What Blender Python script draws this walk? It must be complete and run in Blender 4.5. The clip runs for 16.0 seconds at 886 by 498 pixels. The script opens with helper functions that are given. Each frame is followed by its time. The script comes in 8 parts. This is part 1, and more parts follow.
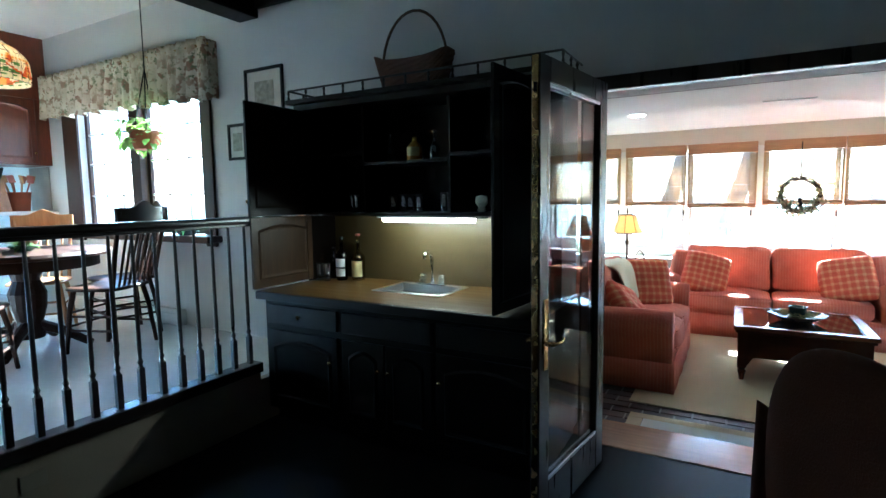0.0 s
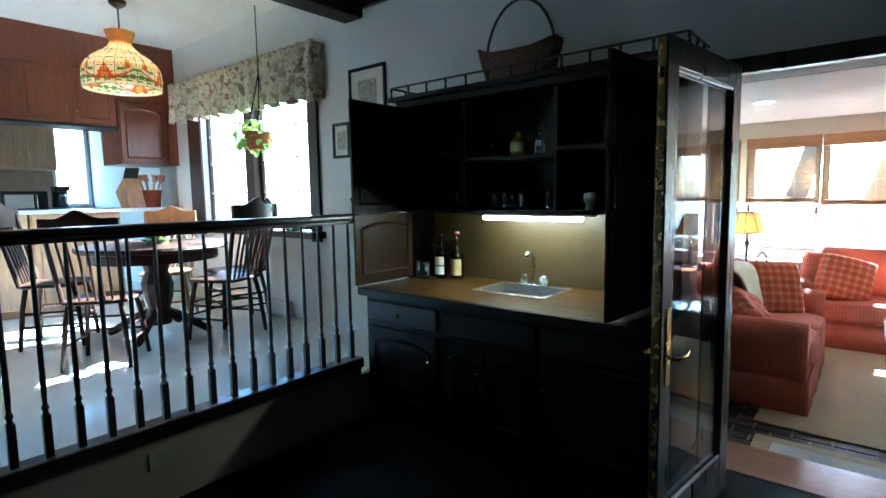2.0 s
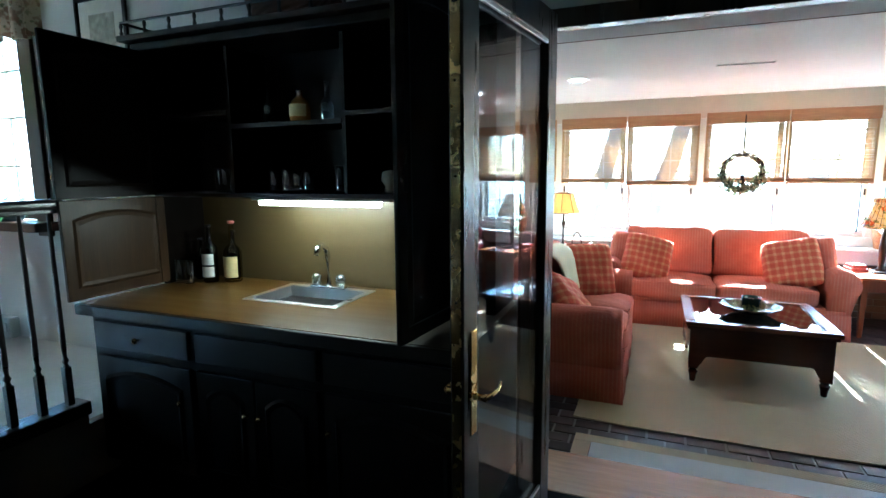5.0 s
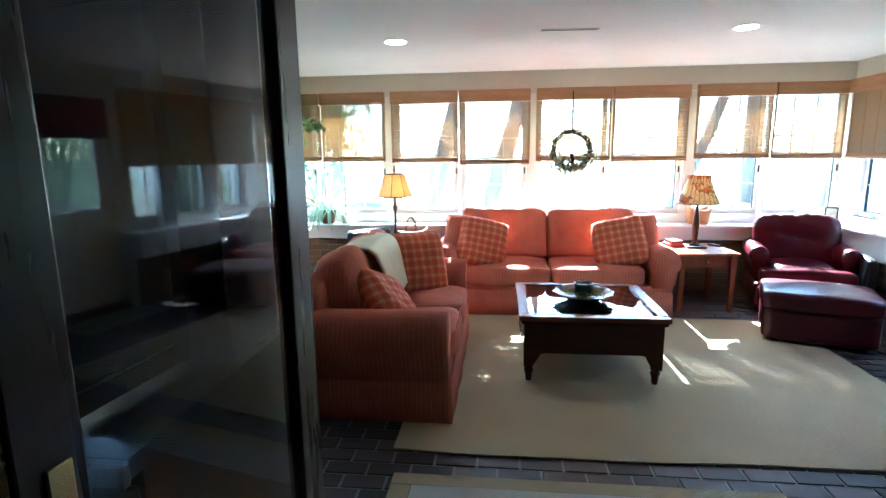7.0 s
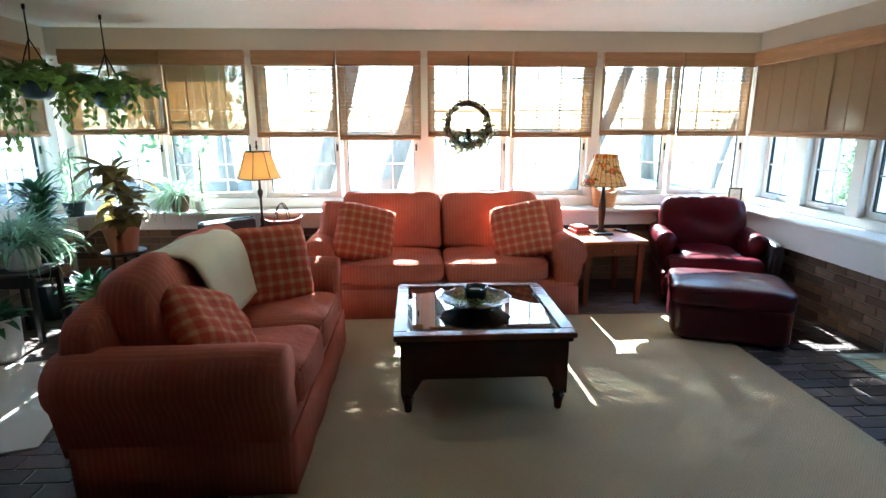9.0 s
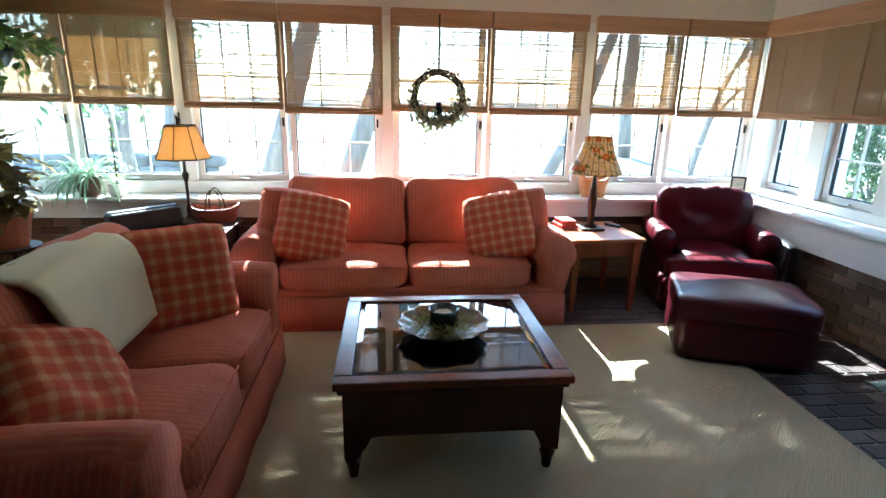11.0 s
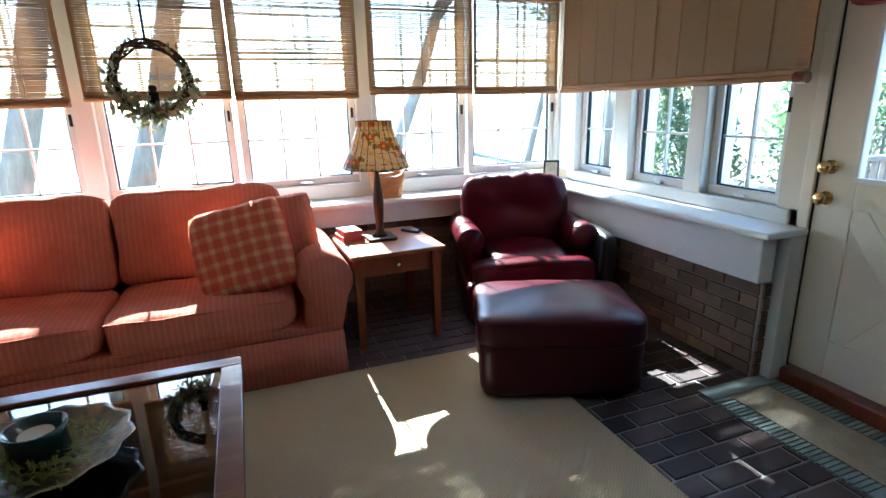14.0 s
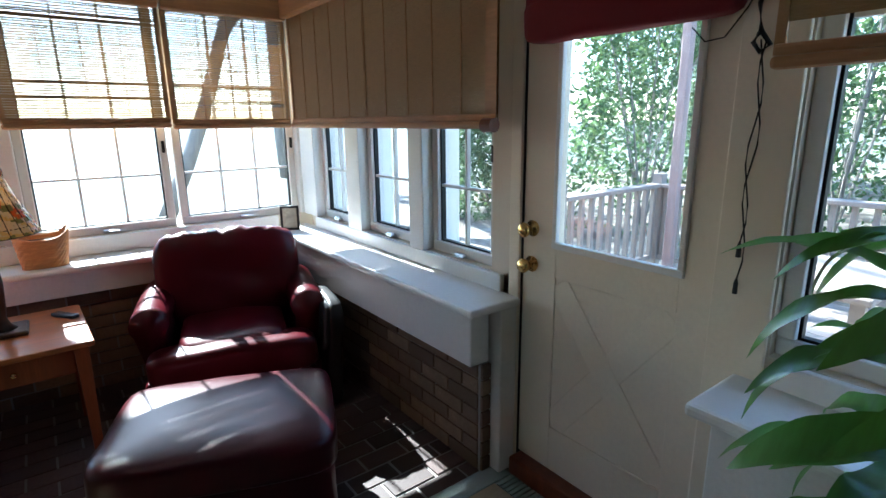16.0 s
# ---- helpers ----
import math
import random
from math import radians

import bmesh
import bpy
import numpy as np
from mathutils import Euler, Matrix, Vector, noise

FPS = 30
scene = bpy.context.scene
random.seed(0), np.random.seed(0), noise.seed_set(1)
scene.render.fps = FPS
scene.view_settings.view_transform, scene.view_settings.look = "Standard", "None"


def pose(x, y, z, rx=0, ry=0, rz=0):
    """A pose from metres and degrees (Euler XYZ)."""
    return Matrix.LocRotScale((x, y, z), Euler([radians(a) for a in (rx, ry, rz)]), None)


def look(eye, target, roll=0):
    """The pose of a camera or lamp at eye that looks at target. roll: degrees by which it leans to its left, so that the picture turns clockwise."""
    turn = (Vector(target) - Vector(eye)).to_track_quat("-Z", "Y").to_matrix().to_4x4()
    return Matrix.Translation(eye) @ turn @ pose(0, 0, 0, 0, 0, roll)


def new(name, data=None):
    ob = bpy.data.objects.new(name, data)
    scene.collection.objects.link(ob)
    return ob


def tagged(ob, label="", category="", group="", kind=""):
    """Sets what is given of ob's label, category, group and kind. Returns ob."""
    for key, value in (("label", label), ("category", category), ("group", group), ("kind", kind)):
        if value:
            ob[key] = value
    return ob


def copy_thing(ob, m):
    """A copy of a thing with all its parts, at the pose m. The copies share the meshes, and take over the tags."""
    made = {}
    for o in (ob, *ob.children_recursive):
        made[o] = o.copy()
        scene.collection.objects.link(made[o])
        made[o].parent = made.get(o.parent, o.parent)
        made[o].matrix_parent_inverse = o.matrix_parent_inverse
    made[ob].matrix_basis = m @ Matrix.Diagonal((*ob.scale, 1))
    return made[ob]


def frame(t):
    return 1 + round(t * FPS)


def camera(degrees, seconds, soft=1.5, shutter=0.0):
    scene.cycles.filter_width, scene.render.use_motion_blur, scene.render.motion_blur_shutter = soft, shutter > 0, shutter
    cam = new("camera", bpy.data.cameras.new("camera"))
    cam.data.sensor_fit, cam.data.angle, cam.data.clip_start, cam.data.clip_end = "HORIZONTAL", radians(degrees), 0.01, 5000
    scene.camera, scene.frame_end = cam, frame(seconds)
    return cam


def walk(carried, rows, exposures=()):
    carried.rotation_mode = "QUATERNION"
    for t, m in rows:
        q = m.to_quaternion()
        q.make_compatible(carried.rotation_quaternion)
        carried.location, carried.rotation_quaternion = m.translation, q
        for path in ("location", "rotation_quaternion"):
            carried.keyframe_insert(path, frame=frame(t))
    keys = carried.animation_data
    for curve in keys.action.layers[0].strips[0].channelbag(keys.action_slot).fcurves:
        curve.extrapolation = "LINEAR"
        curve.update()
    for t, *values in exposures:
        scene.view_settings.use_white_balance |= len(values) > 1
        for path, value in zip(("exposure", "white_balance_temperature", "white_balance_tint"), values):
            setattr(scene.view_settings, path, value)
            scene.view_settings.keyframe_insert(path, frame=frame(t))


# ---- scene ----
cam = camera(80.4, 16.0)
# seconds, stops, kelvin, tint
EXPOSURES = [(0, 5.0, 4650, -5), (3, 5.05, 4800, -4), (5, 5.05, 4650, -6), (7.5, 4.45, 4850, -6), (9, 4.0, 5200, -4), (12.5, 3.7, 5100, -4), (15, 3.2, 5250, 0), (16, 2.85, 5350, 2)]
PATH = [
    (0, (0.881, 0.734, 1.523), (-0.093, 2.47, 1.33), -0.8),
    (0.5, (0.85, 0.741, 1.528), (-0.219, 2.42, 1.333), -0.9),
    (1, (0.825, 0.753, 1.528), (-0.326, 2.378, 1.335), -0.8),
    (1.5, (0.805, 0.766, 1.532), (-0.428, 2.328, 1.337), -0.9),
    (2, (0.763, 0.788, 1.532), (-0.496, 2.329, 1.329), -0.9),
    (2.5, (0.686, 0.835, 1.532), (-0.584, 2.366, 1.325), -0.9),
    (3, (0.605, 0.873, 1.537), (-0.66, 2.407, 1.322), -0.8),
    (3.5, (0.583, 0.944, 1.514), (-0.537, 2.586, 1.288), -0.7),
    (4, (0.584, 1.141, 1.527), (-0.431, 2.847, 1.288), -0.8),
    (4.5, (0.599, 1.361, 1.524), (-0.317, 3.121, 1.268), -0.6),
    (5, (0.628, 1.543, 1.525), (-0.11, 3.379, 1.237), -0.5),
    (7.5, (0.8, 2.549, 1.464), (0.676, 4.51, 1.091), -0.6),
    (8, (0.857, 2.752, 1.448), (0.821, 4.713, 1.055), -0.4),
    (8.5, (0.948, 2.958, 1.462), (0.988, 4.913, 1.044), -0.4),
    (9, (1.017, 3.145, 1.476), (1.119, 5.091, 1.024), -0.1),
    (9.5, (1.055, 3.326, 1.5), (1.205, 5.259, 1.01), 0.2),
    (12, (1.21, 4.196, 1.442), (1.438, 6.104, 0.888), 1.0),
    (12.5, (1.316, 4.344, 1.365), (1.586, 6.247, 0.814), 0.1),
    (13, (1.513, 4.478, 1.32), (1.851, 6.372, 0.771), -0.6),
    (13.5, (1.753, 4.573, 1.314), (2.195, 6.449, 0.779), -1.7),
    (14, (1.953, 4.657, 1.323), (2.63, 6.463, 0.792), -1.4),
    (14.5, (2.216, 4.701, 1.365), (3.095, 6.418, 0.837), -1.3),
    (15, (2.46, 4.724, 1.422), (3.426, 6.393, 0.893), -1.1),
    (15.5, (2.696, 4.79, 1.412), (3.79, 6.389, 0.915), -0.5),
    (16, (2.938, 4.881, 1.416), (4.115, 6.427, 0.942), -0.6),
]
walk(cam, [(t, look(eye, target, roll)) for t, eye, target, roll in PATH], EXPOSURES)

# ---- sun, sky and large lights ----
world = bpy.data.worlds.new("world")
scene.world = world
world.use_nodes = True
wn = world.node_tree
sky = wn.nodes.new("ShaderNodeTexSky")
sky.sky_type = "NISHITA"
sky.sun_disc = False
sky.sun_elevation = radians(37.5)
sky.sun_rotation = 0.0
sky.air_density, sky.dust_density = 1.0, 0.6
back = wn.nodes["Background"]
back.inputs["Strength"].default_value = 0.15
wn.links.new(sky.outputs["Color"], back.inputs["Color"])

sun_data = bpy.data.lights.new("sun", "SUN")
sun_data.energy, sun_data.angle, sun_data.color = 5.0, radians(0.5), (1.0, 0.95, 0.86)
sun = new("sun", sun_data)
sun.matrix_world = look((0, 10 * math.cos(radians(37.5)), 10 * math.sin(radians(37.5))), (0.2, 0, 0))


# ---- materials ----
def nodes_of(name):
    m = bpy.data.materials.new(name)
    m.use_nodes = True
    n = m.node_tree
    return m, n, n.nodes["Principled BSDF"]


def mixer(n, fac, a, b, mode="MIX"):
    x = n.nodes.new("ShaderNodeMix")
    x.data_type, x.blend_type = "RGBA", mode
    for sock, v in ((x.inputs[0], fac), (x.inputs[6], a), (x.inputs[7], b)):
        if isinstance(v, (int, float)):
            sock.default_value = v
        elif isinstance(v, tuple):
            sock.default_value = (*v[:3], 1)
        else:
            n.links.new(v, sock)
    return x.outputs[2]


def coords(n, scale=(1, 1, 1)):
    c = n.nodes.new("ShaderNodeTexCoord")
    mp = n.nodes.new("ShaderNodeMapping")
    mp.inputs["Scale"].default_value = scale
    n.links.new(c.outputs["Object"], mp.inputs["Vector"])
    return mp.outputs["Vector"]


def noise_of(n, vec, scale, detail=4.0, rough=0.55):
    t = n.nodes.new("ShaderNodeTexNoise")
    t.inputs["Scale"].default_value = scale
    t.inputs["Detail"].default_value = detail
    t.inputs["Roughness"].default_value = rough
    n.links.new(vec, t.inputs["Vector"])
    return t.outputs["Fac"]


def ramp(n, fac, lo, hi):
    r = n.nodes.new("ShaderNodeMapRange")
    r.inputs["From Min"].default_value, r.inputs["From Max"].default_value = lo, hi
    n.links.new(fac, r.inputs["Value"])
    return r.outputs["Result"]


def bump(n, b, height, strength, dist=0.01):
    u = n.nodes.new("ShaderNodeBump")
    u.inputs["Strength"].default_value = strength
    u.inputs["Distance"].default_value = dist
    n.links.new(height, u.inputs["Height"])
    n.links.new(u.outputs["Normal"], b.inputs["Normal"])


def surface(name, base, rough=0.6, metal=0.0, vary=0.25, grain=60.0, stain=3.0, relief=0.15, stretch=(1, 1, 1), second=None, coat=0.0, piecewise=0.0, spec=0.5):
    """Colour with broad stains and fine grain, a little relief, uneven gloss."""
    m, n, b = nodes_of(name)
    v = coords(n, stretch)
    dark = tuple(c * (1 - vary) for c in base)
    light = second or tuple(min(1, c * (1 + vary * 0.6)) for c in base)
    big, fine = noise_of(n, v, stain, 3), noise_of(n, v, grain, 5)
    col = mixer(n, ramp(n, big, 0.3, 0.7), dark, light)
    col = mixer(n, ramp(n, fine, 0.35, 0.75), col, tuple(c * (1 - vary * 0.8) for c in base))
    if piecewise:
        info = n.nodes.new("ShaderNodeObjectInfo")
        col = mixer(n, ramp(n, info.outputs["Random"], 0.0, 1.0 / piecewise), col, tuple(c * 0.35 for c in base))
    n.links.new(col, b.inputs["Base Color"])
    b.inputs["Metallic"].default_value = metal
    rg = n.nodes.new("ShaderNodeMapRange")
    rg.inputs["To Min"].default_value, rg.inputs["To Max"].default_value = max(0.03, rough - 0.08), min(1, rough + 0.1)
    n.links.new(big, rg.inputs["Value"])
    n.links.new(rg.outputs["Result"], b.inputs["Roughness"])
    b.inputs["Coat Weight"].default_value = coat
    b.inputs["Specular IOR Level"].default_value = spec
    b.inputs["Coat Roughness"].default_value = 0.15
    if relief:
        bump(n, b, fine, relief, 0.004)
    return m


def wood(name, base, rough=0.4, along="x", vary=0.35, coat=0.2, spec=0.5, relief=0.08):
    st = {"x": (1.2, 14, 14), "y": (14, 1.2, 14), "z": (14, 14, 1.2)}[along]
    return surface(name, base, rough, 0, vary, 9.0, 1.6, relief, st, None, coat, 0.0, spec)


def sinus(n, vec, axis, freq):
    s = n.nodes.new("ShaderNodeSeparateXYZ")
    n.links.new(vec, s.inputs[0])
    a = n.nodes.new("ShaderNodeMath")
    a.operation = "MULTIPLY"
    a.inputs[1].default_value = freq * 2 * math.pi
    n.links.new(s.outputs[axis], a.inputs[0])
    c = n.nodes.new("ShaderNodeMath")
    c.operation = "SINE"
    n.links.new(a.outputs[0], c.inputs[0])
    return c.outputs[0]


def striped(name, base, line, axis=0, freq=37.0, mix=0.48, rough=0.85):
    m, n, b = nodes_of(name)
    v = coords(n)
    tc = n.nodes.new("ShaderNodeTexCoord")
    sp = n.nodes.new("ShaderNodeSeparateXYZ")
    n.links.new(tc.outputs["Normal"], sp.inputs[0])
    ab = n.nodes.new("ShaderNodeMath")
    ab.operation = "ABSOLUTE"
    n.links.new(sp.outputs[0], ab.inputs[0])
    turn = ramp(n, ab.outputs[0], 0.62, 0.66)
    sx, sy = sinus(n, v, 0, freq), sinus(n, v, 1, freq)
    col = mixer(n, turn, mixer(n, ramp(n, sx, 0.2, 0.9), base, line), mixer(n, ramp(n, sy, 0.2, 0.9), base, line))
    col = mixer(n, mix, base, col)
    big, fine = noise_of(n, v, 4.0), noise_of(n, v, 220.0, 3)
    col = mixer(n, ramp(n, big, 0.35, 0.8), col, tuple(c * 0.72 for c in base))
    col = mixer(n, ramp(n, fine, 0.45, 0.8), col, tuple(c * 0.7 for c in base))
    n.links.new(col, b.inputs["Base Color"])
    b.inputs["Roughness"].default_value = rough
    b.inputs["Specular IOR Level"].default_value = 0.15
    wr = noise_of(n, v, 7.0, 3, 0.5)
    bump(n, b, wr, 0.5, 0.03)
    return m


def plaid(name, base, a, c, freq=11.0):
    m, n, b = nodes_of(name)
    v = coords(n)
    s0, s1 = sinus(n, v, 0, freq), sinus(n, v, 2, freq)
    w0, w1 = ramp(n, s0, 0.05, 0.75), ramp(n, s1, 0.05, 0.75)
    col = mixer(n, 0.5, mixer(n, w0, base, a), mixer(n, w1, base, a))
    both = n.nodes.new("ShaderNodeMath")
    both.operation = "MULTIPLY"
    n.links.new(w0, both.inputs[0])
    n.links.new(w1, both.inputs[1])
    col = mixer(n, both.outputs[0], col, c)
    fine = noise_of(n, v, 260.0, 3)
    col = mixer(n, ramp(n, fine, 0.45, 0.85), col, tuple(q * 0.6 for q in base))
    n.links.new(col, b.inputs["Base Color"])
    b.inputs["Roughness"].default_value = 0.9
    b.inputs["Specular IOR Level"].default_value = 0.15
    bump(n, b, noise_of(n, v, 9.0, 3), 0.4, 0.02)
    return m


def glassy(name, tint=(1, 1, 1), gloss=0.02, ior=1.45, weight=1.0, edge=4.0):
    m, n, b = nodes_of(name)
    n.nodes.remove(b)
    tr, gl, lw, mx = (n.nodes.new("ShaderNode" + k) for k in ("BsdfTransparent", "BsdfGlossy", "LayerWeight", "MixShader"))
    tr.inputs["Color"].default_value = (*tint, 1)
    gl.inputs["Roughness"].default_value = gloss
    pw = n.nodes.new("ShaderNodeMath")
    pw.operation = "POWER"
    pw.inputs[1].default_value = edge
    n.links.new(lw.outputs["Facing"], pw.inputs[0])
    rg = n.nodes.new("ShaderNodeMapRange")
    rg.inputs["To Min"].default_value = weight * ((ior - 1) / (ior + 1)) ** 2
    rg.inputs["To Max"].default_value = min(1.0, 0.8 * weight)
    n.links.new(pw.outputs[0], rg.inputs["Value"])
    f = rg.outputs["Result"]
    n.links.new(f, mx.inputs[0])
    n.links.new(tr.outputs[0], mx.inputs[1])
    n.links.new(gl.outputs[0], mx.inputs[2])
    n.links.new(mx.outputs[0], n.nodes["Material Output"].inputs["Surface"])
    return m


def translucent(name, base, through_col, share=0.4, rough=0.8, grain=80.0, vary=0.25, stretch=(1, 1, 1)):
    """Thin stuff that light shines through: leaves, reeds, lampshades."""
    m, n, b = nodes_of(name)
    v = coords(n, stretch)
    fine = noise_of(n, v, grain, 3)
    col = mixer(n, ramp(n, fine, 0.3, 0.7), tuple(c * (1 - vary) for c in base), tuple(min(1, c * (1 + vary)) for c in base))
    n.links.new(col, b.inputs["Base Color"])
    b.inputs["Roughness"].default_value = rough
    tl, mx = n.nodes.new("ShaderNodeBsdfTranslucent"), n.nodes.new("ShaderNodeMixShader")
    tl.inputs["Color"].default_value = (*through_col, 1)
    mx.inputs[0].default_value = share
    n.links.new(b.outputs[0], mx.inputs[1])
    n.links.new(tl.outputs[0], mx.inputs[2])
    n.links.new(mx.outputs[0], n.nodes["Material Output"].inputs["Surface"])
    return m


def glow(name, colour, strength):
    m, n, b = nodes_of(name)
    b.inputs["Base Color"].default_value = (*colour, 1)
    b.inputs["Emission Color"].default_value = (*colour, 1)
    b.inputs["Emission Strength"].default_value = strength
    return m


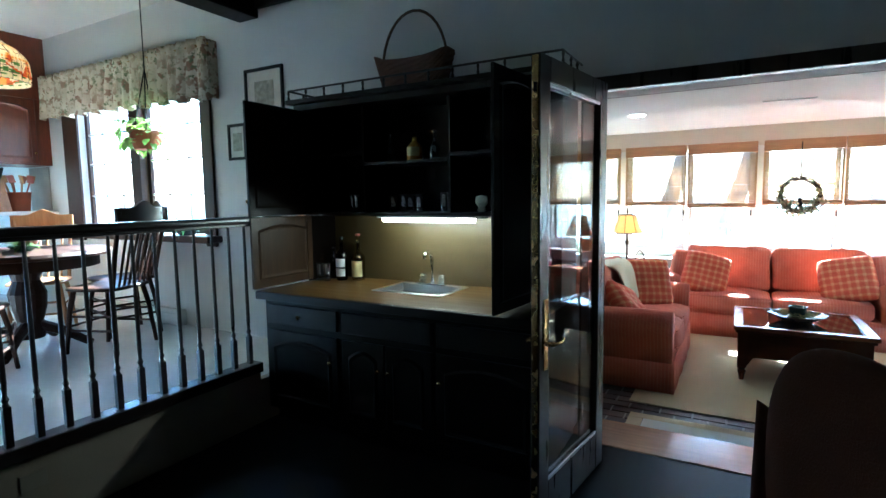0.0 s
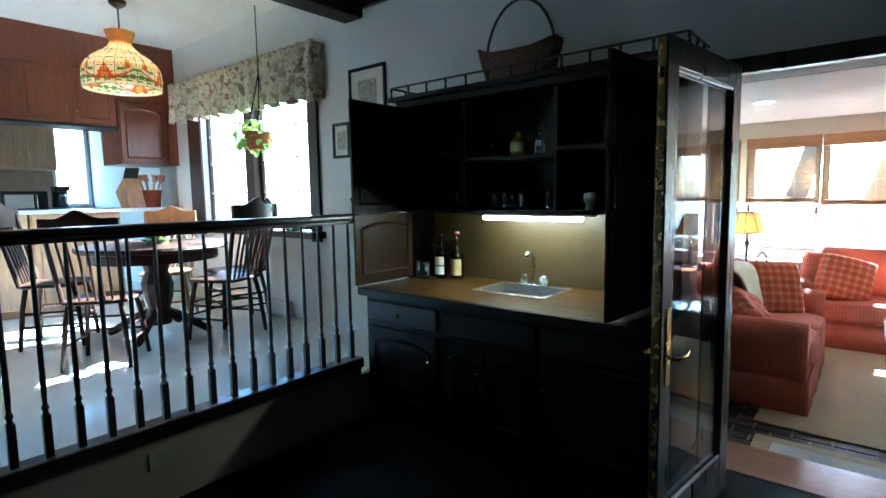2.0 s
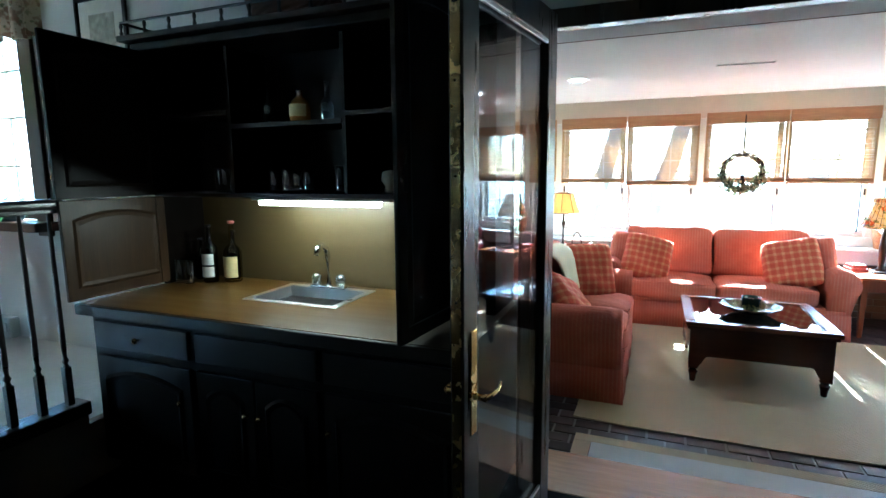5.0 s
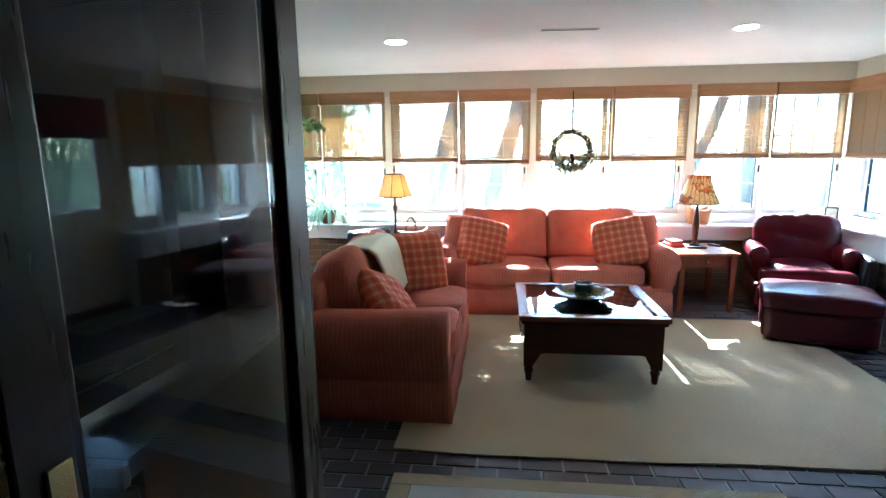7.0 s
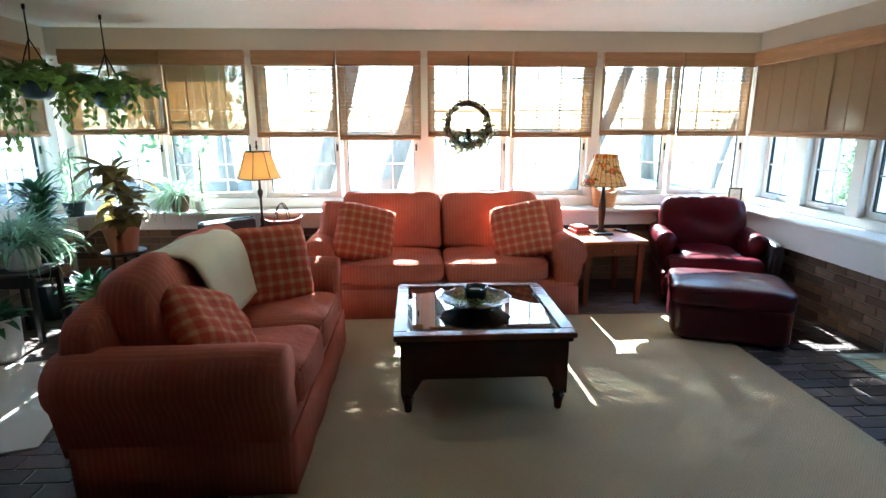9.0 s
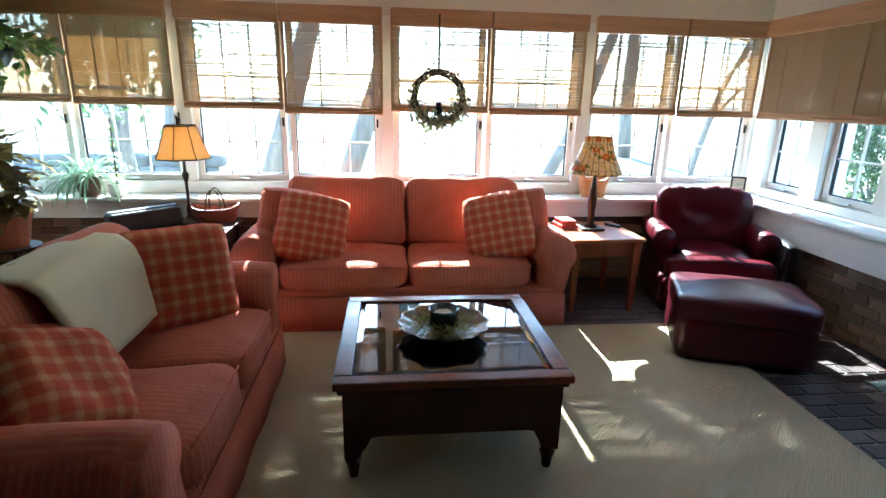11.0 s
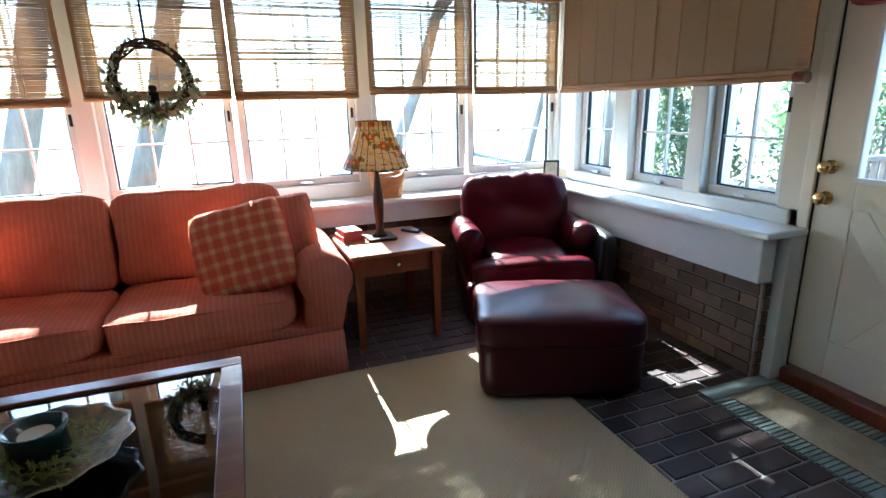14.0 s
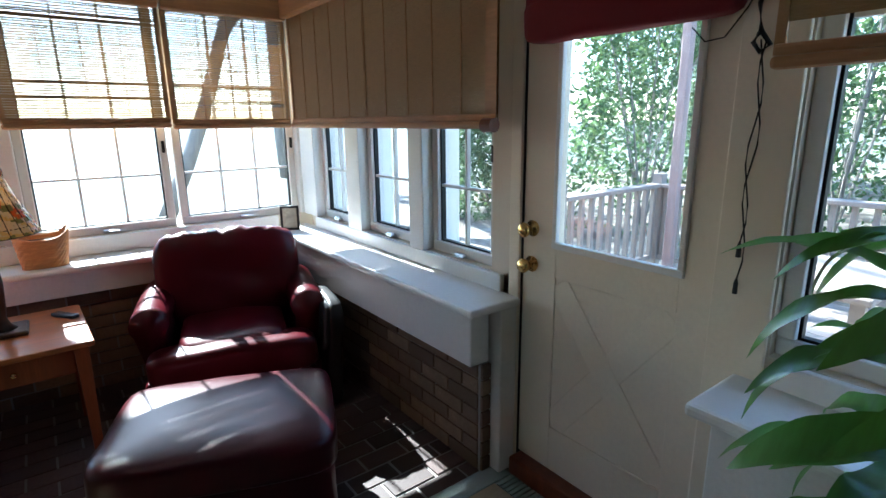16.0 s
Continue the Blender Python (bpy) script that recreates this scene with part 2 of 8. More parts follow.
M = dict(
    wall=surface("painted_plaster_white", (0.66, 0.66, 0.64), 0.75, vary=0.06, grain=140, stain=1.2, relief=0.12),
    wall_sun=surface("painted_plaster_beige", (0.66, 0.58, 0.47), 0.75, vary=0.07, grain=140, stain=1.2, relief=0.12),
    ceiling=surface("ceiling_plaster", (0.78, 0.77, 0.73), 0.8, vary=0.05, grain=90, stain=1.5, relief=0.25),
    knee=surface("tan_painted_plaster", (0.34, 0.29, 0.22), 0.8, vary=0.1, grain=140, stain=1.5, relief=0.12),
    plate_tan=surface("tan_plastic_plate", (0.34, 0.30, 0.23), 0.5, vary=0.08, grain=60, stain=8, relief=0.0),
    trim=surface("white_painted_wood", (0.74, 0.73, 0.70), 0.35, vary=0.07, grain=70, stain=2.5, relief=0.05),
    door_paint=surface("cream_door_paint", (0.74, 0.66, 0.53), 0.4, vary=0.06, grain=70, stain=2.0, relief=0.05),
    # near-black base, lowered until the floor of the unlit room reads black
    dark_floor=surface("near_black_boards", (0.007, 0.006, 0.006), 0.5, vary=0.4, grain=20, stain=3, stretch=(10, 1, 1), relief=0.08, spec=0.08),
    # walnut split by light: near-black fronts, paler level pieces, palest inside the hutch
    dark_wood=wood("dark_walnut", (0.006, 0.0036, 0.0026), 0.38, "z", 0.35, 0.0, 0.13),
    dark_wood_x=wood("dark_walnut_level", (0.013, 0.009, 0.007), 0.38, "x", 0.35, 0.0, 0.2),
    walnut_daylit=wood("walnut_daylit_copy", (0.030, 0.022, 0.018), 0.4, "z", 0.3, 0.0, 0.3),
    door_wood=wood("dark_door_wood", (0.030, 0.018, 0.013), 0.28, "z"),
    rail_wood=wood("black_brown_rail", (0.018, 0.012, 0.010), 0.3, "y"),
    counter=wood("brown_laminate", (0.092, 0.046, 0.009), 0.34, "x", 0.07, 0.0, 0.3, 0.0),
    splash=wood("brown_laminate_upright", (0.066, 0.045, 0.016), 0.45, "x", 0.08, 0.0, 0.4, 0.0),
    kitchen_floor=surface("pale_vinyl", (0.76, 0.76, 0.75), 0.13, vary=0.08, grain=30, stain=3, relief=0.04),
    cherry=wood("cherry_cabinet", (0.17, 0.045, 0.018), 0.35, "z"),
    oak=wood("oak", (0.42, 0.20, 0.07), 0.38, "z"),
    oak_pale=wood("pale_oak", (0.48, 0.30, 0.16), 0.45, "z"),
    chair_wood=wood("brown_chair_wood", (0.040, 0.017, 0.009), 0.42, "z", 0.35, 0.0, 0.28),
    # one table wood, darkened for the shaded sides, lightened for the lit top
    table_wood=wood("red_brown_wood_shaded", (0.050, 0.012, 0.005), 0.22, "x", 0.3, 0.0, 0.32),
    table_top=wood("red_brown_wood_lit", (0.17, 0.050, 0.018), 0.22, "x", 0.3, 0.0, 0.4),
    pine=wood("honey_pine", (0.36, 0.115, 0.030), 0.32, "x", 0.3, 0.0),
    # darker tone of the pine, for legs, apron and drawer
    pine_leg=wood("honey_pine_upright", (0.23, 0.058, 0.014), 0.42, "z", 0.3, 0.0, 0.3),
    valance=wood("tan_wood_valance", (0.42, 0.23, 0.10), 0.55, "x", 0.25, 0),
    fabric=striped("salmon_ticking", (0.53, 0.145, 0.088), (0.64, 0.31, 0.205), mix=0.42),
    plaid=plaid("red_gold_plaid", (0.48, 0.085, 0.045), (0.60, 0.24, 0.115), (0.62, 0.30, 0.15), 14.5),
    throw=surface("cream_throw", (0.62, 0.52, 0.33), 0.95, vary=0.12, grain=300, stain=5, relief=0.5),
    leather=surface("oxblood_leather", (0.070, 0.0030, 0.0075), 0.30, vary=0.28, grain=160, stain=3.0, relief=0.04, coat=0.0, spec=0.26),
    # the armchair's leather again, darkened to put the ottoman's shade into colour
    leather_shaded=surface("shaded_oxblood_leather", (0.044, 0.0026, 0.0064), 0.30, vary=0.12, grain=160, stain=0.8, relief=0.04, spec=0.26),
    rug=surface("beige_sisal", (0.52, 0.42, 0.255), 0.95, vary=0.14, grain=350, stain=2.0, relief=0.6),
    mat_pale=surface("pale_woven_mat", (0.56, 0.55, 0.50), 0.9, vary=0.1, grain=300, stain=3, relief=0.4),
    mat_green=surface("grey_green_rubber_mat", (0.25, 0.32, 0.31), 0.6, vary=0.2, grain=120, stain=4, relief=0.3),
    mat_coir=surface("tan_coir", (0.36, 0.31, 0.22), 0.95, vary=0.3, grain=90, stain=7, relief=0.6),
    brick=surface("purple_brown_brick", (0.118, 0.074, 0.064), 0.55, vary=0.35, grain=70, stain=5, relief=0.35, piecewise=2.0),
    brick_wall=surface("brown_wall_brick", (0.34, 0.22, 0.14), 0.8, vary=0.4, grain=60, stain=6, relief=0.5, piecewise=1.0),
    fill_cut=surface("fill_cut_brown", (0.15, 0.085, 0.055), 0.85, vary=0.4, grain=40, stain=7, relief=0.5),
    tan_tile=surface("tan_glazed_tile", (0.30, 0.20, 0.13), 0.35, vary=0.2, grain=30, stain=6, relief=0.05),
    mortar=surface("grey_mortar", (0.33, 0.31, 0.28), 0.9, vary=0.2, grain=120, stain=5, relief=0.4),
    mortar_dark=surface("pale_joint", (0.25, 0.235, 0.22), 0.85, vary=0.2, grain=120, stain=5, relief=0.3),
    reed=translucent("woven_reed", (0.34, 0.235, 0.125), (0.46, 0.32, 0.16), 0.30, 0.8, 30.0, 0.35, (1, 1, 40)),
    roman=translucent("tan_roman_cloth", (0.42, 0.28, 0.15), (0.48, 0.30, 0.14), 0.35, 0.85, 200.0, 0.15, (1, 1, 6)),
    red_cloth=surface("dark_red_cloth", (0.16, 0.010, 0.014), 0.9, vary=0.2, grain=250, stain=5, relief=0.3),
    glass=glassy("window_glass", (0.97, 0.985, 0.99)),
    drink=glassy("clear_glassware", (0.72, 0.80, 0.86), 0.06, 1.6, 4.0, 1.6),
    table_glass=glassy("smoky_table_glass", (0.16, 0.19, 0.20), 0.01, 1.6, 1.6),
    brass=surface("brass", (0.75, 0.52, 0.20), 0.25, 1.0, vary=0.2, grain=80, stain=20, relief=0.05),
    chrome=surface("chrome", (0.80, 0.81, 0.82), 0.12, 1.0, vary=0.05, grain=80, stain=9, relief=0.0),
    steel=surface("brushed_steel", (0.62, 0.63, 0.64), 0.3, 1.0, vary=0.1, grain=120, stain=9, relief=0.1),
    iron=surface("black_iron", (0.015, 0.015, 0.016), 0.5, 0.6, vary=0.3, grain=90, stain=9, relief=0.2),
    bronze=surface("dark_bronze", (0.05, 0.032, 0.022), 0.4, 0.7, vary=0.3, grain=60, stain=12, relief=0.15),
    terracotta=surface("terracotta", (0.38, 0.115, 0.055), 0.8, vary=0.2, grain=70, stain=9, relief=0.25),
    white_pot=surface("white_glazed_pot", (0.68, 0.66, 0.62), 0.3, vary=0.08, grain=40, stain=9, relief=0.03),
    dark_pot=surface("dark_blue_pot", (0.012, 0.030, 0.045), 0.3, vary=0.25, grain=40, stain=9, relief=0.03),
    soil=surface("soil", (0.035, 0.022, 0.015), 0.95, vary=0.4, grain=60, stain=15, relief=0.8),
    wicker=surface("brown_wicker", (0.12, 0.050, 0.022), 0.65, vary=0.4, grain=45, stain=12, stretch=(1, 1, 5), relief=0.7),
    wicker_red=surface("red_brown_wicker", (0.24, 0.075, 0.035), 0.55, vary=0.4, grain=45, stain=12, stretch=(1, 1, 5), relief=0.7),
    wicker_light=surface("honey_wicker", (0.48, 0.22, 0.07), 0.6, vary=0.35, grain=45, stain=12, stretch=(1, 1, 5), relief=0.7),
    leaf=translucent("green_leaf", (0.10, 0.16, 0.045), (0.30, 0.42, 0.09), 0.42, 0.45, 25.0, 0.35),
    leaf_dark=translucent("dark_green_leaf", (0.026, 0.075, 0.035), (0.07, 0.18, 0.06), 0.32, 0.4, 25.0, 0.35),
    leaf_pale=translucent("striped_pale_leaf", (0.24, 0.36, 0.24), (0.34, 0.48, 0.28), 0.40, 0.5, 25.0, 0.3),
    leaf_red=translucent("croton_leaf", (0.13, 0.10, 0.035), (0.30, 0.20, 0.05), 0.38, 0.45, 18.0, 0.6),
    twig=surface("brown_twig", (0.085, 0.052, 0.030), 0.85, vary=0.35, grain=60, stain=20, relief=0.4),
    dried=translucent("dried_grey_green_leaf", (0.20, 0.21, 0.13), (0.32, 0.33, 0.17), 0.35, 0.8, 30.0, 0.4),
    icebox=surface("cream_icebox_paint", (0.62, 0.57, 0.46), 0.45, vary=0.08, grain=60, stain=4, relief=0.06),
    icebox_green=surface("grey_green_icebox_paint", (0.20, 0.28, 0.25), 0.45, vary=0.15, grain=60, stain=4, relief=0.06),
    black=surface("black_plastic", (0.012, 0.012, 0.013), 0.4, vary=0.2, grain=60, stain=6, relief=0.05),
    paper=surface("off_white_paper", (0.68, 0.66, 0.58), 0.85, vary=0.12, grain=40, stain=9, relief=0.05),
    art=surface("watercolour", (0.48, 0.46, 0.36), 0.7, vary=0.55, grain=14, stain=16, relief=0.0),
    book=surface("brick_red_book", (0.38, 0.060, 0.040), 0.6, vary=0.2, grain=60, stain=8, relief=0.1),
    white_worktop=surface("white_worktop", (0.66, 0.66, 0.64), 0.25, vary=0.06, grain=50, stain=4, relief=0.0),
    shade_cloth=translucent("cream_lampshade", (0.72, 0.58, 0.36), (0.85, 0.62, 0.30), 0.55, 0.8, 200.0, 0.08),
    bulb=glow("warm_bulb", (1.0, 0.74, 0.42), 2.6),
    bulb_white=glow("lamp_bulb", (1.0, 0.84, 0.60), 3.0),
    tube=glow("fluorescent_tube", (1.0, 0.93, 0.72), 3.4),
    can=glow("recessed_lamp_glass", (1.0, 0.93, 0.80), 2.0),
)


# basket weave of the sisal: level ribs crossed by fine strands
rug_nodes = M["rug"].node_tree
rug_bsdf = rug_nodes.nodes["Principled BSDF"]
rug_vec = coords(rug_nodes)
rib_x, rib_y = sinus(rug_nodes, rug_vec, 0, 62.0), sinus(rug_nodes, rug_vec, 1, 62.0)
weave = rug_nodes.nodes.new("ShaderNodeMath")
weave.operation = "MULTIPLY"
rug_nodes.links.new(rib_x, weave.inputs[0])
rug_nodes.links.new(rib_y, weave.inputs[1])
old = rug_bsdf.inputs["Base Color"].links[0].from_socket
rug_nodes.links.new(mixer(rug_nodes, ramp(rug_nodes, weave.outputs[0], -0.6, 1.6), old, (0.38, 0.30, 0.175)), rug_bsdf.inputs["Base Color"])
bump(rug_nodes, rug_bsdf, weave.outputs[0], 0.4, 0.004)


# ---- building helpers ----
def box(bm, x0, x1, y0, y1, z0, z1):
    m = Matrix.Translation(((x0 + x1) / 2, (y0 + y1) / 2, (z0 + z1) / 2)) @ Matrix.Diagonal((x1 - x0, y1 - y0, z1 - z0, 1))
    return bmesh.ops.create_cube(bm, size=1, matrix=m)["verts"]


def rbox(bm, x0, x1, y0, y1, z0, z1, r=0.01, seg=2, m=None):
    """A box with rounded edges."""
    t = bmesh.new()
    box(t, x0, x1, y0, y1, z0, z1)
    r = min(r, 0.49 * min(x1 - x0, y1 - y0, z1 - z0))
    bmesh.ops.bevel(t, geom=list(t.edges), offset=r, segments=seg, profile=0.5, affect="EDGES")
    if m is not None:
        bmesh.ops.transform(t, matrix=m, verts=t.verts)
    absorb(bm, t)


def absorb(bm, t):
    tmp = bpy.data.meshes.new("tmp")
    t.to_mesh(tmp)
    t.free()
    bm.from_mesh(tmp)
    bpy.data.meshes.remove(tmp)


def lathe(bm, profile, cx=0.0, cy=0.0, cz=0.0, seg=20, wave=0, amp=0.0):
    """A turned shape from (radius, height) pairs, upright at cx, cy, with an optional scalloped edge."""
    rings = []
    for r, z in profile:
        ring = []
        for i in range(seg):
            a = 2 * math.pi * i / seg
            q = r * (1 + amp * math.cos(wave * a)) if wave else r
            ring.append(bm.verts.new((cx + q * math.cos(a), cy + q * math.sin(a), cz + z)))
        rings.append(ring)
    for a, b in zip(rings, rings[1:]):
        for i in range(seg):
            bm.faces.new((a[i], a[(i + 1) % seg], b[(i + 1) % seg], b[i]))
    if profile[0][0] > 1e-4:
        bm.faces.new(rings[0][::-1])
    if profile[-1][0] > 1e-4:
        bm.faces.new(rings[-1])


def tubing(bm, pts, r, seg=8, taper=1.0):
    """A round bar along points."""
    pts = [Vector(p) for p in pts]
    rings = []
    for i, p in enumerate(pts):
        d = (pts[min(i + 1, len(pts) - 1)] - pts[max(i - 1, 0)]).normalized()
        side = d.cross(Vector((0, 0, 1)))
        side = side.normalized() if side.length > 1e-3 else Vector((1, 0, 0))
        up = side.cross(d)
        q = r * (1 + (taper - 1) * i / max(1, len(pts) - 1))
        rings.append([bm.verts.new(p + q * (math.cos(2 * math.pi * k / seg) * side + math.sin(2 * math.pi * k / seg) * up)) for k in range(seg)])
    for a, b in zip(rings, rings[1:]):
        for k in range(seg):
            bm.faces.new((a[k], a[(k + 1) % seg], b[(k + 1) % seg], b[k]))
    bm.faces.new(rings[0][::-1])
    bm.faces.new(rings[-1])


def soft_box(bm, cx, cy, cz, w, d, h, k=5.0, puff=0.12, cuts=9, m=None, crumple=0.008, seed=0.0):
    """A stuffed cushion: a rounded box that swells in the middle, slightly uneven."""
    t = bmesh.new()
    bmesh.ops.create_cube(t, size=2)
    bmesh.ops.subdivide_edges(t, edges=list(t.edges), cuts=cuts, use_grid_fill=True)
    for v in t.verts:
        u = v.co.copy()
        n = (abs(u.x) ** k + abs(u.y) ** k + abs(u.z) ** k) ** (1 / k)
        s = max(abs(u.x), abs(u.y), abs(u.z)) / n
        u *= s
        swell = 1 + puff * (1 - u.x ** 2) * (1 - u.y ** 2)
        p = Vector((u.x * w / 2, u.y * d / 2, u.z * h / 2 * swell))
        p += crumple * noise.noise_vector(Vector((p.x * 5 + seed, p.y * 5, p.z * 5)))
        v.co = p
    mm = Matrix.Translation((cx, cy, cz))
    bmesh.ops.transform(t, matrix=mm @ m if m is not None else mm, verts=t.verts)
    absorb(bm, t)


def throw_pillow(bm, w, h, t, m, seed=0.0):
    """A square pillow in its xz plane, thick in the middle with pinched corners."""
    n = 14
    for side in (-1, 1):
        grid = []
        for i in range(n + 1):
            row = []
            for j in range(n + 1):
                u, v = 2 * i / n - 1, 2 * j / n - 1
                corner = 1 - 0.07 * (u * v) ** 4
                pinch = corner * (1 + 0.015 * math.sin(u * 3 + seed))
                pinch2 = corner * (1 + 0.015 * math.sin(v * 3 + seed * 2))
                depth = ((1 - u ** 4) * (1 - v ** 4)) ** 0.55
                p = Vector((u * w / 2 * pinch2, side * t / 2 * depth, v * h / 2 * pinch))
                p += (0.006 + 0.018 * depth) * noise.noise_vector(Vector((u * 2.2 + seed, v * 2.2, side * depth)))
                row.append(bm.verts.new(m @ p))
            grid.append(row)
        for i in range(n):
            for j in range(n):
                f = (grid[i][j], grid[i + 1][j], grid[i + 1][j + 1], grid[i][j + 1])
                bm.faces.new(f if side < 0 else f[::-1])
    bmesh.ops.remove_doubles(bm, verts=bm.verts, dist=0.0005)


def leaf_blade(bm, m, length, width, droop=0.5, fold=0.25, rows=6, wavy=0.0):
    """A pointed leaf that starts at the origin of m, along +x, and bends down."""
    prev = None
    for i in range(rows + 1):
        s = i / rows
        half = width / 2 * math.sin(math.pi * min(1, s * 0.94 + 0.06)) ** 0.8 if i < rows else 0.0005
        ang = droop * s
        x = length * (math.sin(ang) / droop if droop else s)
        z = -length * ((1 - math.cos(ang)) / droop if droop else 0)
        w = wavy * half * math.sin(s * 17)
        row = [bm.verts.new(m @ Vector(q)) for q in ((x, half, z + fold * half + w), (x, 0, z), (x, -half, z + fold * half - w))]
        if prev:
            bm.faces.new((prev[0], prev[1], row[1], row[0]))
            bm.faces.new((prev[1], prev[2], row[2], row[1]))
        prev = row


def mesh_of(name, bm, smooth=False):
    me = bpy.data.meshes.new(name)
    bmesh.ops.recalc_face_normals(bm, faces=bm.faces)
    bm.to_mesh(me)
    bm.free()
    if smooth:
        for p in me.polygons:
            p.use_smooth = True
    return me


def part(name, bm, material, parent, label="", smooth=False):
    ob = new(name, mesh_of(name, bm, smooth))
    ob.data.materials.append(material)
    ob.parent = parent
    if label:
        ob["label"] = label
    return ob


def thing(name, label, category, group="", at=(0, 0, 0), rz=0.0, kind=""):
    ob = new(name)
    ob.empty_display_size = 0.1
    ob.matrix_world = pose(*at, 0, 0, rz)
    return tagged(ob, label, category, group, kind)


def single(name, bm, material, label, category, group="", kind="", smooth=False, at=None, rz=0.0):
    ob = new(name, mesh_of(name, bm, smooth))
    ob.data.materials.append(material)
    if at:
        ob.matrix_world = pose(*at, 0, 0, rz)
    return tagged(ob, label, category, group, kind)


def setting(name, boxes, material, label, category=""):
    bm = bmesh.new()
    for b in boxes:
        box(bm, *b)
    return single(name, bm, material, label, category or name.split("_")[0], kind="structure")


def shaped(fn, *args, **kw):
    bm = bmesh.new()
    fn(bm, *args, **kw)
    return bm


def many(fn, rows):
    bm = bmesh.new()
    for r in rows:
        fn(bm, *r)
    return bm

# ---- levels ----
FZ = -0.06    # sunroom brick floor
KZ = 0.30     # kitchen floor
NW = 3.97     # face of the wall between dark room and sunroom
CEIL = 2.37

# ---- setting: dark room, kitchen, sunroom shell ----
setting("floor_dark_room", [(-1.95, 3.3, -1.6, NW, -0.2, 0.0)], M["dark_floor"], "near-black wooden floor of the unlit room", "floor")
setting("floor_kitchen", [(-9.5, -1.99, -1.6, NW, 0.05, KZ)], M["kitchen_floor"], "pale glossy vinyl kitchen floor, one step up", "floor")
setting("wall_north", [
    (-9.5, -5.62, NW, 4.17, -0.2, 3.6), (-3.46, -0.13, NW, 4.17, -0.2, 3.6), (-5.62, -3.46, NW, 4.17, -0.2, 1.20), (-5.62, -3.46, NW, 4.17, 2.78, 3.6),
    (-0.13, 2.42, NW, 4.17, 2.13, 3.6), (2.42, 4.7, NW, 4.17, -0.2, 3.6)], M["wall"], "white painted plaster wall with a wide doorway", "wall")
# next two walls are unseen; their dark wood is added to cut bounce
setting("wall_south", [(-6.8, 3.4, -1.75, -1.6, -0.2, 3.6), (-9.5, -8.6, -1.75, -1.6, -0.2, 3.6), (-8.6, -6.8, -1.75, -1.6, 2.7, 3.6), (-8.6, -6.8, -1.75, -1.6, -0.2, KZ + 0.1)], M["dark_wood"], "unseen wall behind the walk, kept dark to cut bounced light", "wall")
setting("wall_east", [(3.3, 3.45, -1.6, NW, -0.2, 3.6)], M["dark_wood"], "unseen wall of the dark room, kept dark to cut bounced light", "wall")
setting("wall_west", [(-9.65, -9.5, -1.6, 3.44, -0.2, 3.6), (-9.65, -9.5, 3.93, NW, -0.2, 3.6), (-9.65, -9.5, 3.44, 3.93, -0.2, 1.45), (-9.65, -9.5, 3.44, 3.93, 2.75, 3.6)], M["wall"], "far kitchen wall with a bright window", "wall")
setting("wall_knee", [(-1.99, -1.935, -1.6, 3.17, 0.0, 0.36), (-1.99, -1.935, 3.17, NW, 0.0, 0.30)], M["knee"], "low tan wall under the railing, edge of the raised kitchen", "wall")
setting("ceiling_dark_room", [(-2.67, 3.3, -1.6, NW, 3.2, 3.3)], M["ceiling"], "white plaster ceiling of the dark room", "ceiling")
setting("ceiling_kitchen", [(-9.5, -2.67, -1.6, NW, 3.42, 3.5), (-2.72, -2.67, -1.6, NW, 3.2, 3.42)], M["ceiling"], "white plaster kitchen ceiling", "ceiling")
beam = shaped(rbox, -2.9, -2.67, -1.6, NW - 0.003, 3.04, 3.20, 0.012)
single("ceiling_beam", beam, M["dark_wood"], "dark stained wooden ceiling beam", "beam", kind="structure")
single("trim_crown", shaped(rbox, -2.665, 3.3, NW - 0.05, NW - 0.003, 3.11, 3.197, 0.01), M["dark_wood_x"], "dark wooden moulding under the ceiling", "trim", kind="structure")
setting("ceiling_sunroom", [(-2.5, 4.75, 4.17, 8.75, CEIL, CEIL + 0.1)], M["ceiling"], "white plaster sunroom ceiling", "ceiling")
setting("wall_sunroom_north", [(-2.5, 4.75, 8.30, 8.62, -0.2, 0.54), (-2.5, 4.75, 8.42, 8.62, 2.12, CEIL), (-2.5, 4.75, 8.40, 8.62, 0.54, 0.80)], M["wall_sun"], "beige sunroom wall above and below the window band", "wall")
setting("wall_sunroom_east", [
    (4.28, 4.62, 6.38, 8.298, -0.2, 0.46), (4.40, 4.62, 6.30, 8.298, 0.46, 0.80), (4.40, 4.62, 6.30, 8.398, 2.12, CEIL), (4.40, 4.62, 5.52, 6.30, 2.06, CEIL),
    (4.28, 4.62, 4.17, 5.45, -0.2, 0.46), (4.40, 4.62, 4.17, 5.38, 0.46, 0.80), (4.40, 4.62, 4.17, 5.38, 2.12, CEIL), (4.40, 4.62, 5.38, 5.52, -0.2, CEIL), (4.40, 4.62, 4.17, 4.45, 0.8, 2.12), (4.40, 4.62, 6.34, 6.46, 0.46, 2.12)],
    M["wall_sun"], "beige sunroom wall with door and windows", "wall")
setting("wall_sunroom_west", [(-2.5, -2.30, 4.17, 8.298, -0.2, 0.54), (-2.5, -2.34, 4.17, 8.298, 0.54, 0.80), (-2.5, -2.34, 4.17, 8.398, 2.12, CEIL), (-2.5, -2.34, 4.17, 5.2, 0.80, 2.12)], M["wall_sun"], "beige sunroom wall with windows", "wall")

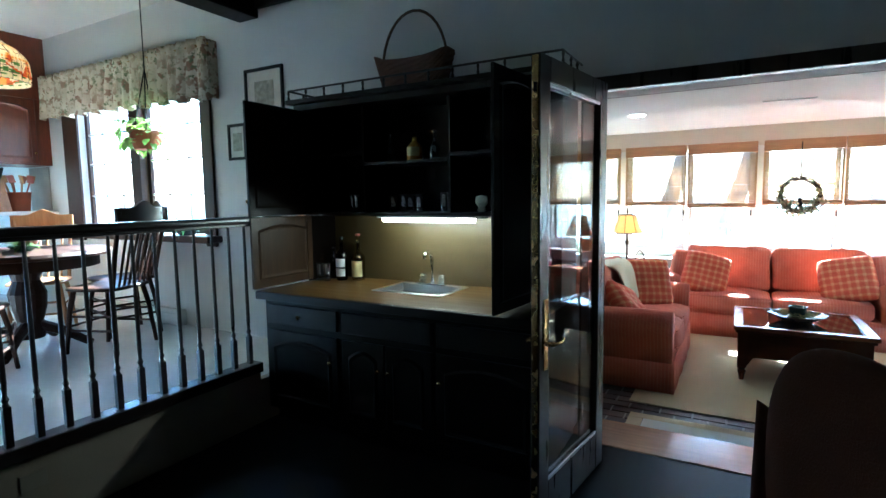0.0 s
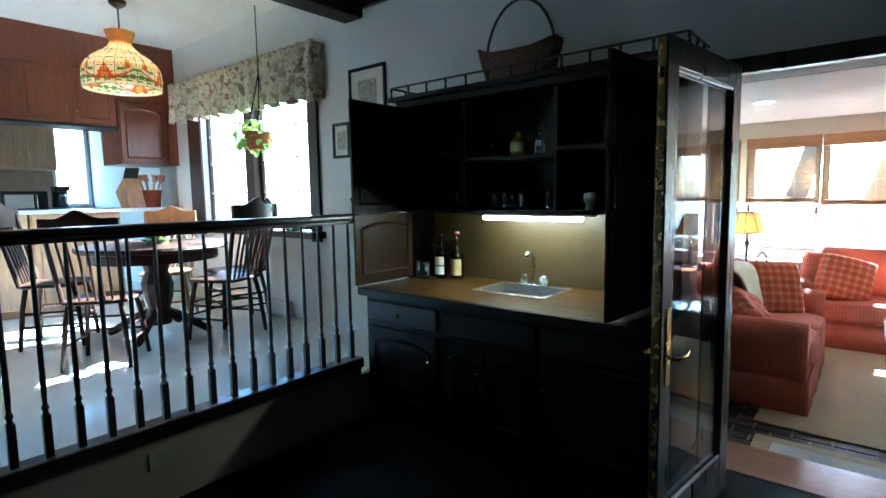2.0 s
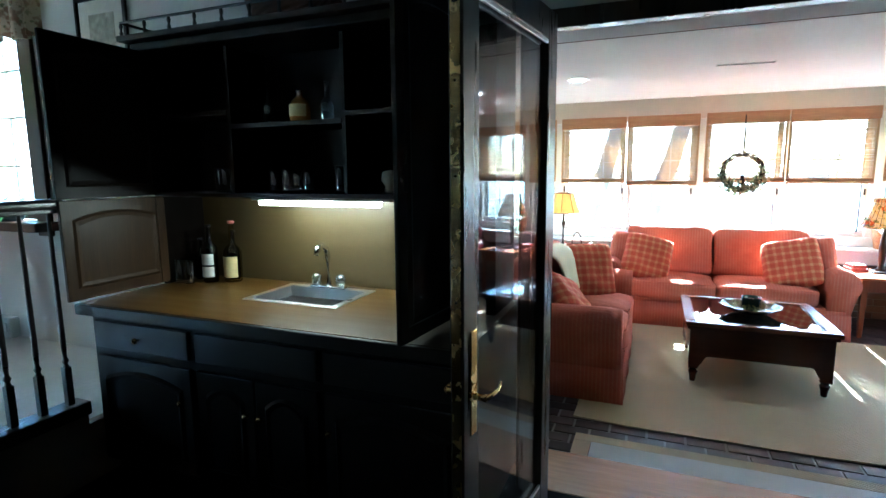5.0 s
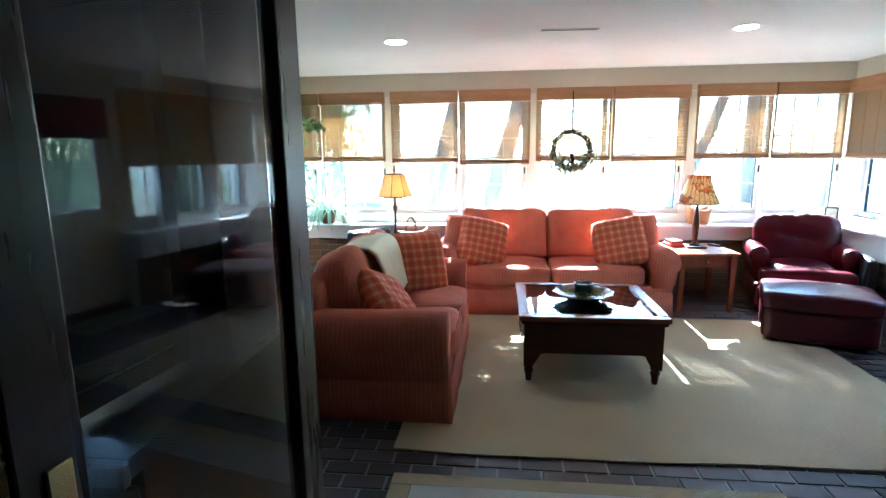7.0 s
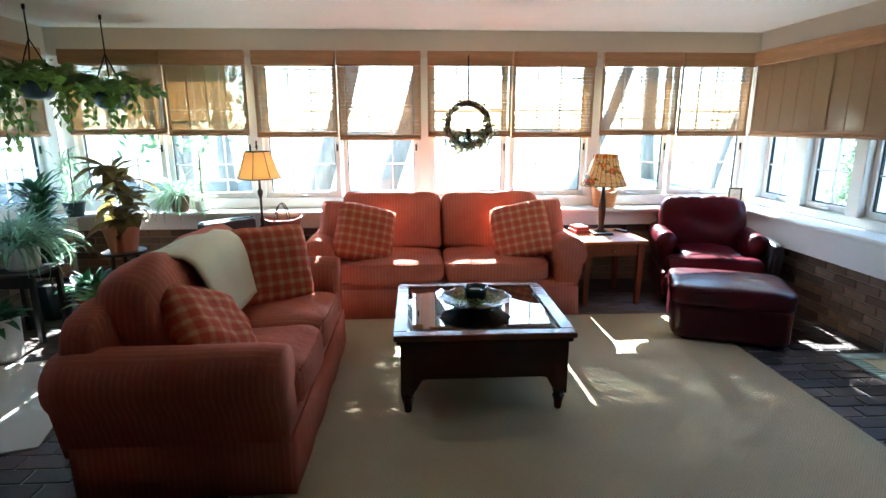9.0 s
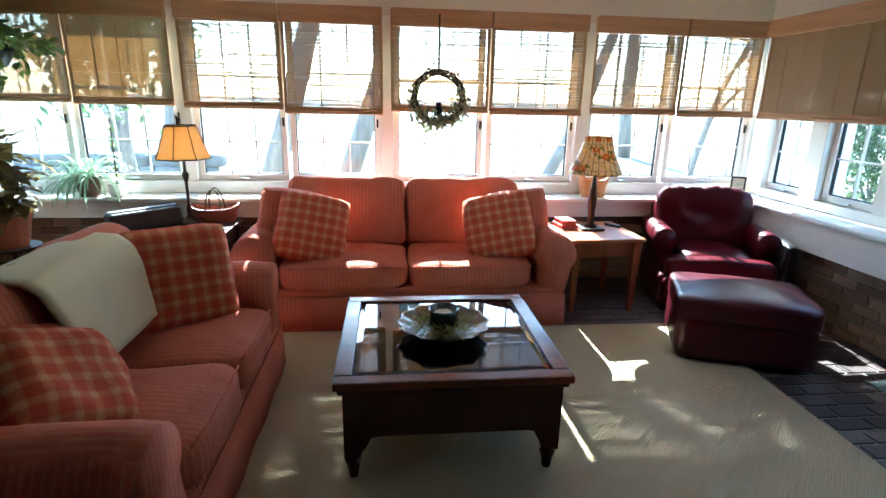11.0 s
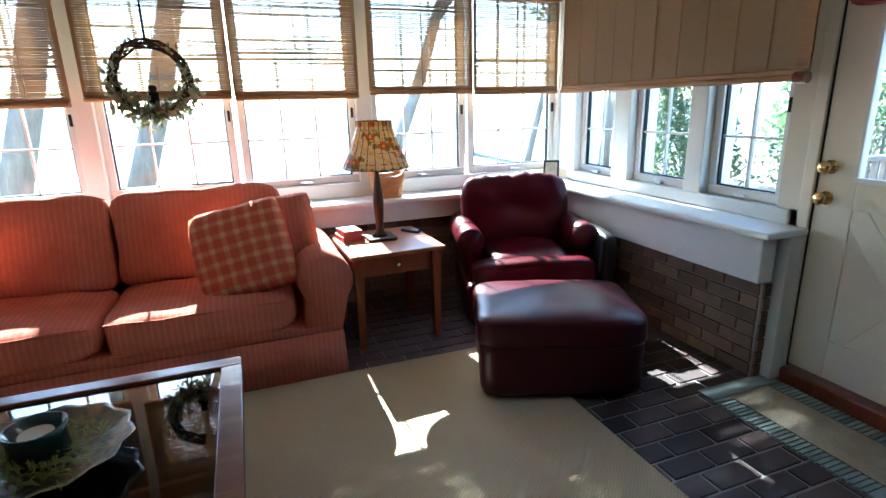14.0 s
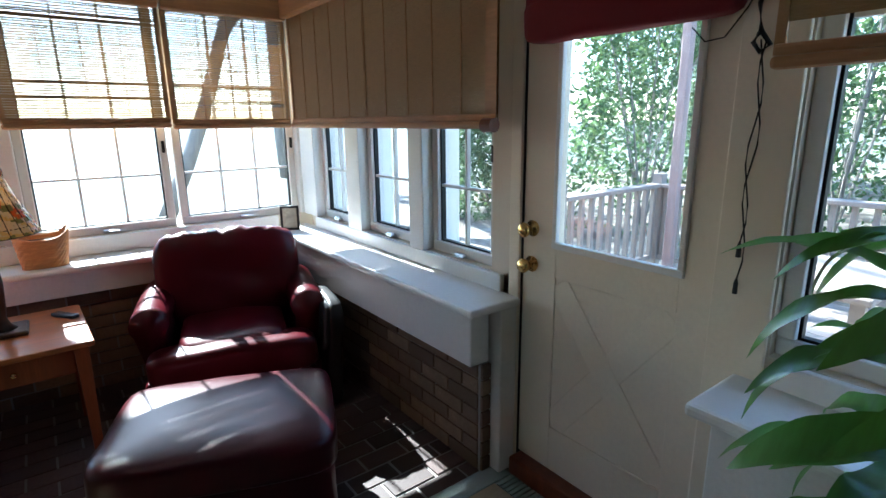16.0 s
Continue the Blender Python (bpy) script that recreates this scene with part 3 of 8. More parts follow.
# unseen dark lining, added to weaken the fill light from the south
setting("wall_sunroom_south", [(-2.30, -0.132, 4.172, 4.196, FZ, CEIL - 0.002), (2.422, 4.39, 4.172, 4.196, FZ, CEIL - 0.002), (-0.132, 2.422, 4.172, 4.196, 2.132, CEIL - 0.002)], M["fill_cut"], "unseen dark brown lining added to cut fill light in the sunroom", "wall")

# window band posts and sills
post_rows = [(-2.34, -2.20), (-0.56, -0.45), (1.055, 1.165), (2.735, 2.845), (4.36, 4.46)]
for i, (a, b) in enumerate(post_rows):
    single("trim_post", shaped(rbox, a, b, 8.385, 8.60, 0.80, 2.12, 0.006), M["trim"], "white painted post between windows", "trim", kind="structure")
for a, b in ((6.92, 7.04), (7.54, 7.70), (8.15, 8.36)):
    single("trim_post", shaped(rbox, 4.37, 4.60, a, b, 0.80, 2.12, 0.006), M["trim"], "white painted post between windows", "trim", kind="structure")
for a, b in ((5.2, 5.3), (6.75, 6.87), (8.2, 8.36)):
    single("trim_post", shaped(rbox, -2.5, -2.32, a, b, 0.80, 2.12, 0.006), M["trim"], "white painted post between windows", "trim", kind="structure")
sill_n = many(rbox, [(-2.26, 4.12, 8.13, 8.397, 0.665, 0.70, 0.012), (-2.26, 4.19, 8.19, 8.297, 0.53, 0.664, 0.006), (-2.26, 4.19, 8.375, 8.397, 0.701, 0.80, 0.006)])
single("sill_north", sill_n, M["trim"], "deep white painted window sill along the sunroom", "sill", kind="structure")
sill_e = many(rbox, [(4.13, 4.397, 6.28, 8.39, 0.69, 0.726, 0.012), (4.18, 4.278, 6.34, 8.19, 0.46, 0.689, 0.006), (4.372, 4.397, 6.38, 8.19, 0.727, 0.80, 0.006), (4.30, 4.397, 6.295, 6.375, -0.05, 0.689, 0.006)])
single("sill_east", sill_e, M["trim"], "deep white painted sill beside the garden door", "sill", kind="structure")
sill_e2 = many(rbox, [(4.13, 4.397, 4.17, 5.46, 0.69, 0.726, 0.012), (4.20, 4.278, 4.17, 5.42, 0.40, 0.689, 0.006), (4.372, 4.397, 4.45, 5.36, 0.727, 0.80, 0.006)])
single("sill_east", sill_e2, M["trim"], "white painted sill on the other side of the door", "sill", kind="structure")
sill_w = many(rbox, [(-2.297, -2.08, 4.6, 8.12, 0.665, 0.70, 0.012), (-2.297, -2.16, 4.6, 8.18, 0.53, 0.664, 0.006)])
single("sill_west", sill_w, M["trim"], "white painted sill behind the plants", "sill", kind="structure")

count = [0]


def casement(w, m, z0=0.80, z1=2.12, cols=3, bars=(1.12, 1.64), name="window", mat=None):
    """A casement window in its xz plane, m puts its lower left corner: frame, dark screen edge, muntins and pane."""
    count[0] += 1
    root = new(f"{name}_{count[0]}")
    root.matrix_world = m
    tagged(root, "white casement window with a grid of glazing bars", "window", kind="structure")
    h = z1 - z0
    mat = mat or M["trim"]
    bm = many(rbox, [(0, w, -0.03, 0.03, 0, 0.05, 0.006), (0, w, -0.03, 0.03, h - 0.05, h, 0.006), (0, 0.045, -0.03, 0.03, 0.05, h - 0.05, 0.006), (w - 0.045, w, -0.03, 0.03, 0.05, h - 0.05, 0.006)])
    part("window_frame", bm, mat, root)
    bm = many(box, [(0.045, w - 0.045, -0.012, 0.012, 0.05, 0.058), (0.045, w - 0.045, -0.012, 0.012, h - 0.058, h - 0.05), (0.045, 0.053, -0.012, 0.012, 0.058, h - 0.058), (w - 0.053, w - 0.045, -0.012, 0.012, 0.058, h - 0.058)])
    part("screen_edge", bm, M["iron"], root, "dark metal screen edge")
    for i in range(1, cols):
        x = 0.045 + (w - 0.09) * i / cols
        part("glazing_bar", shaped(box, x - 0.0065, x + 0.0065, -0.010, 0.010, 0.058, h - 0.058), M["trim"], root)
    for z in bars:
        part("glazing_bar", shaped(box, 0.053, w - 0.053, -0.011, 0.011, z - z0 - 0.0065, z - z0 + 0.0065), M["trim"], root)
    pane = part("pane", shaped(box, 0.05, w - 0.05, 0.013, 0.017, 0.055, h - 0.055), M["glass"], root, "clear window glass")
    pane.visible_shadow = False
    part("crank", many(rbox, [(w / 2 - 0.03, w / 2 + 0.03, -0.06, -0.031, 0.008, 0.026, 0.006), (w / 2 - 0.005, w / 2 + 0.05, -0.075, -0.06, 0.012, 0.022, 0.004)]), M["steel"], root, "small metal window crank")
    part("latch", shaped(rbox, w - 0.032, w - 0.016, -0.045, -0.031, h * 0.34, h * 0.34 + 0.07, 0.003), M["iron"], root, "dark window latch")
    return root


NORTH = [(-2.20, -1.40), (-1.37, -0.56), (-0.45, 0.28), (0.31, 1.055), (1.165, 1.93), (1.96, 2.735), (2.845, 3.57), (3.60, 4.36)]
for a, b in NORTH:
    casement(b - a, pose(a, 8.47, 0.80))
for a, b in ((6.46, 6.92), (7.04, 7.54), (7.70, 8.15)):
    casement(b - a, pose(4.46, b, 0.80, 0, 0, -90), cols=2)
casement(0.93, pose(4.46, 5.38, 0.80, 0, 0, -90), cols=3)
for a, b in ((5.3, 6.75), (6.87, 7.5), (7.53, 8.2)):
    casement(b - a, pose(-2.42, a, 0.80, 0, 0, 90), cols=3)

# ---- reed blinds ----
def blind(w, m, z0, z1, cover, pitch=0.0125, label="tan woven reed blind hanging half drawn", sag=0.0, fold=0.05):
    """A reed blind in the xz plane: board on top, level reeds on cords, a folded hem."""
    root = thing("window_blind", label, "blind", "reed blinds along the windows")
    root.matrix_world = m
    part("valance", shaped(rbox, 0, w, -0.05, 0.02, z1 - 0.13, z1, 0.006), M["valance"], root, "flat tan valance board")
    bm = bmesh.new()
    z = z0 + fold
    while z < z1 - 0.135:
        d = random.uniform(-0.001, 0.001) if cover < 0.9 else 0.0
        c = min(0.995, cover + (0.010 if cover > 0.95 else 0.025) * noise.noise(Vector((z * 9.0, w * 31.0, m.translation.x))))
        mid = random.uniform(-0.0008, 0.0008)
        x = 0.004
        while x < w - 0.006:
            e = min(w - 0.004, x + random.uniform(0.25, 0.6))
            box(bm, x, e, -0.0028 + mid, mid, z + d, z + d + pitch * c)
            x, d = e, d + (random.uniform(-0.0004, 0.0004) if cover < 0.9 else 0.0)
        z += pitch
    n = max(2, round(w / 0.19))
    ob = part("reeds", bm, M["reed"], root)
    ob["kind"] = "stuff"
    bm = bmesh.new()
    for i in range(n + 1):
        x = 0.02 + (w - 0.04) * i / n
        box(bm, x - 0.0022, x + 0.0022, -0.0065, 0.001, z0 + 0.02, z1 - 0.13)
    part("cord_weave", bm, M["valance"], root)["kind"] = "stuff"
    for x in (0.0, w - 0.022):
        part("edge_tape", shaped(box, x, x + 0.022, -0.0075, 0.001, z0 + 0.03, z1 - 0.131), M["roman"], root)
    bm = bmesh.new()
    rbox(bm, 0, w, -0.028, 0.012, z0, z0 + 0.03, 0.012)
    rbox(bm, 0, w, -0.016, 0.006, z0 + 0.028, z0 + 0.055, 0.008)
    part("hem", bm, M["valance"], root, "rolled lower hem")
    part("pull_cord", shaped(tubing, [(w * 0.5, -0.012, z1 - 0.13), (w * 0.5 + 0.004, -0.014, (z0 + z1) / 2), (w * 0.5, -0.012, z0 + 0.05)], 0.0018, 5), M["roman"], root)
    return root


BLINDS = [(-2.17, -1.29), (-1.28, -0.54), (-0.47, 0.29), (0.30, 1.08), (1.145, 1.945), (1.955, 2.745), (2.82, 3.585), (3.595, 4.30)]
LOW = [1.41, 1.40, 1.385, 1.355, 1.385, 1.375, 1.395, 1.385]
for (a, b), lo in zip(BLINDS, LOW):
    blind(b - a, pose(a, 8.32, 0), lo, 2.165, 0.84 if a > -0.6 else 0.92)
eb = blind(1.90, pose(4.29, 8.22, 0, 0, 0, -90), 1.385, 2.165, 0.984, label="wide tan reed blind, almost closed weave, beside the garden door")
part("roller_knob", shaped(tubing, [(1.86, -0.03, 1.40), (1.915, -0.03, 1.40)], 0.026, 14), M["cherry"], eb, "turned red-brown roller end")
part("side_band", shaped(box, 1.84, 1.90, -0.0085, 0.0015, 1.44, 2.03), M["valance"], eb)
blind(1.20, pose(4.29, 5.42, 0, 0, 0, -90), 1.52, 2.165, 0.97, label="tan reed blind rolled thick at its hem, beside the door", fold=0.10)
for a, b in ((5.28, 6.78), (6.83, 8.22)):
    blind(b - a, pose(-2.315, a, 0, 0, 0, 90), 1.40, 2.165, 0.95)

# ---- seating ----
def rolled_arm(bm, x0, x1, d, top, out):
    """A slipcovered arm with a rolled top, front at y = 0."""
    r = (x1 - x0) / 2 + 0.032
    cx = (x0 + x1) / 2
    n, seg = 10, 20
    rings = []
    for i in range(n + 1):
        y = 0.015 + (d - 0.03) * i / n
        shrink = 0.93 if i in (0, n) else 1.0
        ring = []
        for k in range(seg + 1):
            a = math.pi * (-0.22 + 1.44 * k / seg)
            p = Vector((cx + out * 0.045 + r * shrink * math.cos(a), y, top - r + r * shrink * math.sin(a)))
            ring.append(bm.verts.new(p + 0.006 * noise.noise_vector(p * 4)))
        ring.append(bm.verts.new((x0 + 0.012, y, 0.20)))
        ring.append(bm.verts.new((x1 - 0.012, y, 0.20)))
        rings.append(ring)
    for a, b in zip(rings, rings[1:]):
        for k in range(len(a)):
            bm.faces.new((a[k], a[(k + 1) % len(a)], b[(k + 1) % len(a)], b[k]))
    bm.faces.new(rings[0])
    bm.faces.new(rings[-1][::-1])


def couch(name, label, w, d, at, rz, arm=0.22, arm_top=0.66, plump=10.0, deep=0.22):
    f = M["fabric"]
    root = thing(name, label, "sofa", at=at, rz=rz)
    inner = w / 2 - arm
    part("base", shaped(rbox, -w / 2 + 0.015, w / 2 - 0.015, 0.015, d - 0.03, 0.03, 0.30, 0.02), f, root)
    bm = bmesh.new()
    for x0, x1 in ((-w / 2, w / 2),):
        n = 60
        low, high = [], []
        path = [(x0, d - 0.02), (x0, 0.0), (x1, 0.0), (x1, d - 0.02)]
        pts = []
        for (ax, ay), (bx, by) in zip(path, path[1:]):
            for i in range(n // 3):
                s = i / (n // 3)
                pts.append((ax + (bx - ax) * s, ay + (by - ay) * s))
        pts.append(path[-1])
        for i, (x, y) in enumerate(pts):
            wv = 0.006 * math.sin(i * 1.3) + 0.008 * noise.noise(Vector((i * 0.4, w, 0)))
            cx, cy = x * (1 + 0.010 + wv * 0.4), y - 0.012 + wv * 0.6
            low.append(bm.verts.new((cx, cy, 0.008)))
            high.append(bm.verts.new((x * 1.002, y - 0.002, 0.25)))
        for i in range(len(pts) - 1):
            bm.faces.new((low[i], low[i + 1], high[i + 1], high[i]))
    skirt = part("skirt", bm, f, root, smooth=True)
    thick = skirt.modifiers.new("thickness", "SOLIDIFY")
    thick.thickness, thick.offset = 0.012, -1
    for s in (-1, 1):
        x0, x1 = (-w / 2, -inner) if s < 0 else (inner, w / 2)
        bm = bmesh.new()
        rolled_arm(bm, x0, x1, d + 0.02, arm_top, s)
        part("arm", bm, f, root, smooth=True)
    part("back_frame", shaped(soft_box, 0, d - 0.09, 0.42, w - 0.06, 0.18, 0.78, 8, 0.0, 8), f, root, smooth=True)
    for s in (-1, 1):
        bm = shaped(soft_box, s * inner / 2, 0.33, 0.375, inner - 0.006, 0.70, 0.19, 6, 0.24, 12, None, 0.016, w + s)
        cushion = part("seat_cushion", bm, f, root, smooth=True)
        x0, x1 = s * inner / 2 - inner / 2 + 0.03, s * inner / 2 + inner / 2 - 0.03
        for z in (0.305, 0.455):
            part("piping", shaped(tubing, [(x0 + (x1 - x0) * k / 10, -0.006 + 0.012 * abs(k / 5 - 1) ** 4, z + 0.004 * math.sin(k * 1.7)) for k in range(11)], 0.005, 6), f, cushion, smooth=True)
        lean = Matrix.Rotation(radians(-19), 4, "X")
        bm = shaped(soft_box, s * inner / 2, d - 0.09 - deep / 2, 0.69, inner + (0.06 if plump < 6 else -0.002), deep, 0.52, plump, 0.0, 14, lean, 0.028, w * 3 + s)
        part("back_cushion", bm, f, root, smooth=True)
    return root


SOFA = couch("sofa", "salmon red ticking-stripe slipcovered two-seat sofa under the windows", 2.20, 0.90, (1.25, 7.24, FZ), 0)
couch("loveseat", "salmon orange ticking-stripe slipcovered loveseat on the brick floor", 1.66, 0.93, (0.485, 5.965, FZ), 90, plump=3.8, deep=0.30)


def leather_chair(at, rz):
    L = M["leather"]
    root = thing("armchair", "oxblood leather club armchair with a gathered back cushion", "armchair", at=at, rz=rz)
    w, d = 0.73, 0.86
    root.scale = (1.03, 1.0, 1.0)
    part("base", shaped(rbox, -w / 2 - 0.03, w / 2 + 0.03, 0.07, d - 0.05, 0.06, 0.30, 0.03, 3), L, root)
    bm = shaped(soft_box, 0, 0.36, 0.385, 0.50, 0.66, 0.19, 6, 0.12, 10, None, 0.012, 3.0)
    soft_box(bm, 0, 0.06, 0.375, 0.74, 0.20, 0.18, 5, 0.08, 9, None, 0.010, 3.6)
    part("seat_cushion", bm, L, root, smooth=True)
    part("seat_front", shaped(soft_box, 0, 0.07, 0.18, 0.74, 0.12, 0.24, 8, 0.0, 7, None, 0.004, 4.0), L, root, smooth=True)
    for s in (-1, 1):
        bm = bmesh.new()
        x0, x1 = (-w / 2, -0.262) if s < 0 else (0.262, w / 2)
        rolled_arm(bm, x0, x1, d - 0.24, 0.635, s)
        box(bm, x0 + 0.005, x1 - 0.005, 0.03, d - 0.28, 0.06, 0.30)
        bmesh.ops.translate(bm, vec=(0, 0.14, 0), verts=bm.verts)
        part("arm", bm, L, root, smooth=True)
    lean = Matrix.Rotation(radians(-14), 4, "X")
    part("backrest", shaped(soft_box, 0, d - 0.12, 0.46, 0.70, 0.20, 0.76, 7, 0.0, 10, lean, 0.01, 5.0), L, root, smooth=True)
    bm = bmesh.new()
    bmesh.ops.create_cube(bm, size=2)
    bmesh.ops.subdivide_edges(bm, edges=list(bm.edges), cuts=22, use_grid_fill=True)
    for v in bm.verts:
        u = v.co.copy()
        n = (abs(u.x) ** 5 + abs(u.y) ** 5 + abs(u.z) ** 5) ** 0.2
        u *= max(abs(u.x), abs(u.y), abs(u.z)) / n
        top = max(0.0, u.z) ** 3
        gather = 0.005 * top * math.sin(u.x * 31 + 2 * math.sin(u.x * 5)) + 0.005 * top * math.sin(u.x * 57 + 1)
        dent = 0.030 * math.exp(-((u.x - 0.15) ** 2 + (u.z + 0.05) ** 2) / 0.08) + 0.016 * math.exp(-((u.x + 0.3) ** 2 + (u.z - 0.2) ** 2) / 0.03)
        p = Vector((u.x * (0.365 - 0.04 * max(0.0, -u.z)), u.y * 0.125 + (dent if u.y < 0 else 0), u.z * 0.255 + gather))
        v.co = p + 0.014 * noise.noise_vector(p * 7)
    bmesh.ops.transform(bm, matrix=Matrix.Translation((0, d - 0.23, 0.645)) @ lean, verts=bm.verts)
    part("back_cushion", bm, L, root, smooth=True)
    for sx in (-1, 1):
        for y in (0.11, d - 0.1):
            part("foot", shaped(lathe, [(0.022, 0.0), (0.03, 0.02), (0.026, 0.062)], sx * (w / 2 - 0.04), y), M["dark_wood"], root)


leather_chair((3.54, 7.30, FZ), -16)
bag = thing("black_bag", "black leatherette bag standing between the armchair and the brick wall", "bag", at=(4.05, 7.42, FZ), rz=-8)
part("body", shaped(soft_box, 0, 0, 0.29, 0.09, 0.40, 0.58, 7, 0.0, 8, Matrix.Rotation(radians(5), 4, "Y"), 0.016, 7.0), M["black"], bag, smooth=True)
part("flap", shaped(soft_box, -0.035, 0, 0.44, 0.05, 0.37, 0.26, 6, 0.0, 7, Matrix.Rotation(radians(5), 4, "Y"), 0.010, 2.0), M["black"], bag, smooth=True)


def ottoman(at, rz):
    root = thing("ottoman", "oxblood leather ottoman with a blue sheen, shade put into its colour, before its armchair", "ottoman", at=at, rz=rz)
    part("body", shaped(soft_box, 0, 0, 0.165, 0.78, 0.60, 0.29, 12, 0.0, 9, None, 0.005, 2.0), M["leather_shaded"], root, smooth=True)
    part("top_cushion", shaped(soft_box, 0, 0, 0.345, 0.81, 0.625, 0.15, 8, 0.16, 12, None, 0.007, 9.0), M["leather_shaded"], root, smooth=True)
    for sx in (-1, 1):
        for sy in (-1, 1):
            part("foot", shaped(lathe, [(0.022, 0.0), (0.03, 0.02), (0.026, 0.06)], sx * 0.29, sy * 0.23), M["dark_wood"], root)


ottoman((3.36, 6.815, FZ), -22)


def coffee_table(at):
    w, d, h = 0.975, 0.94, 0.48
    T = M["table_wood"]
    root = thing("coffee_table", "square red-brown wooden coffee table with a glass display top", "table", at=at)
    b = 0.072
    bm = many(rbox, [(-w / 2, w / 2, -d / 2, -d / 2 + b, h - 0.035, h, 0.008), (-w / 2, w / 2, d / 2 - b, d / 2, h - 0.035, h, 0.008),
                     (-w / 2, -w / 2 + b, -d / 2 + b, d / 2 - b, h - 0.035, h, 0.004), (w / 2 - b, w / 2, -d / 2 + b, d / 2 - b, h - 0.035, h, 0.004)])
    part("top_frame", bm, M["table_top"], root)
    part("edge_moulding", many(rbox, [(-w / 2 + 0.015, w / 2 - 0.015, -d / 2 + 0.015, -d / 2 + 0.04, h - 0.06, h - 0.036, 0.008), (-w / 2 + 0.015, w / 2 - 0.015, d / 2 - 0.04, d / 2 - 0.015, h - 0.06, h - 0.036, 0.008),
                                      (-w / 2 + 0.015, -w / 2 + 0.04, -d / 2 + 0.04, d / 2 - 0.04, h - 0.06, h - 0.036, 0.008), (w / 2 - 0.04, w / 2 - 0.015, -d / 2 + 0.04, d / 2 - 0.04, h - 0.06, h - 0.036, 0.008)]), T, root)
    g = 0.03
    bm = bmesh.new()
    x, y = w / 2 - b, d / 2 - b
    o = [bm.verts.new((sx * x, sy * y, h - 0.012)) for sx, sy in ((-1, -1), (1, -1), (1, 1), (-1, 1))]
    i = [bm.verts.new((sx * (x - g), sy * (y - g), h - 0.006)) for sx, sy in ((-1, -1), (1, -1), (1, 1), (-1, 1))]
    for k in range(4):
        bm.faces.new((o[k], o[(k + 1) % 4], i[(k + 1) % 4], i[k]))
    bm.faces.new(i)
    lo = [bm.verts.new((v.co.x, v.co.y, h - 0.02)) for v in o]
    for k in range(4):
        bm.faces.new((o[(k + 1) % 4], o[k], lo[k], lo[(k + 1) % 4]))
    bm.faces.new(lo[::-1])
    part("glass_top", bm, M["table_glass"], root, "bevelled glass over a dark display well")
    part("display_well", many(box, [(-x - 0.02, x + 0.02, -y - 0.02, y + 0.02, 0.33, 0.345)]), M["black"], root, "dark lined display tray")
    for s in (-1, 1):
        for rot in (0, 90):
            bm = bmesh.new()
            ww = (w if rot == 0 else d) - 0.07
            n = 32
            top, bot = [], []
            for k in range(n + 1):
                u = -1 + 2 * k / n
                z = 0.215 if abs(u) < 0.72 else 0.215 - 0.09 * min(1, (abs(u) - 0.72) / 0.16) + 0.012 * math.sin((abs(u) - 0.72) * 40)
                top.append((u * ww / 2, h - 0.06))
                bot.append((u * ww / 2, z))
            q = (d if rot == 0 else w) / 2 - 0.035
            layers = []
            for yy in (q - 0.022, q):
                layers.append(([bm.verts.new((a, s * yy, z)) for a, z in top], [bm.verts.new((a, s * yy, z)) for a, z in bot]))
            for k in range(n):
                for (t, bb) in layers:
                    bm.faces.new((bb[k], bb[k + 1], t[k + 1], t[k]))
                bm.faces.new((layers[0][1][k], layers[1][1][k], layers[1][1][k + 1], layers[0][1][k + 1]))
            bmesh.ops.rotate(bm, cent=(0, 0, 0), matrix=Matrix.Rotation(radians(rot), 3, "Z"), verts=bm.verts)
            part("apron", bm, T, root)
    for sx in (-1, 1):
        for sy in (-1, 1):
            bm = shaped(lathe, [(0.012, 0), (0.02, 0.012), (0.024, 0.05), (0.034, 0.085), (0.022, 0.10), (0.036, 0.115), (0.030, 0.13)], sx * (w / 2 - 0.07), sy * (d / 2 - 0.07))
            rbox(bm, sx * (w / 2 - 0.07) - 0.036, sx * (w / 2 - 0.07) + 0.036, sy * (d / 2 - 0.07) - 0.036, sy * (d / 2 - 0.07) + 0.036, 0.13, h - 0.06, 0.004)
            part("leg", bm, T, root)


coffee_table((1.378, 6.17, FZ))


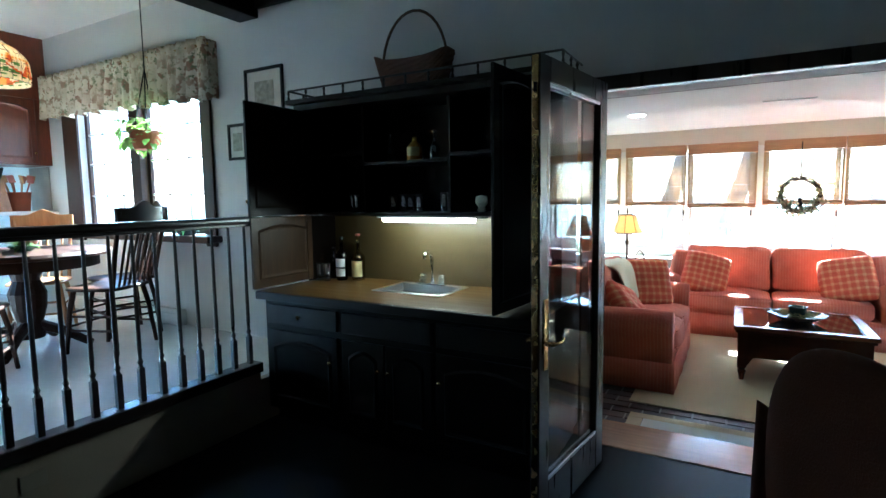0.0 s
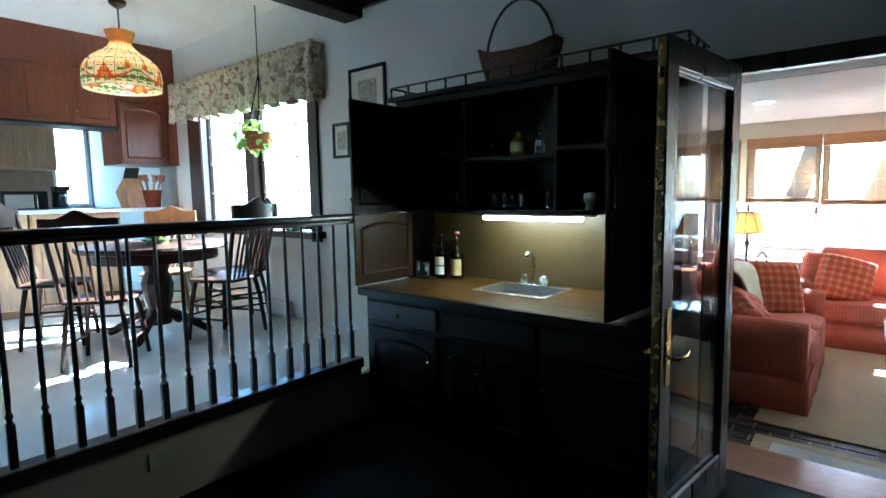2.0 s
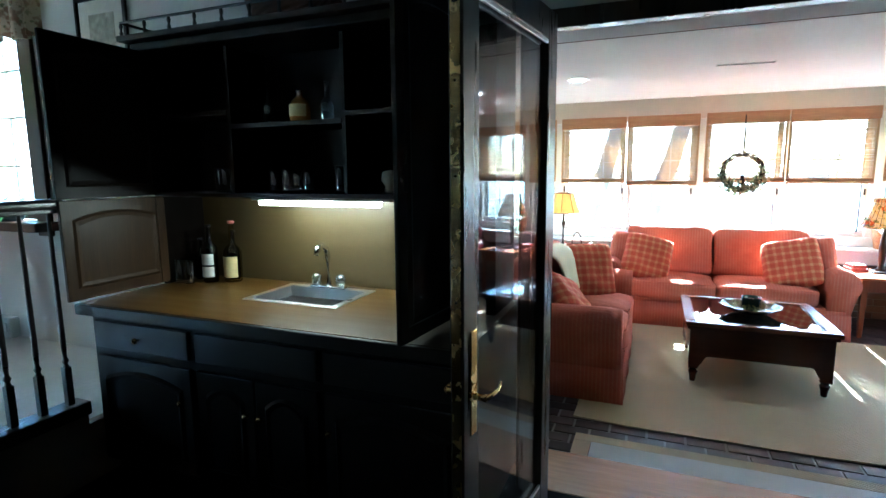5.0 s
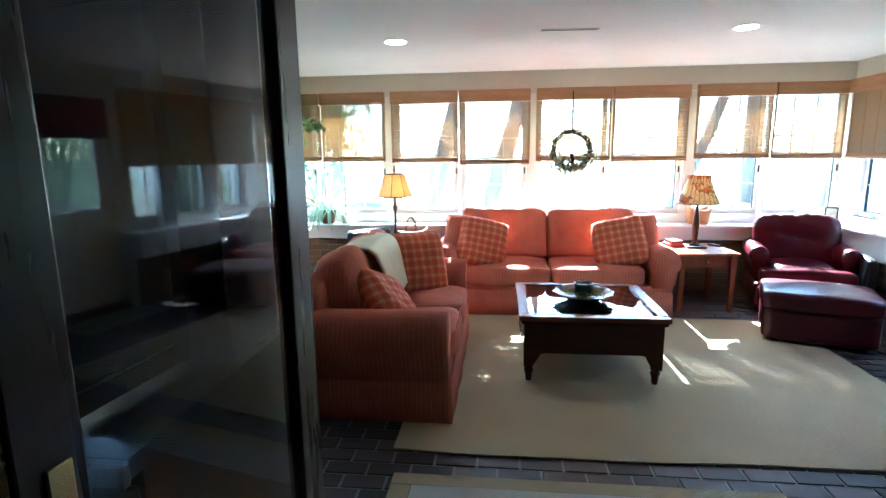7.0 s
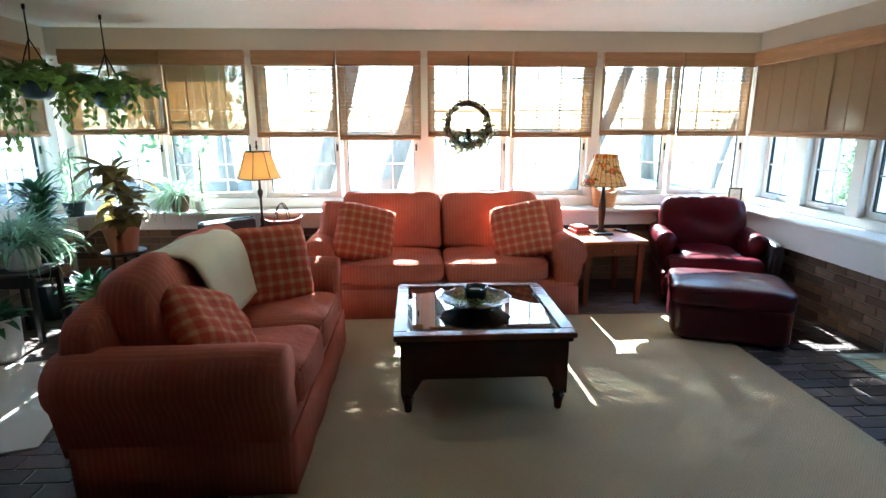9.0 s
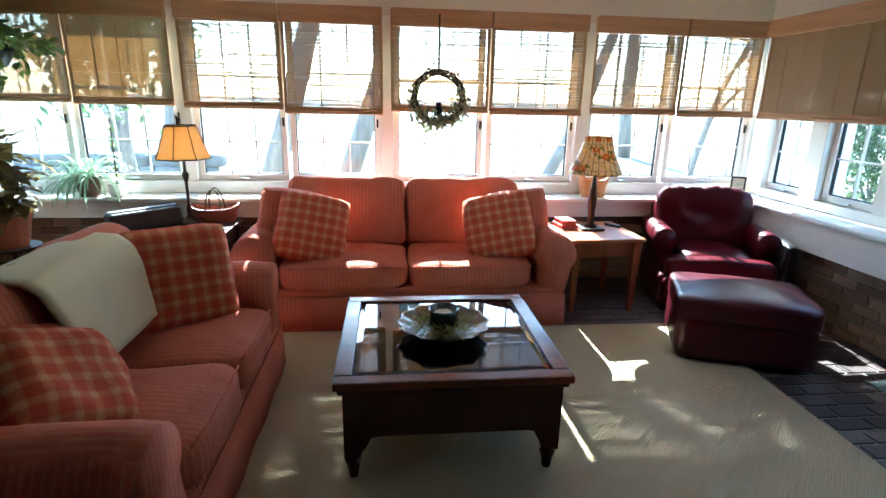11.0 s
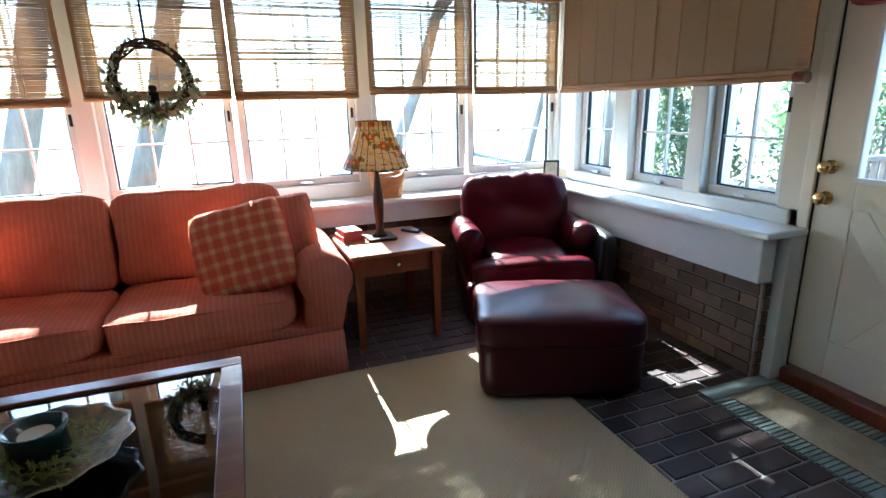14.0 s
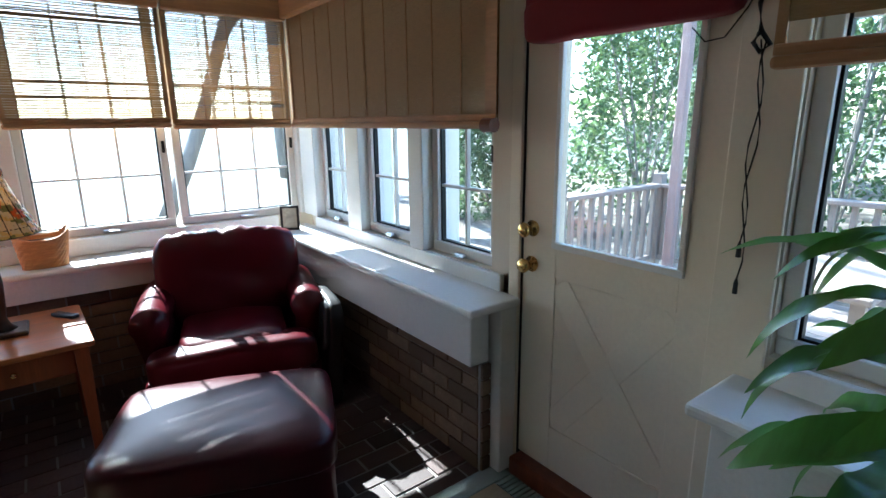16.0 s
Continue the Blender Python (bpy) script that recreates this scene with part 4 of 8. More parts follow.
def end_table(at, rz, w, d, h, top, leg, label):
    root = thing("end_table", label, "table", at=at, rz=rz)
    part("tabletop", shaped(rbox, -w / 2, w / 2, -d / 2, d / 2, h - 0.025, h, 0.006), top, root)
    a = 0.05
    part("apron", many(rbox, [(-w / 2 + a, w / 2 - a, d / 2 - a - 0.02, d / 2 - a, h - 0.15, h - 0.026, 0.003), (-w / 2 + a, -w / 2 + a + 0.02, -d / 2 + a, d / 2 - a - 0.02, h - 0.15, h - 0.026, 0.003),
                              (w / 2 - a - 0.02, w / 2 - a, -d / 2 + a, d / 2 - a - 0.02, h - 0.15, h - 0.026, 0.003)]), leg, root)
    dr = part("drawer", shaped(rbox, -w / 2 + a + 0.025, w / 2 - a - 0.025, -d / 2 + a, -d / 2 + a + 0.02, h - 0.145, h - 0.03, 0.004), leg, root)
    part("knob", shaped(lathe, [(0.004, 0), (0.012, 0.008), (0.010, 0.018), (0.0, 0.022)], 0, 0, 0, 12), M["brass"], dr, "small brass knob").matrix_local = pose(0, -d / 2 + a - 0.0, h - 0.088, 90, 0, 0)
    for sx in (-1, 1):
        for sy in (-1, 1):
            bm = bmesh.new()
            cx, cy = sx * (w / 2 - a), sy * (d / 2 - a)
            vs = box(bm, cx - 0.027, cx + 0.027, cy - 0.027, cy + 0.027, 0, h - 0.026)
            for v in vs:
                if v.co.z < 0.01:
                    v.co.x = cx + (v.co.x - cx) * 0.62
                    v.co.y = cy + (v.co.y - cy) * 0.62
            part("leg", bm, leg, root)
    return root


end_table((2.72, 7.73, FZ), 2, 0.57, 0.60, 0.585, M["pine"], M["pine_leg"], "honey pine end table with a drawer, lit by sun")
end_table((-0.44, 7.83, FZ), 0, 0.80, 0.58, 0.605, M["chair_wood"], M["chair_wood"], "dark brown end table between the sofas")

# rugs and mats
def mat_thing(name, label, boxes, material, at, rz=0.0, wavy=0.0):
    return single(name, many(rbox, boxes), material, label, "rug", at=at, rz=rz)


rug_bm = bmesh.new()
bmesh.ops.create_grid(rug_bm, x_segments=40, y_segments=30, size=0.5, matrix=Matrix.Diagonal((3.10, 2.385, 1, 1)))
for v in rug_bm.verts:
    if v.co.y < -1.1:
        v.co.y += 0.018 * math.sin(v.co.x * 2.1) + 0.006 * math.sin(v.co.x * 7)
    v.co.z += 0.003 * noise.noise(Vector((v.co.x * 2, v.co.y * 2, 0))) + (0.004 if v.co.y < -1.1 else 0)
rug = single("area_rug", rug_bm, M["rug"], "large beige woven sisal rug with a thin bound edge", "rug", at=(1.755, 6.0325, FZ + 0.008))
thick = rug.modifiers.new("thickness", "SOLIDIFY")
thick.thickness, thick.offset = 0.007, -1
mat_root = thing("floor_mat", "pale bordered mat inside the doorway on brick", "rug", at=(1.15, 4.45, FZ))
part("field", shaped(rbox, -0.80, 0.80, -0.10, 0.10, 0.0, 0.009, 0.003), M["mat_pale"], mat_root)
part("border", many(rbox, [(-0.90, 0.90, -0.19, -0.103, 0.0, 0.007, 0.003), (-0.90, 0.90, 0.103, 0.19, 0.0, 0.007, 0.003), (-0.90, -0.803, -0.10, 0.10, 0.0, 0.007, 0.003), (0.803, 0.90, -0.10, 0.10, 0.0, 0.007, 0.003)]), M["rug"], mat_root, "tan border")
mat_thing("floor_mat", "plain pale grey mat before the icebox", [(-0.36, 0.36, -0.58, 0.58, 0.0, 0.008, 0.003)], M["mat_pale"], (-1.36, 6.0, FZ), 16)
dm = thing("door_mat", "grey-green rubber door mat with ribbed edges and a tan coir field", "mat", at=(4.12, 5.93, FZ), rz=0)
part("field", shaped(rbox, -0.125, 0.125, -0.33, 0.33, 0.0, 0.012, 0.003), M["mat_coir"], dm, "tan coir field")
for s in (-1, 1):
    part("end_band", shaped(rbox, -0.22, 0.22, min(s * 0.335, s * 0.43), max(s * 0.335, s * 0.43), 0.0, 0.010, 0.003), M["mat_green"], dm)
    bm = bmesh.new()
    for i in range(28):
        y = -0.33 + 0.66 * i / 28
        box(bm, min(s * 0.13, s * 0.22), max(s * 0.13, s * 0.22), y, y + 0.014, 0.003, 0.011)
    box(bm, min(s * 0.128, s * 0.22), max(s * 0.128, s * 0.22), -0.333, 0.333, 0.0, 0.003)
    part("ribbed_band", bm, M["mat_green"], dm)["kind"] = "stuff"

# threshold of the wide doorway
M["threshold_wood"] = wood("worn_varnished_threshold", (0.42, 0.24, 0.14), 0.16, "x", 0.25, 0.4)
single("threshold", many(rbox, [(0.07, 2.42, 3.902, 4.28, FZ - 0.02, 0.005, 0.004), (-0.13, 0.069, NW, 4.28, FZ - 0.02, 0.005, 0.004)]), M["threshold_wood"], "worn reddish wooden threshold board", "threshold", kind="structure")
single("door_casing", many(rbox, [(0.064, 0.084, 3.865, 3.90, 0.0, 2.21, 0.006), (2.42, 2.50, 3.90, NW - 0.002, 0.0, 2.21, 0.006), (0.085, 2.50, 3.90, NW - 0.002, 2.13, 2.21, 0.006)]), M["door_wood"], "dark wooden casing round the wide doorway", "trim", kind="structure")

# ---- glazed door, standing open ----
def french_door(at, rz):
    w, h, t = 0.80, 2.105, 0.022
    D = M["door_wood"]
    root = new("door_1")
    root.matrix_world = pose(*at, 0, 0, rz)
    tagged(root, "dark wooden full-glass door with brass edge, standing open", "door", kind="structure")
    s = 0.10
    for x0, x1 in ((0.0, s), (w - s, w)):
        part("stile", shaped(rbox, x0, x1, -t, t, 0, h, 0.004), D, root)
    part("top_rail", shaped(rbox, s, w - s, -t, t, h - 0.11, h, 0.003), D, root)
    part("bottom_rail", shaped(rbox, s, w - s, -t, t, 0, 0.20, 0.003), D, root)
    bm = many(rbox, [(s, w - s, t - 0.012, t - 0.002, 0.20, 0.215, 0.002), (s, w - s, t - 0.012, t - 0.002, h - 0.125, h - 0.11, 0.002),
                     (s, w - s, -t + 0.002, -t + 0.012, 0.20, 0.215, 0.002), (s, w - s, -t + 0.002, -t + 0.012, h - 0.125, h - 0.11, 0.002)])
    part("glazing_bead", bm, M["steel"], root, "bright metal glazing bead")
    part("pane", shaped(box, s, w - s, -0.004, 0.004, 0.20, h - 0.11), M["door_glass"], root, "reflecting door glass").visible_shadow = False
    strip = part("edge_strip", shaped(rbox, w + 0.001, w + 0.004, -0.015, 0.015, 0.03, h - 0.01, 0.001), M["brass"], root, "long brass edge strip")
    part("strike", shaped(box, w + 0.004, w + 0.0055, -0.008, 0.008, h - 0.16, h - 0.12), M["iron"], strip)
    for z in (0.25, 0.6, 1.15, 1.5, 1.75):
        part("screw", shaped(lathe, [(0.004, 0), (0.003, 0.002), (0, 0.0025)], 0, 0, 0, 8), M["iron"], strip).matrix_local = pose(w + 0.004, 0, z, 0, 90, 0)
    for sy in (-1, 1):
        hd = part("handle_plate", shaped(rbox, w - 0.075, w - 0.035, min(sy * t, sy * (t + 0.006)), max(sy * t, sy * (t + 0.006)), 0.74, 1.06, 0.003), M["brass"], root, "tall brass handle plate")
        bm = shaped(lathe, [(0.012, 0), (0.010, 0.03), (0.012, 0.045)], 0, 0, 0, 12)
        bmesh.ops.transform(bm, matrix=pose(w - 0.055, sy * t, 0.86, -90 * sy, 0, 0), verts=bm.verts)
        tubing(bm, [(w - 0.055, sy * (t + 0.045), 0.86), (w - 0.09, sy * (t + 0.05), 0.862), (w - 0.13, sy * (t + 0.048), 0.857), (w - 0.165, sy * (t + 0.042), 0.868)], 0.008, 8, 0.8)
        part("lever", bm, M["brass"], hd, smooth=True)


M["door_glass"] = glassy("dark_door_glass", (0.78, 0.79, 0.80), 0.01, 1.55, 0.75, 3.4)
french_door((0.234, 3.675, 0.015), -97.5)
leaf = new("door_3")
leaf.matrix_world = pose(0.226, 3.695, 0.015, 0, 0, 127)
tagged(leaf, "narrow dark wooden folding leaf that carries the glass door", "door", kind="structure")
part("panel", shaped(rbox, 0.0, 0.245, -0.016, 0.016, 0.0, 2.105, 0.004), M["door_wood"], leaf)

# ---- wet bar ----
BX0, BX1 = -1.93, -0.02


def arched_panel(w, h, arch, t=0.012):
    """A raised panel with an arched top, centred, facing -y."""
    bm = bmesh.new()
    rings = []
    for inset, y in ((0.0, 0.0), (0.012, -t), (0.03, -t * 0.5)):
        pts = [(-w / 2 + inset, -h / 2 + inset)]
        pts.append((w / 2 - inset, -h / 2 + inset))
        for k in range(13):
            u = 1 - 2 * k / 12
            pts.append((u * (w / 2 - inset), h / 2 - inset - arch * u * u))
        rings.append([bm.verts.new((x, y, z)) for x, z in pts])
    for a, b in zip(rings, rings[1:]):
        for k in range(len(a)):
            bm.faces.new((a[k], a[(k + 1) % len(a)], b[(k + 1) % len(a)], b[k]))
    bm.faces.new(rings[-1])
    return bm


def cabinet_door(parent, m, w, h, mat, knob, arch=0.05, label="", both=False):
    """A framed door with a raised arched panel; m puts its lower left corner, front towards -y."""
    d = part("door", shaped(rbox, 0, w, 0, 0.02, 0, h, 0.004), mat, parent, label)
    d.matrix_local = m
    p = part("panel", arched_panel(w - 0.10, h - 0.11, arch), mat, d)
    p.matrix_local = pose(w / 2, 0.0, h / 2)
    if both:
        q = part("panel", arched_panel(w - 0.10, h - 0.11, arch, 0.006), mat, d)
        q.matrix_local = pose(w / 2, 0.02, h / 2, 0, 0, 180)
    if knob:
        k = part("knob", shaped(lathe, [(0.005, 0), (0.005, 0.012), (0.014, 0.018), (0.015, 0.026), (0.008, 0.032), (0, 0.033)], 0, 0, 0, 12), M["brass"], d, "round brass knob", True)
        k.matrix_local = pose(knob[0], 0.0, knob[1], 90, 0, 0)
    return d


bar = thing("bar_cabinet", "dark walnut wet bar base with drawers and arched doors", "cabinet", at=(0, 0, 0))
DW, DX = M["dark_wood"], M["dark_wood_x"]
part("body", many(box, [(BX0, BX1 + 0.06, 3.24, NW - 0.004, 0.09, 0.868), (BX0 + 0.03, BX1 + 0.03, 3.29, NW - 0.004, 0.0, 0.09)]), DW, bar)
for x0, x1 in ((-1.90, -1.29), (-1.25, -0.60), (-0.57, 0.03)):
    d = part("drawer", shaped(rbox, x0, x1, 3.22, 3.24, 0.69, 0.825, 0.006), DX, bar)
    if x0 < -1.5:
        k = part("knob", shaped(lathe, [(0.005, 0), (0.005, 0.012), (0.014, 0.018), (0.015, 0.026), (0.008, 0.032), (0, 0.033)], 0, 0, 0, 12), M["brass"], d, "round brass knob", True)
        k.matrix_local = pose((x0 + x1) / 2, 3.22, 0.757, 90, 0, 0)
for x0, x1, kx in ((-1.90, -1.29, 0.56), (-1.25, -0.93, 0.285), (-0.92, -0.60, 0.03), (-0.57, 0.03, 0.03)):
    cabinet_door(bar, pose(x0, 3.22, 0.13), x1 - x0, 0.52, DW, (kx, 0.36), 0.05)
top = thing("bar_worktop", "brown laminate bar worktop with a dark front edge", "worktop")
for r in ((BX0 - 0.01, -1.23, 3.19, NW - 0.006, 0.872, 0.915), (-0.70, -0.17, 3.19, NW - 0.006, 0.872, 0.915), (-1.23, -0.70, 3.19, 3.52, 0.872, 0.915), (-1.23, -0.70, 3.89, NW - 0.006, 0.872, 0.915)):
    part("slab", shaped(box, *r), M["counter"], top)
# dark cover added where the worktop beside the open door has to stay dark
part("end_cover", shaped(box, -0.169, BX1 + 0.07, 3.19, NW - 0.006, 0.869, 0.914), DX, top, "dark cover added over the worktop's right end to keep it dark")
part("front_edge", shaped(rbox, BX0 - 0.015, BX1 + 0.075, 3.165, 3.189, 0.862, 0.914, 0.005), DX, top, "dark wooden front edge")

sink = thing("bar_sink", "small square stainless steel bar sink set in the worktop", "sink")
bm = bmesh.new()
for r in ((-1.235, -0.695, 3.515, 3.545, 0.912, 0.921, 0.003), (-1.235, -0.695, 3.845, 3.895, 0.912, 0.921, 0.003), (-1.235, -1.20, 3.545, 3.845, 0.912, 0.921, 0.003), (-0.73, -0.695, 3.545, 3.845, 0.912, 0.921, 0.003)):
    rbox(bm, *r)
part("rim", bm, M["steel"], sink)
bm = bmesh.new()
ts = [bm.verts.new(p) for p in ((-1.20, 3.545, 0.915), (-0.73, 3.545, 0.915), (-0.73, 3.845, 0.915), (-1.20, 3.845, 0.915))]
bs = [bm.verts.new(p) for p in ((-1.16, 3.58, 0.775), (-0.77, 3.58, 0.775), (-0.77, 3.81, 0.775), (-1.16, 3.81, 0.775))]
for k in range(4):
    bm.faces.new((ts[k], ts[(k + 1) % 4], bs[(k + 1) % 4], bs[k]))
bm.faces.new(bs)
part("basin", bm, M["steel"], sink)
tap = thing("faucet", "chrome gooseneck bar faucet with two clear knobs", "faucet", at=(-0.965, 3.865, 0.921))
part("base", shaped(rbox, -0.11, 0.11, -0.022, 0.022, 0, 0.012, 0.006), M["chrome"], tap)
part("spout", shaped(tubing, [(0, 0, 0.01), (0, 0, 0.17), (0, -0.012, 0.21), (0, -0.05, 0.235), (0, -0.09, 0.225), (0, -0.105, 0.19)], 0.014, 10), M["chrome"], tap, smooth=True)
for s in (-1, 1):
    part("knob", shaped(lathe, [(0.016, 0.012), (0.026, 0.025), (0.028, 0.06), (0.018, 0.075), (0, 0.077)], s * 0.075, 0, 0, 10), M["drink"], tap, "clear acrylic tap knob", True)

hutch = thing("bar_hutch", "dark walnut bar hutch with open doors and shelves", "cabinet")
HF = 3.66
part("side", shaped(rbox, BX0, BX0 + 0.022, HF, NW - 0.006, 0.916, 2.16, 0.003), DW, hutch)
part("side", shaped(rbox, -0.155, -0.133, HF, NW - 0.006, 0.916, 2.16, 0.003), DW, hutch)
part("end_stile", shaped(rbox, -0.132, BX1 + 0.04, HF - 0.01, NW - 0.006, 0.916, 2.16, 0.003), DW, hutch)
# back panel and shelves carry the daylight in a paler walnut
part("back_panel", shaped(box, BX0 + 0.022, -0.155, NW - 0.016, NW - 0.007, 1.43, 2.16), M["walnut_daylit"], hutch)
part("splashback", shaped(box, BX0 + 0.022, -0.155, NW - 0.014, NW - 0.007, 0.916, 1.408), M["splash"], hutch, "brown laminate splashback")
part("lower_shelf", shaped(rbox, BX0 + 0.023, -0.156, HF - 0.03, NW - 0.017, 1.41, 1.43, 0.002), M["walnut_daylit"], hutch)
part("shelf", shaped(rbox, BX0 + 0.023, -1.40, HF + 0.005, NW - 0.017, 1.825, 1.847, 0.002), M["walnut_daylit"], hutch)
part("shelf", shaped(rbox, -1.38, -0.725, HF + 0.005, NW - 0.017, 1.755, 1.778, 0.002), M["walnut_daylit"], hutch)
part("shelf", shaped(rbox, -0.705, -0.156, HF + 0.005, NW - 0.017, 1.79, 1.812, 0.002), M["walnut_daylit"], hutch)
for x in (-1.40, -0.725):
    part("divider", shaped(rbox, x, x + 0.02, HF + 0.01, NW - 0.017, 1.431, 2.16, 0.002), M["walnut_daylit"], hutch)
part("top", many(rbox, [(BX0 - 0.05, 0.06, HF - 0.12, NW - 0.004, 2.205, 2.235, 0.006), (BX0 - 0.02, 0.04, HF - 0.07, NW - 0.006, 2.161, 2.204, 0.008)]), DX, hutch, "moulded cornice top")
gz0, gz1, gx0, gx1, gy = 2.235, 2.30, BX0 - 0.03, 0.045, HF - 0.10
part("gallery_rail", many(tubing, [([(gx0, NW - 0.02, gz1), (gx0, gy, gz1), (gx1, gy, gz1), (gx1, NW - 0.02, gz1)], 0.007)]), M["rail_wood"], hutch, "thin dark gallery rail")
for i in range(13):
    x = gx0 + (gx1 - gx0) * i / 12
    part("gallery_spindle", shaped(lathe, [(0.006, 0), (0.010, 0.012), (0.005, 0.028), (0.010, 0.046), (0.005, 0.062)], x, gy, gz0, 8), M["rail_wood"], hutch)
for x in (gx0, gx1):
    for y in (HF + 0.05, HF + 0.18):
        part("gallery_spindle", shaped(lathe, [(0.006, 0), (0.010, 0.012), (0.005, 0.028), (0.010, 0.046), (0.005, 0.062)], x, y, gz0, 8), M["rail_wood"], hutch)
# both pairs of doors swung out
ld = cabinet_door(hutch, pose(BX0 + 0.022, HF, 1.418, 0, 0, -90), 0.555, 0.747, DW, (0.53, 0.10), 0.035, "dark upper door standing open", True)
# lighter copy of the walnut, with the tube light put into its colour
lit_wood = wood("walnut_tube_lit", (0.055, 0.028, 0.010), 0.4, "z", 0.3, 0.0, 0.3)
lo = cabinet_door(hutch, pose(BX0 + 0.028, HF, 0.935, 0, 0, -91), 0.545, 0.476, lit_wood, None, 0.035, "lower walnut door standing open, tube light painted into its brown", True)
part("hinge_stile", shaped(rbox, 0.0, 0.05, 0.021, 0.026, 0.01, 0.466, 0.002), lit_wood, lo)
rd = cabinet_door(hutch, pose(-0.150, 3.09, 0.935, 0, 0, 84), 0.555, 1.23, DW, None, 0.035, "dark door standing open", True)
esc = part("escutcheon", many(rbox, [(-0.012, 0.012, -0.004, 0, -0.075, 0.075, 0.004), (-0.02, 0.02, -0.0045, 0, -0.02, 0.02, 0.006)]), M["iron"], rd, "black iron key plate")
esc.matrix_local = pose(0.05, 0.0, 0.60)

lamp = thing("tube_light", "glowing fluorescent tube fixed under the bar shelf", "lamp")
part("housing", shaped(rbox, -1.31, -0.50, 3.70, 3.79, 1.392, 1.409, 0.003), M["white_worktop"], lamp)
part("tube", shaped(tubing, [(-1.275, 3.735, 1.381), (-0.57, 3.735, 1.381)], 0.016, 12), M["tube"], lamp, "glowing white tube", True)


def bottle(at, r, h, body, label, neck=0.3, cap=None, sticker=None, square=False):
    root = thing("bottle", label, "bottle", "bottles and glasses of the bar", at)
    seg = 8 if square else 18
    prof = [(r * 0.9, 0), (r, 0.01), (r, h * (1 - neck) - r * 0.6), (r * 0.75, h * (1 - neck) - r * 0.1), (r * 0.34, h * (1 - neck) + r * 0.3), (r * 0.30, h * 0.93), (r * 0.36, h * 0.94), (r * 0.36, h * 0.96)]
    part("glass_body", shaped(lathe, prof, 0, 0, 0, seg), body, root, smooth=not square)
    part("cap", shaped(lathe, [(r * 0.38, h * 0.955), (r * 0.40, h * 0.99), (r * 0.3, h)], 0, 0, 0, 12), cap or M["iron"], root)
    if sticker:
        for z0, z1, mat in sticker:
            bm = bmesh.new()
            n = 10
            lo, hi = [], []
            for i in range(n + 1):
                a = radians(-140 + 120 * i / n)
                lo.append(bm.verts.new(((r + 0.002) * math.cos(a), (r + 0.002) * math.sin(a), z0 * h)))
                hi.append(bm.verts.new(((r + 0.002) * math.cos(a), (r + 0.002) * math.sin(a), z1 * h)))
            for i in range(n):
                bm.faces.new((lo[i], lo[i + 1], hi[i + 1], hi[i]))
            part("paper_label", bm, mat, root, "paper label with an unreadable mark", True)
    return root


wine = glassy("dark_green_bottle_glass", (0.05, 0.07, 0.05), 0.02, 1.5, 1.5)
amber = surface("amber_liqueur", (0.50, 0.24, 0.045), 0.12, vary=0.3, grain=20, stain=18, relief=0.0)
cream_label = surface("cream_label", (0.62, 0.52, 0.25), 0.7, vary=0.15, grain=30, stain=20, relief=0)
white_label = surface("white_label", (0.7, 0.7, 0.66), 0.7, vary=0.1, grain=30, stain=20, relief=0)
red_cap = surface("faded_red_cap", (0.42, 0.13, 0.10), 0.5, vary=0.15, grain=30, stain=20, relief=0)
bottle((-1.72, 3.80, 0.915), 0.042, 0.33, wine, "dark wine bottle with two white paper labels", 0.33, None, [(0.10, 0.28, white_label), (0.31, 0.50, white_label)])
bottle((-1.61, 3.86, 0.915), 0.05, 0.35, glassy("clear_spirit_glass", (0.80, 0.75, 0.55), 0.02, 1.5, 1.2), "clear spirit bottle with a cream label and faded red cap", 0.42, red_cap, [(0.08, 0.42, cream_label)])
bottle((-1.85, 3.86, 0.915), 0.036, 0.24, wine, "small dark bottle at the back of the bar", 0.35)
bottle((-1.66, 3.92, 0.915), 0.036, 0.29, wine, "dark bottle behind the labelled ones", 0.35)
bottle((-1.05, 3.80, 1.776), 0.052, 0.17, amber, "round amber liqueur bottle with a gold label", 0.30, M["drink"], [(0.2, 0.55, cream_label)])
bottle((-1.25, 3.80, 1.776), 0.03, 0.20, M["drink"], "slim clear decanter on the shelf", 0.45, M["drink"])
bottle((-0.90, 3.82, 1.776), 0.038, 0.20, M["drink"], "clear stoppered decanter on the shelf", 0.45, M["drink"])


def tumbler(at, r=0.034, h=0.11):
    bm = shaped(lathe, [(r * 0.85, 0), (r * 0.86, 0.006), (r, h), (r - 0.003, h), (r * 0.84, 0.012), (0, 0.012)], 0, 0, 0, 14)
    return single("drinking_glass", bm, M["drink"], "clear drinking glass on the bar shelf", "glass", "bottles and glasses of the bar", smooth=True, at=at)


for x in (-1.60, -1.53, -1.46, -1.22, -1.13, -1.09, -1.02, -0.80):
    tumbler((x, 3.76 + 0.05 * random.random(), 1.431), 0.032, 0.115 + 0.02 * random.random())
for x in (-1.87, -1.80):
    tumbler((x, 3.72, 0.916), 0.03, 0.13)
single("ornament", shaped(lathe, [(0.02, 0), (0.03, 0.01), (0.022, 0.03), (0.042, 0.06), (0.036, 0.10), (0.0, 0.11)], 0, 0, 0, 14), M["paper"], "small pale ceramic ornament on the shelf", "ornament", smooth=True, at=(-0.55, 3.80, 1.431))


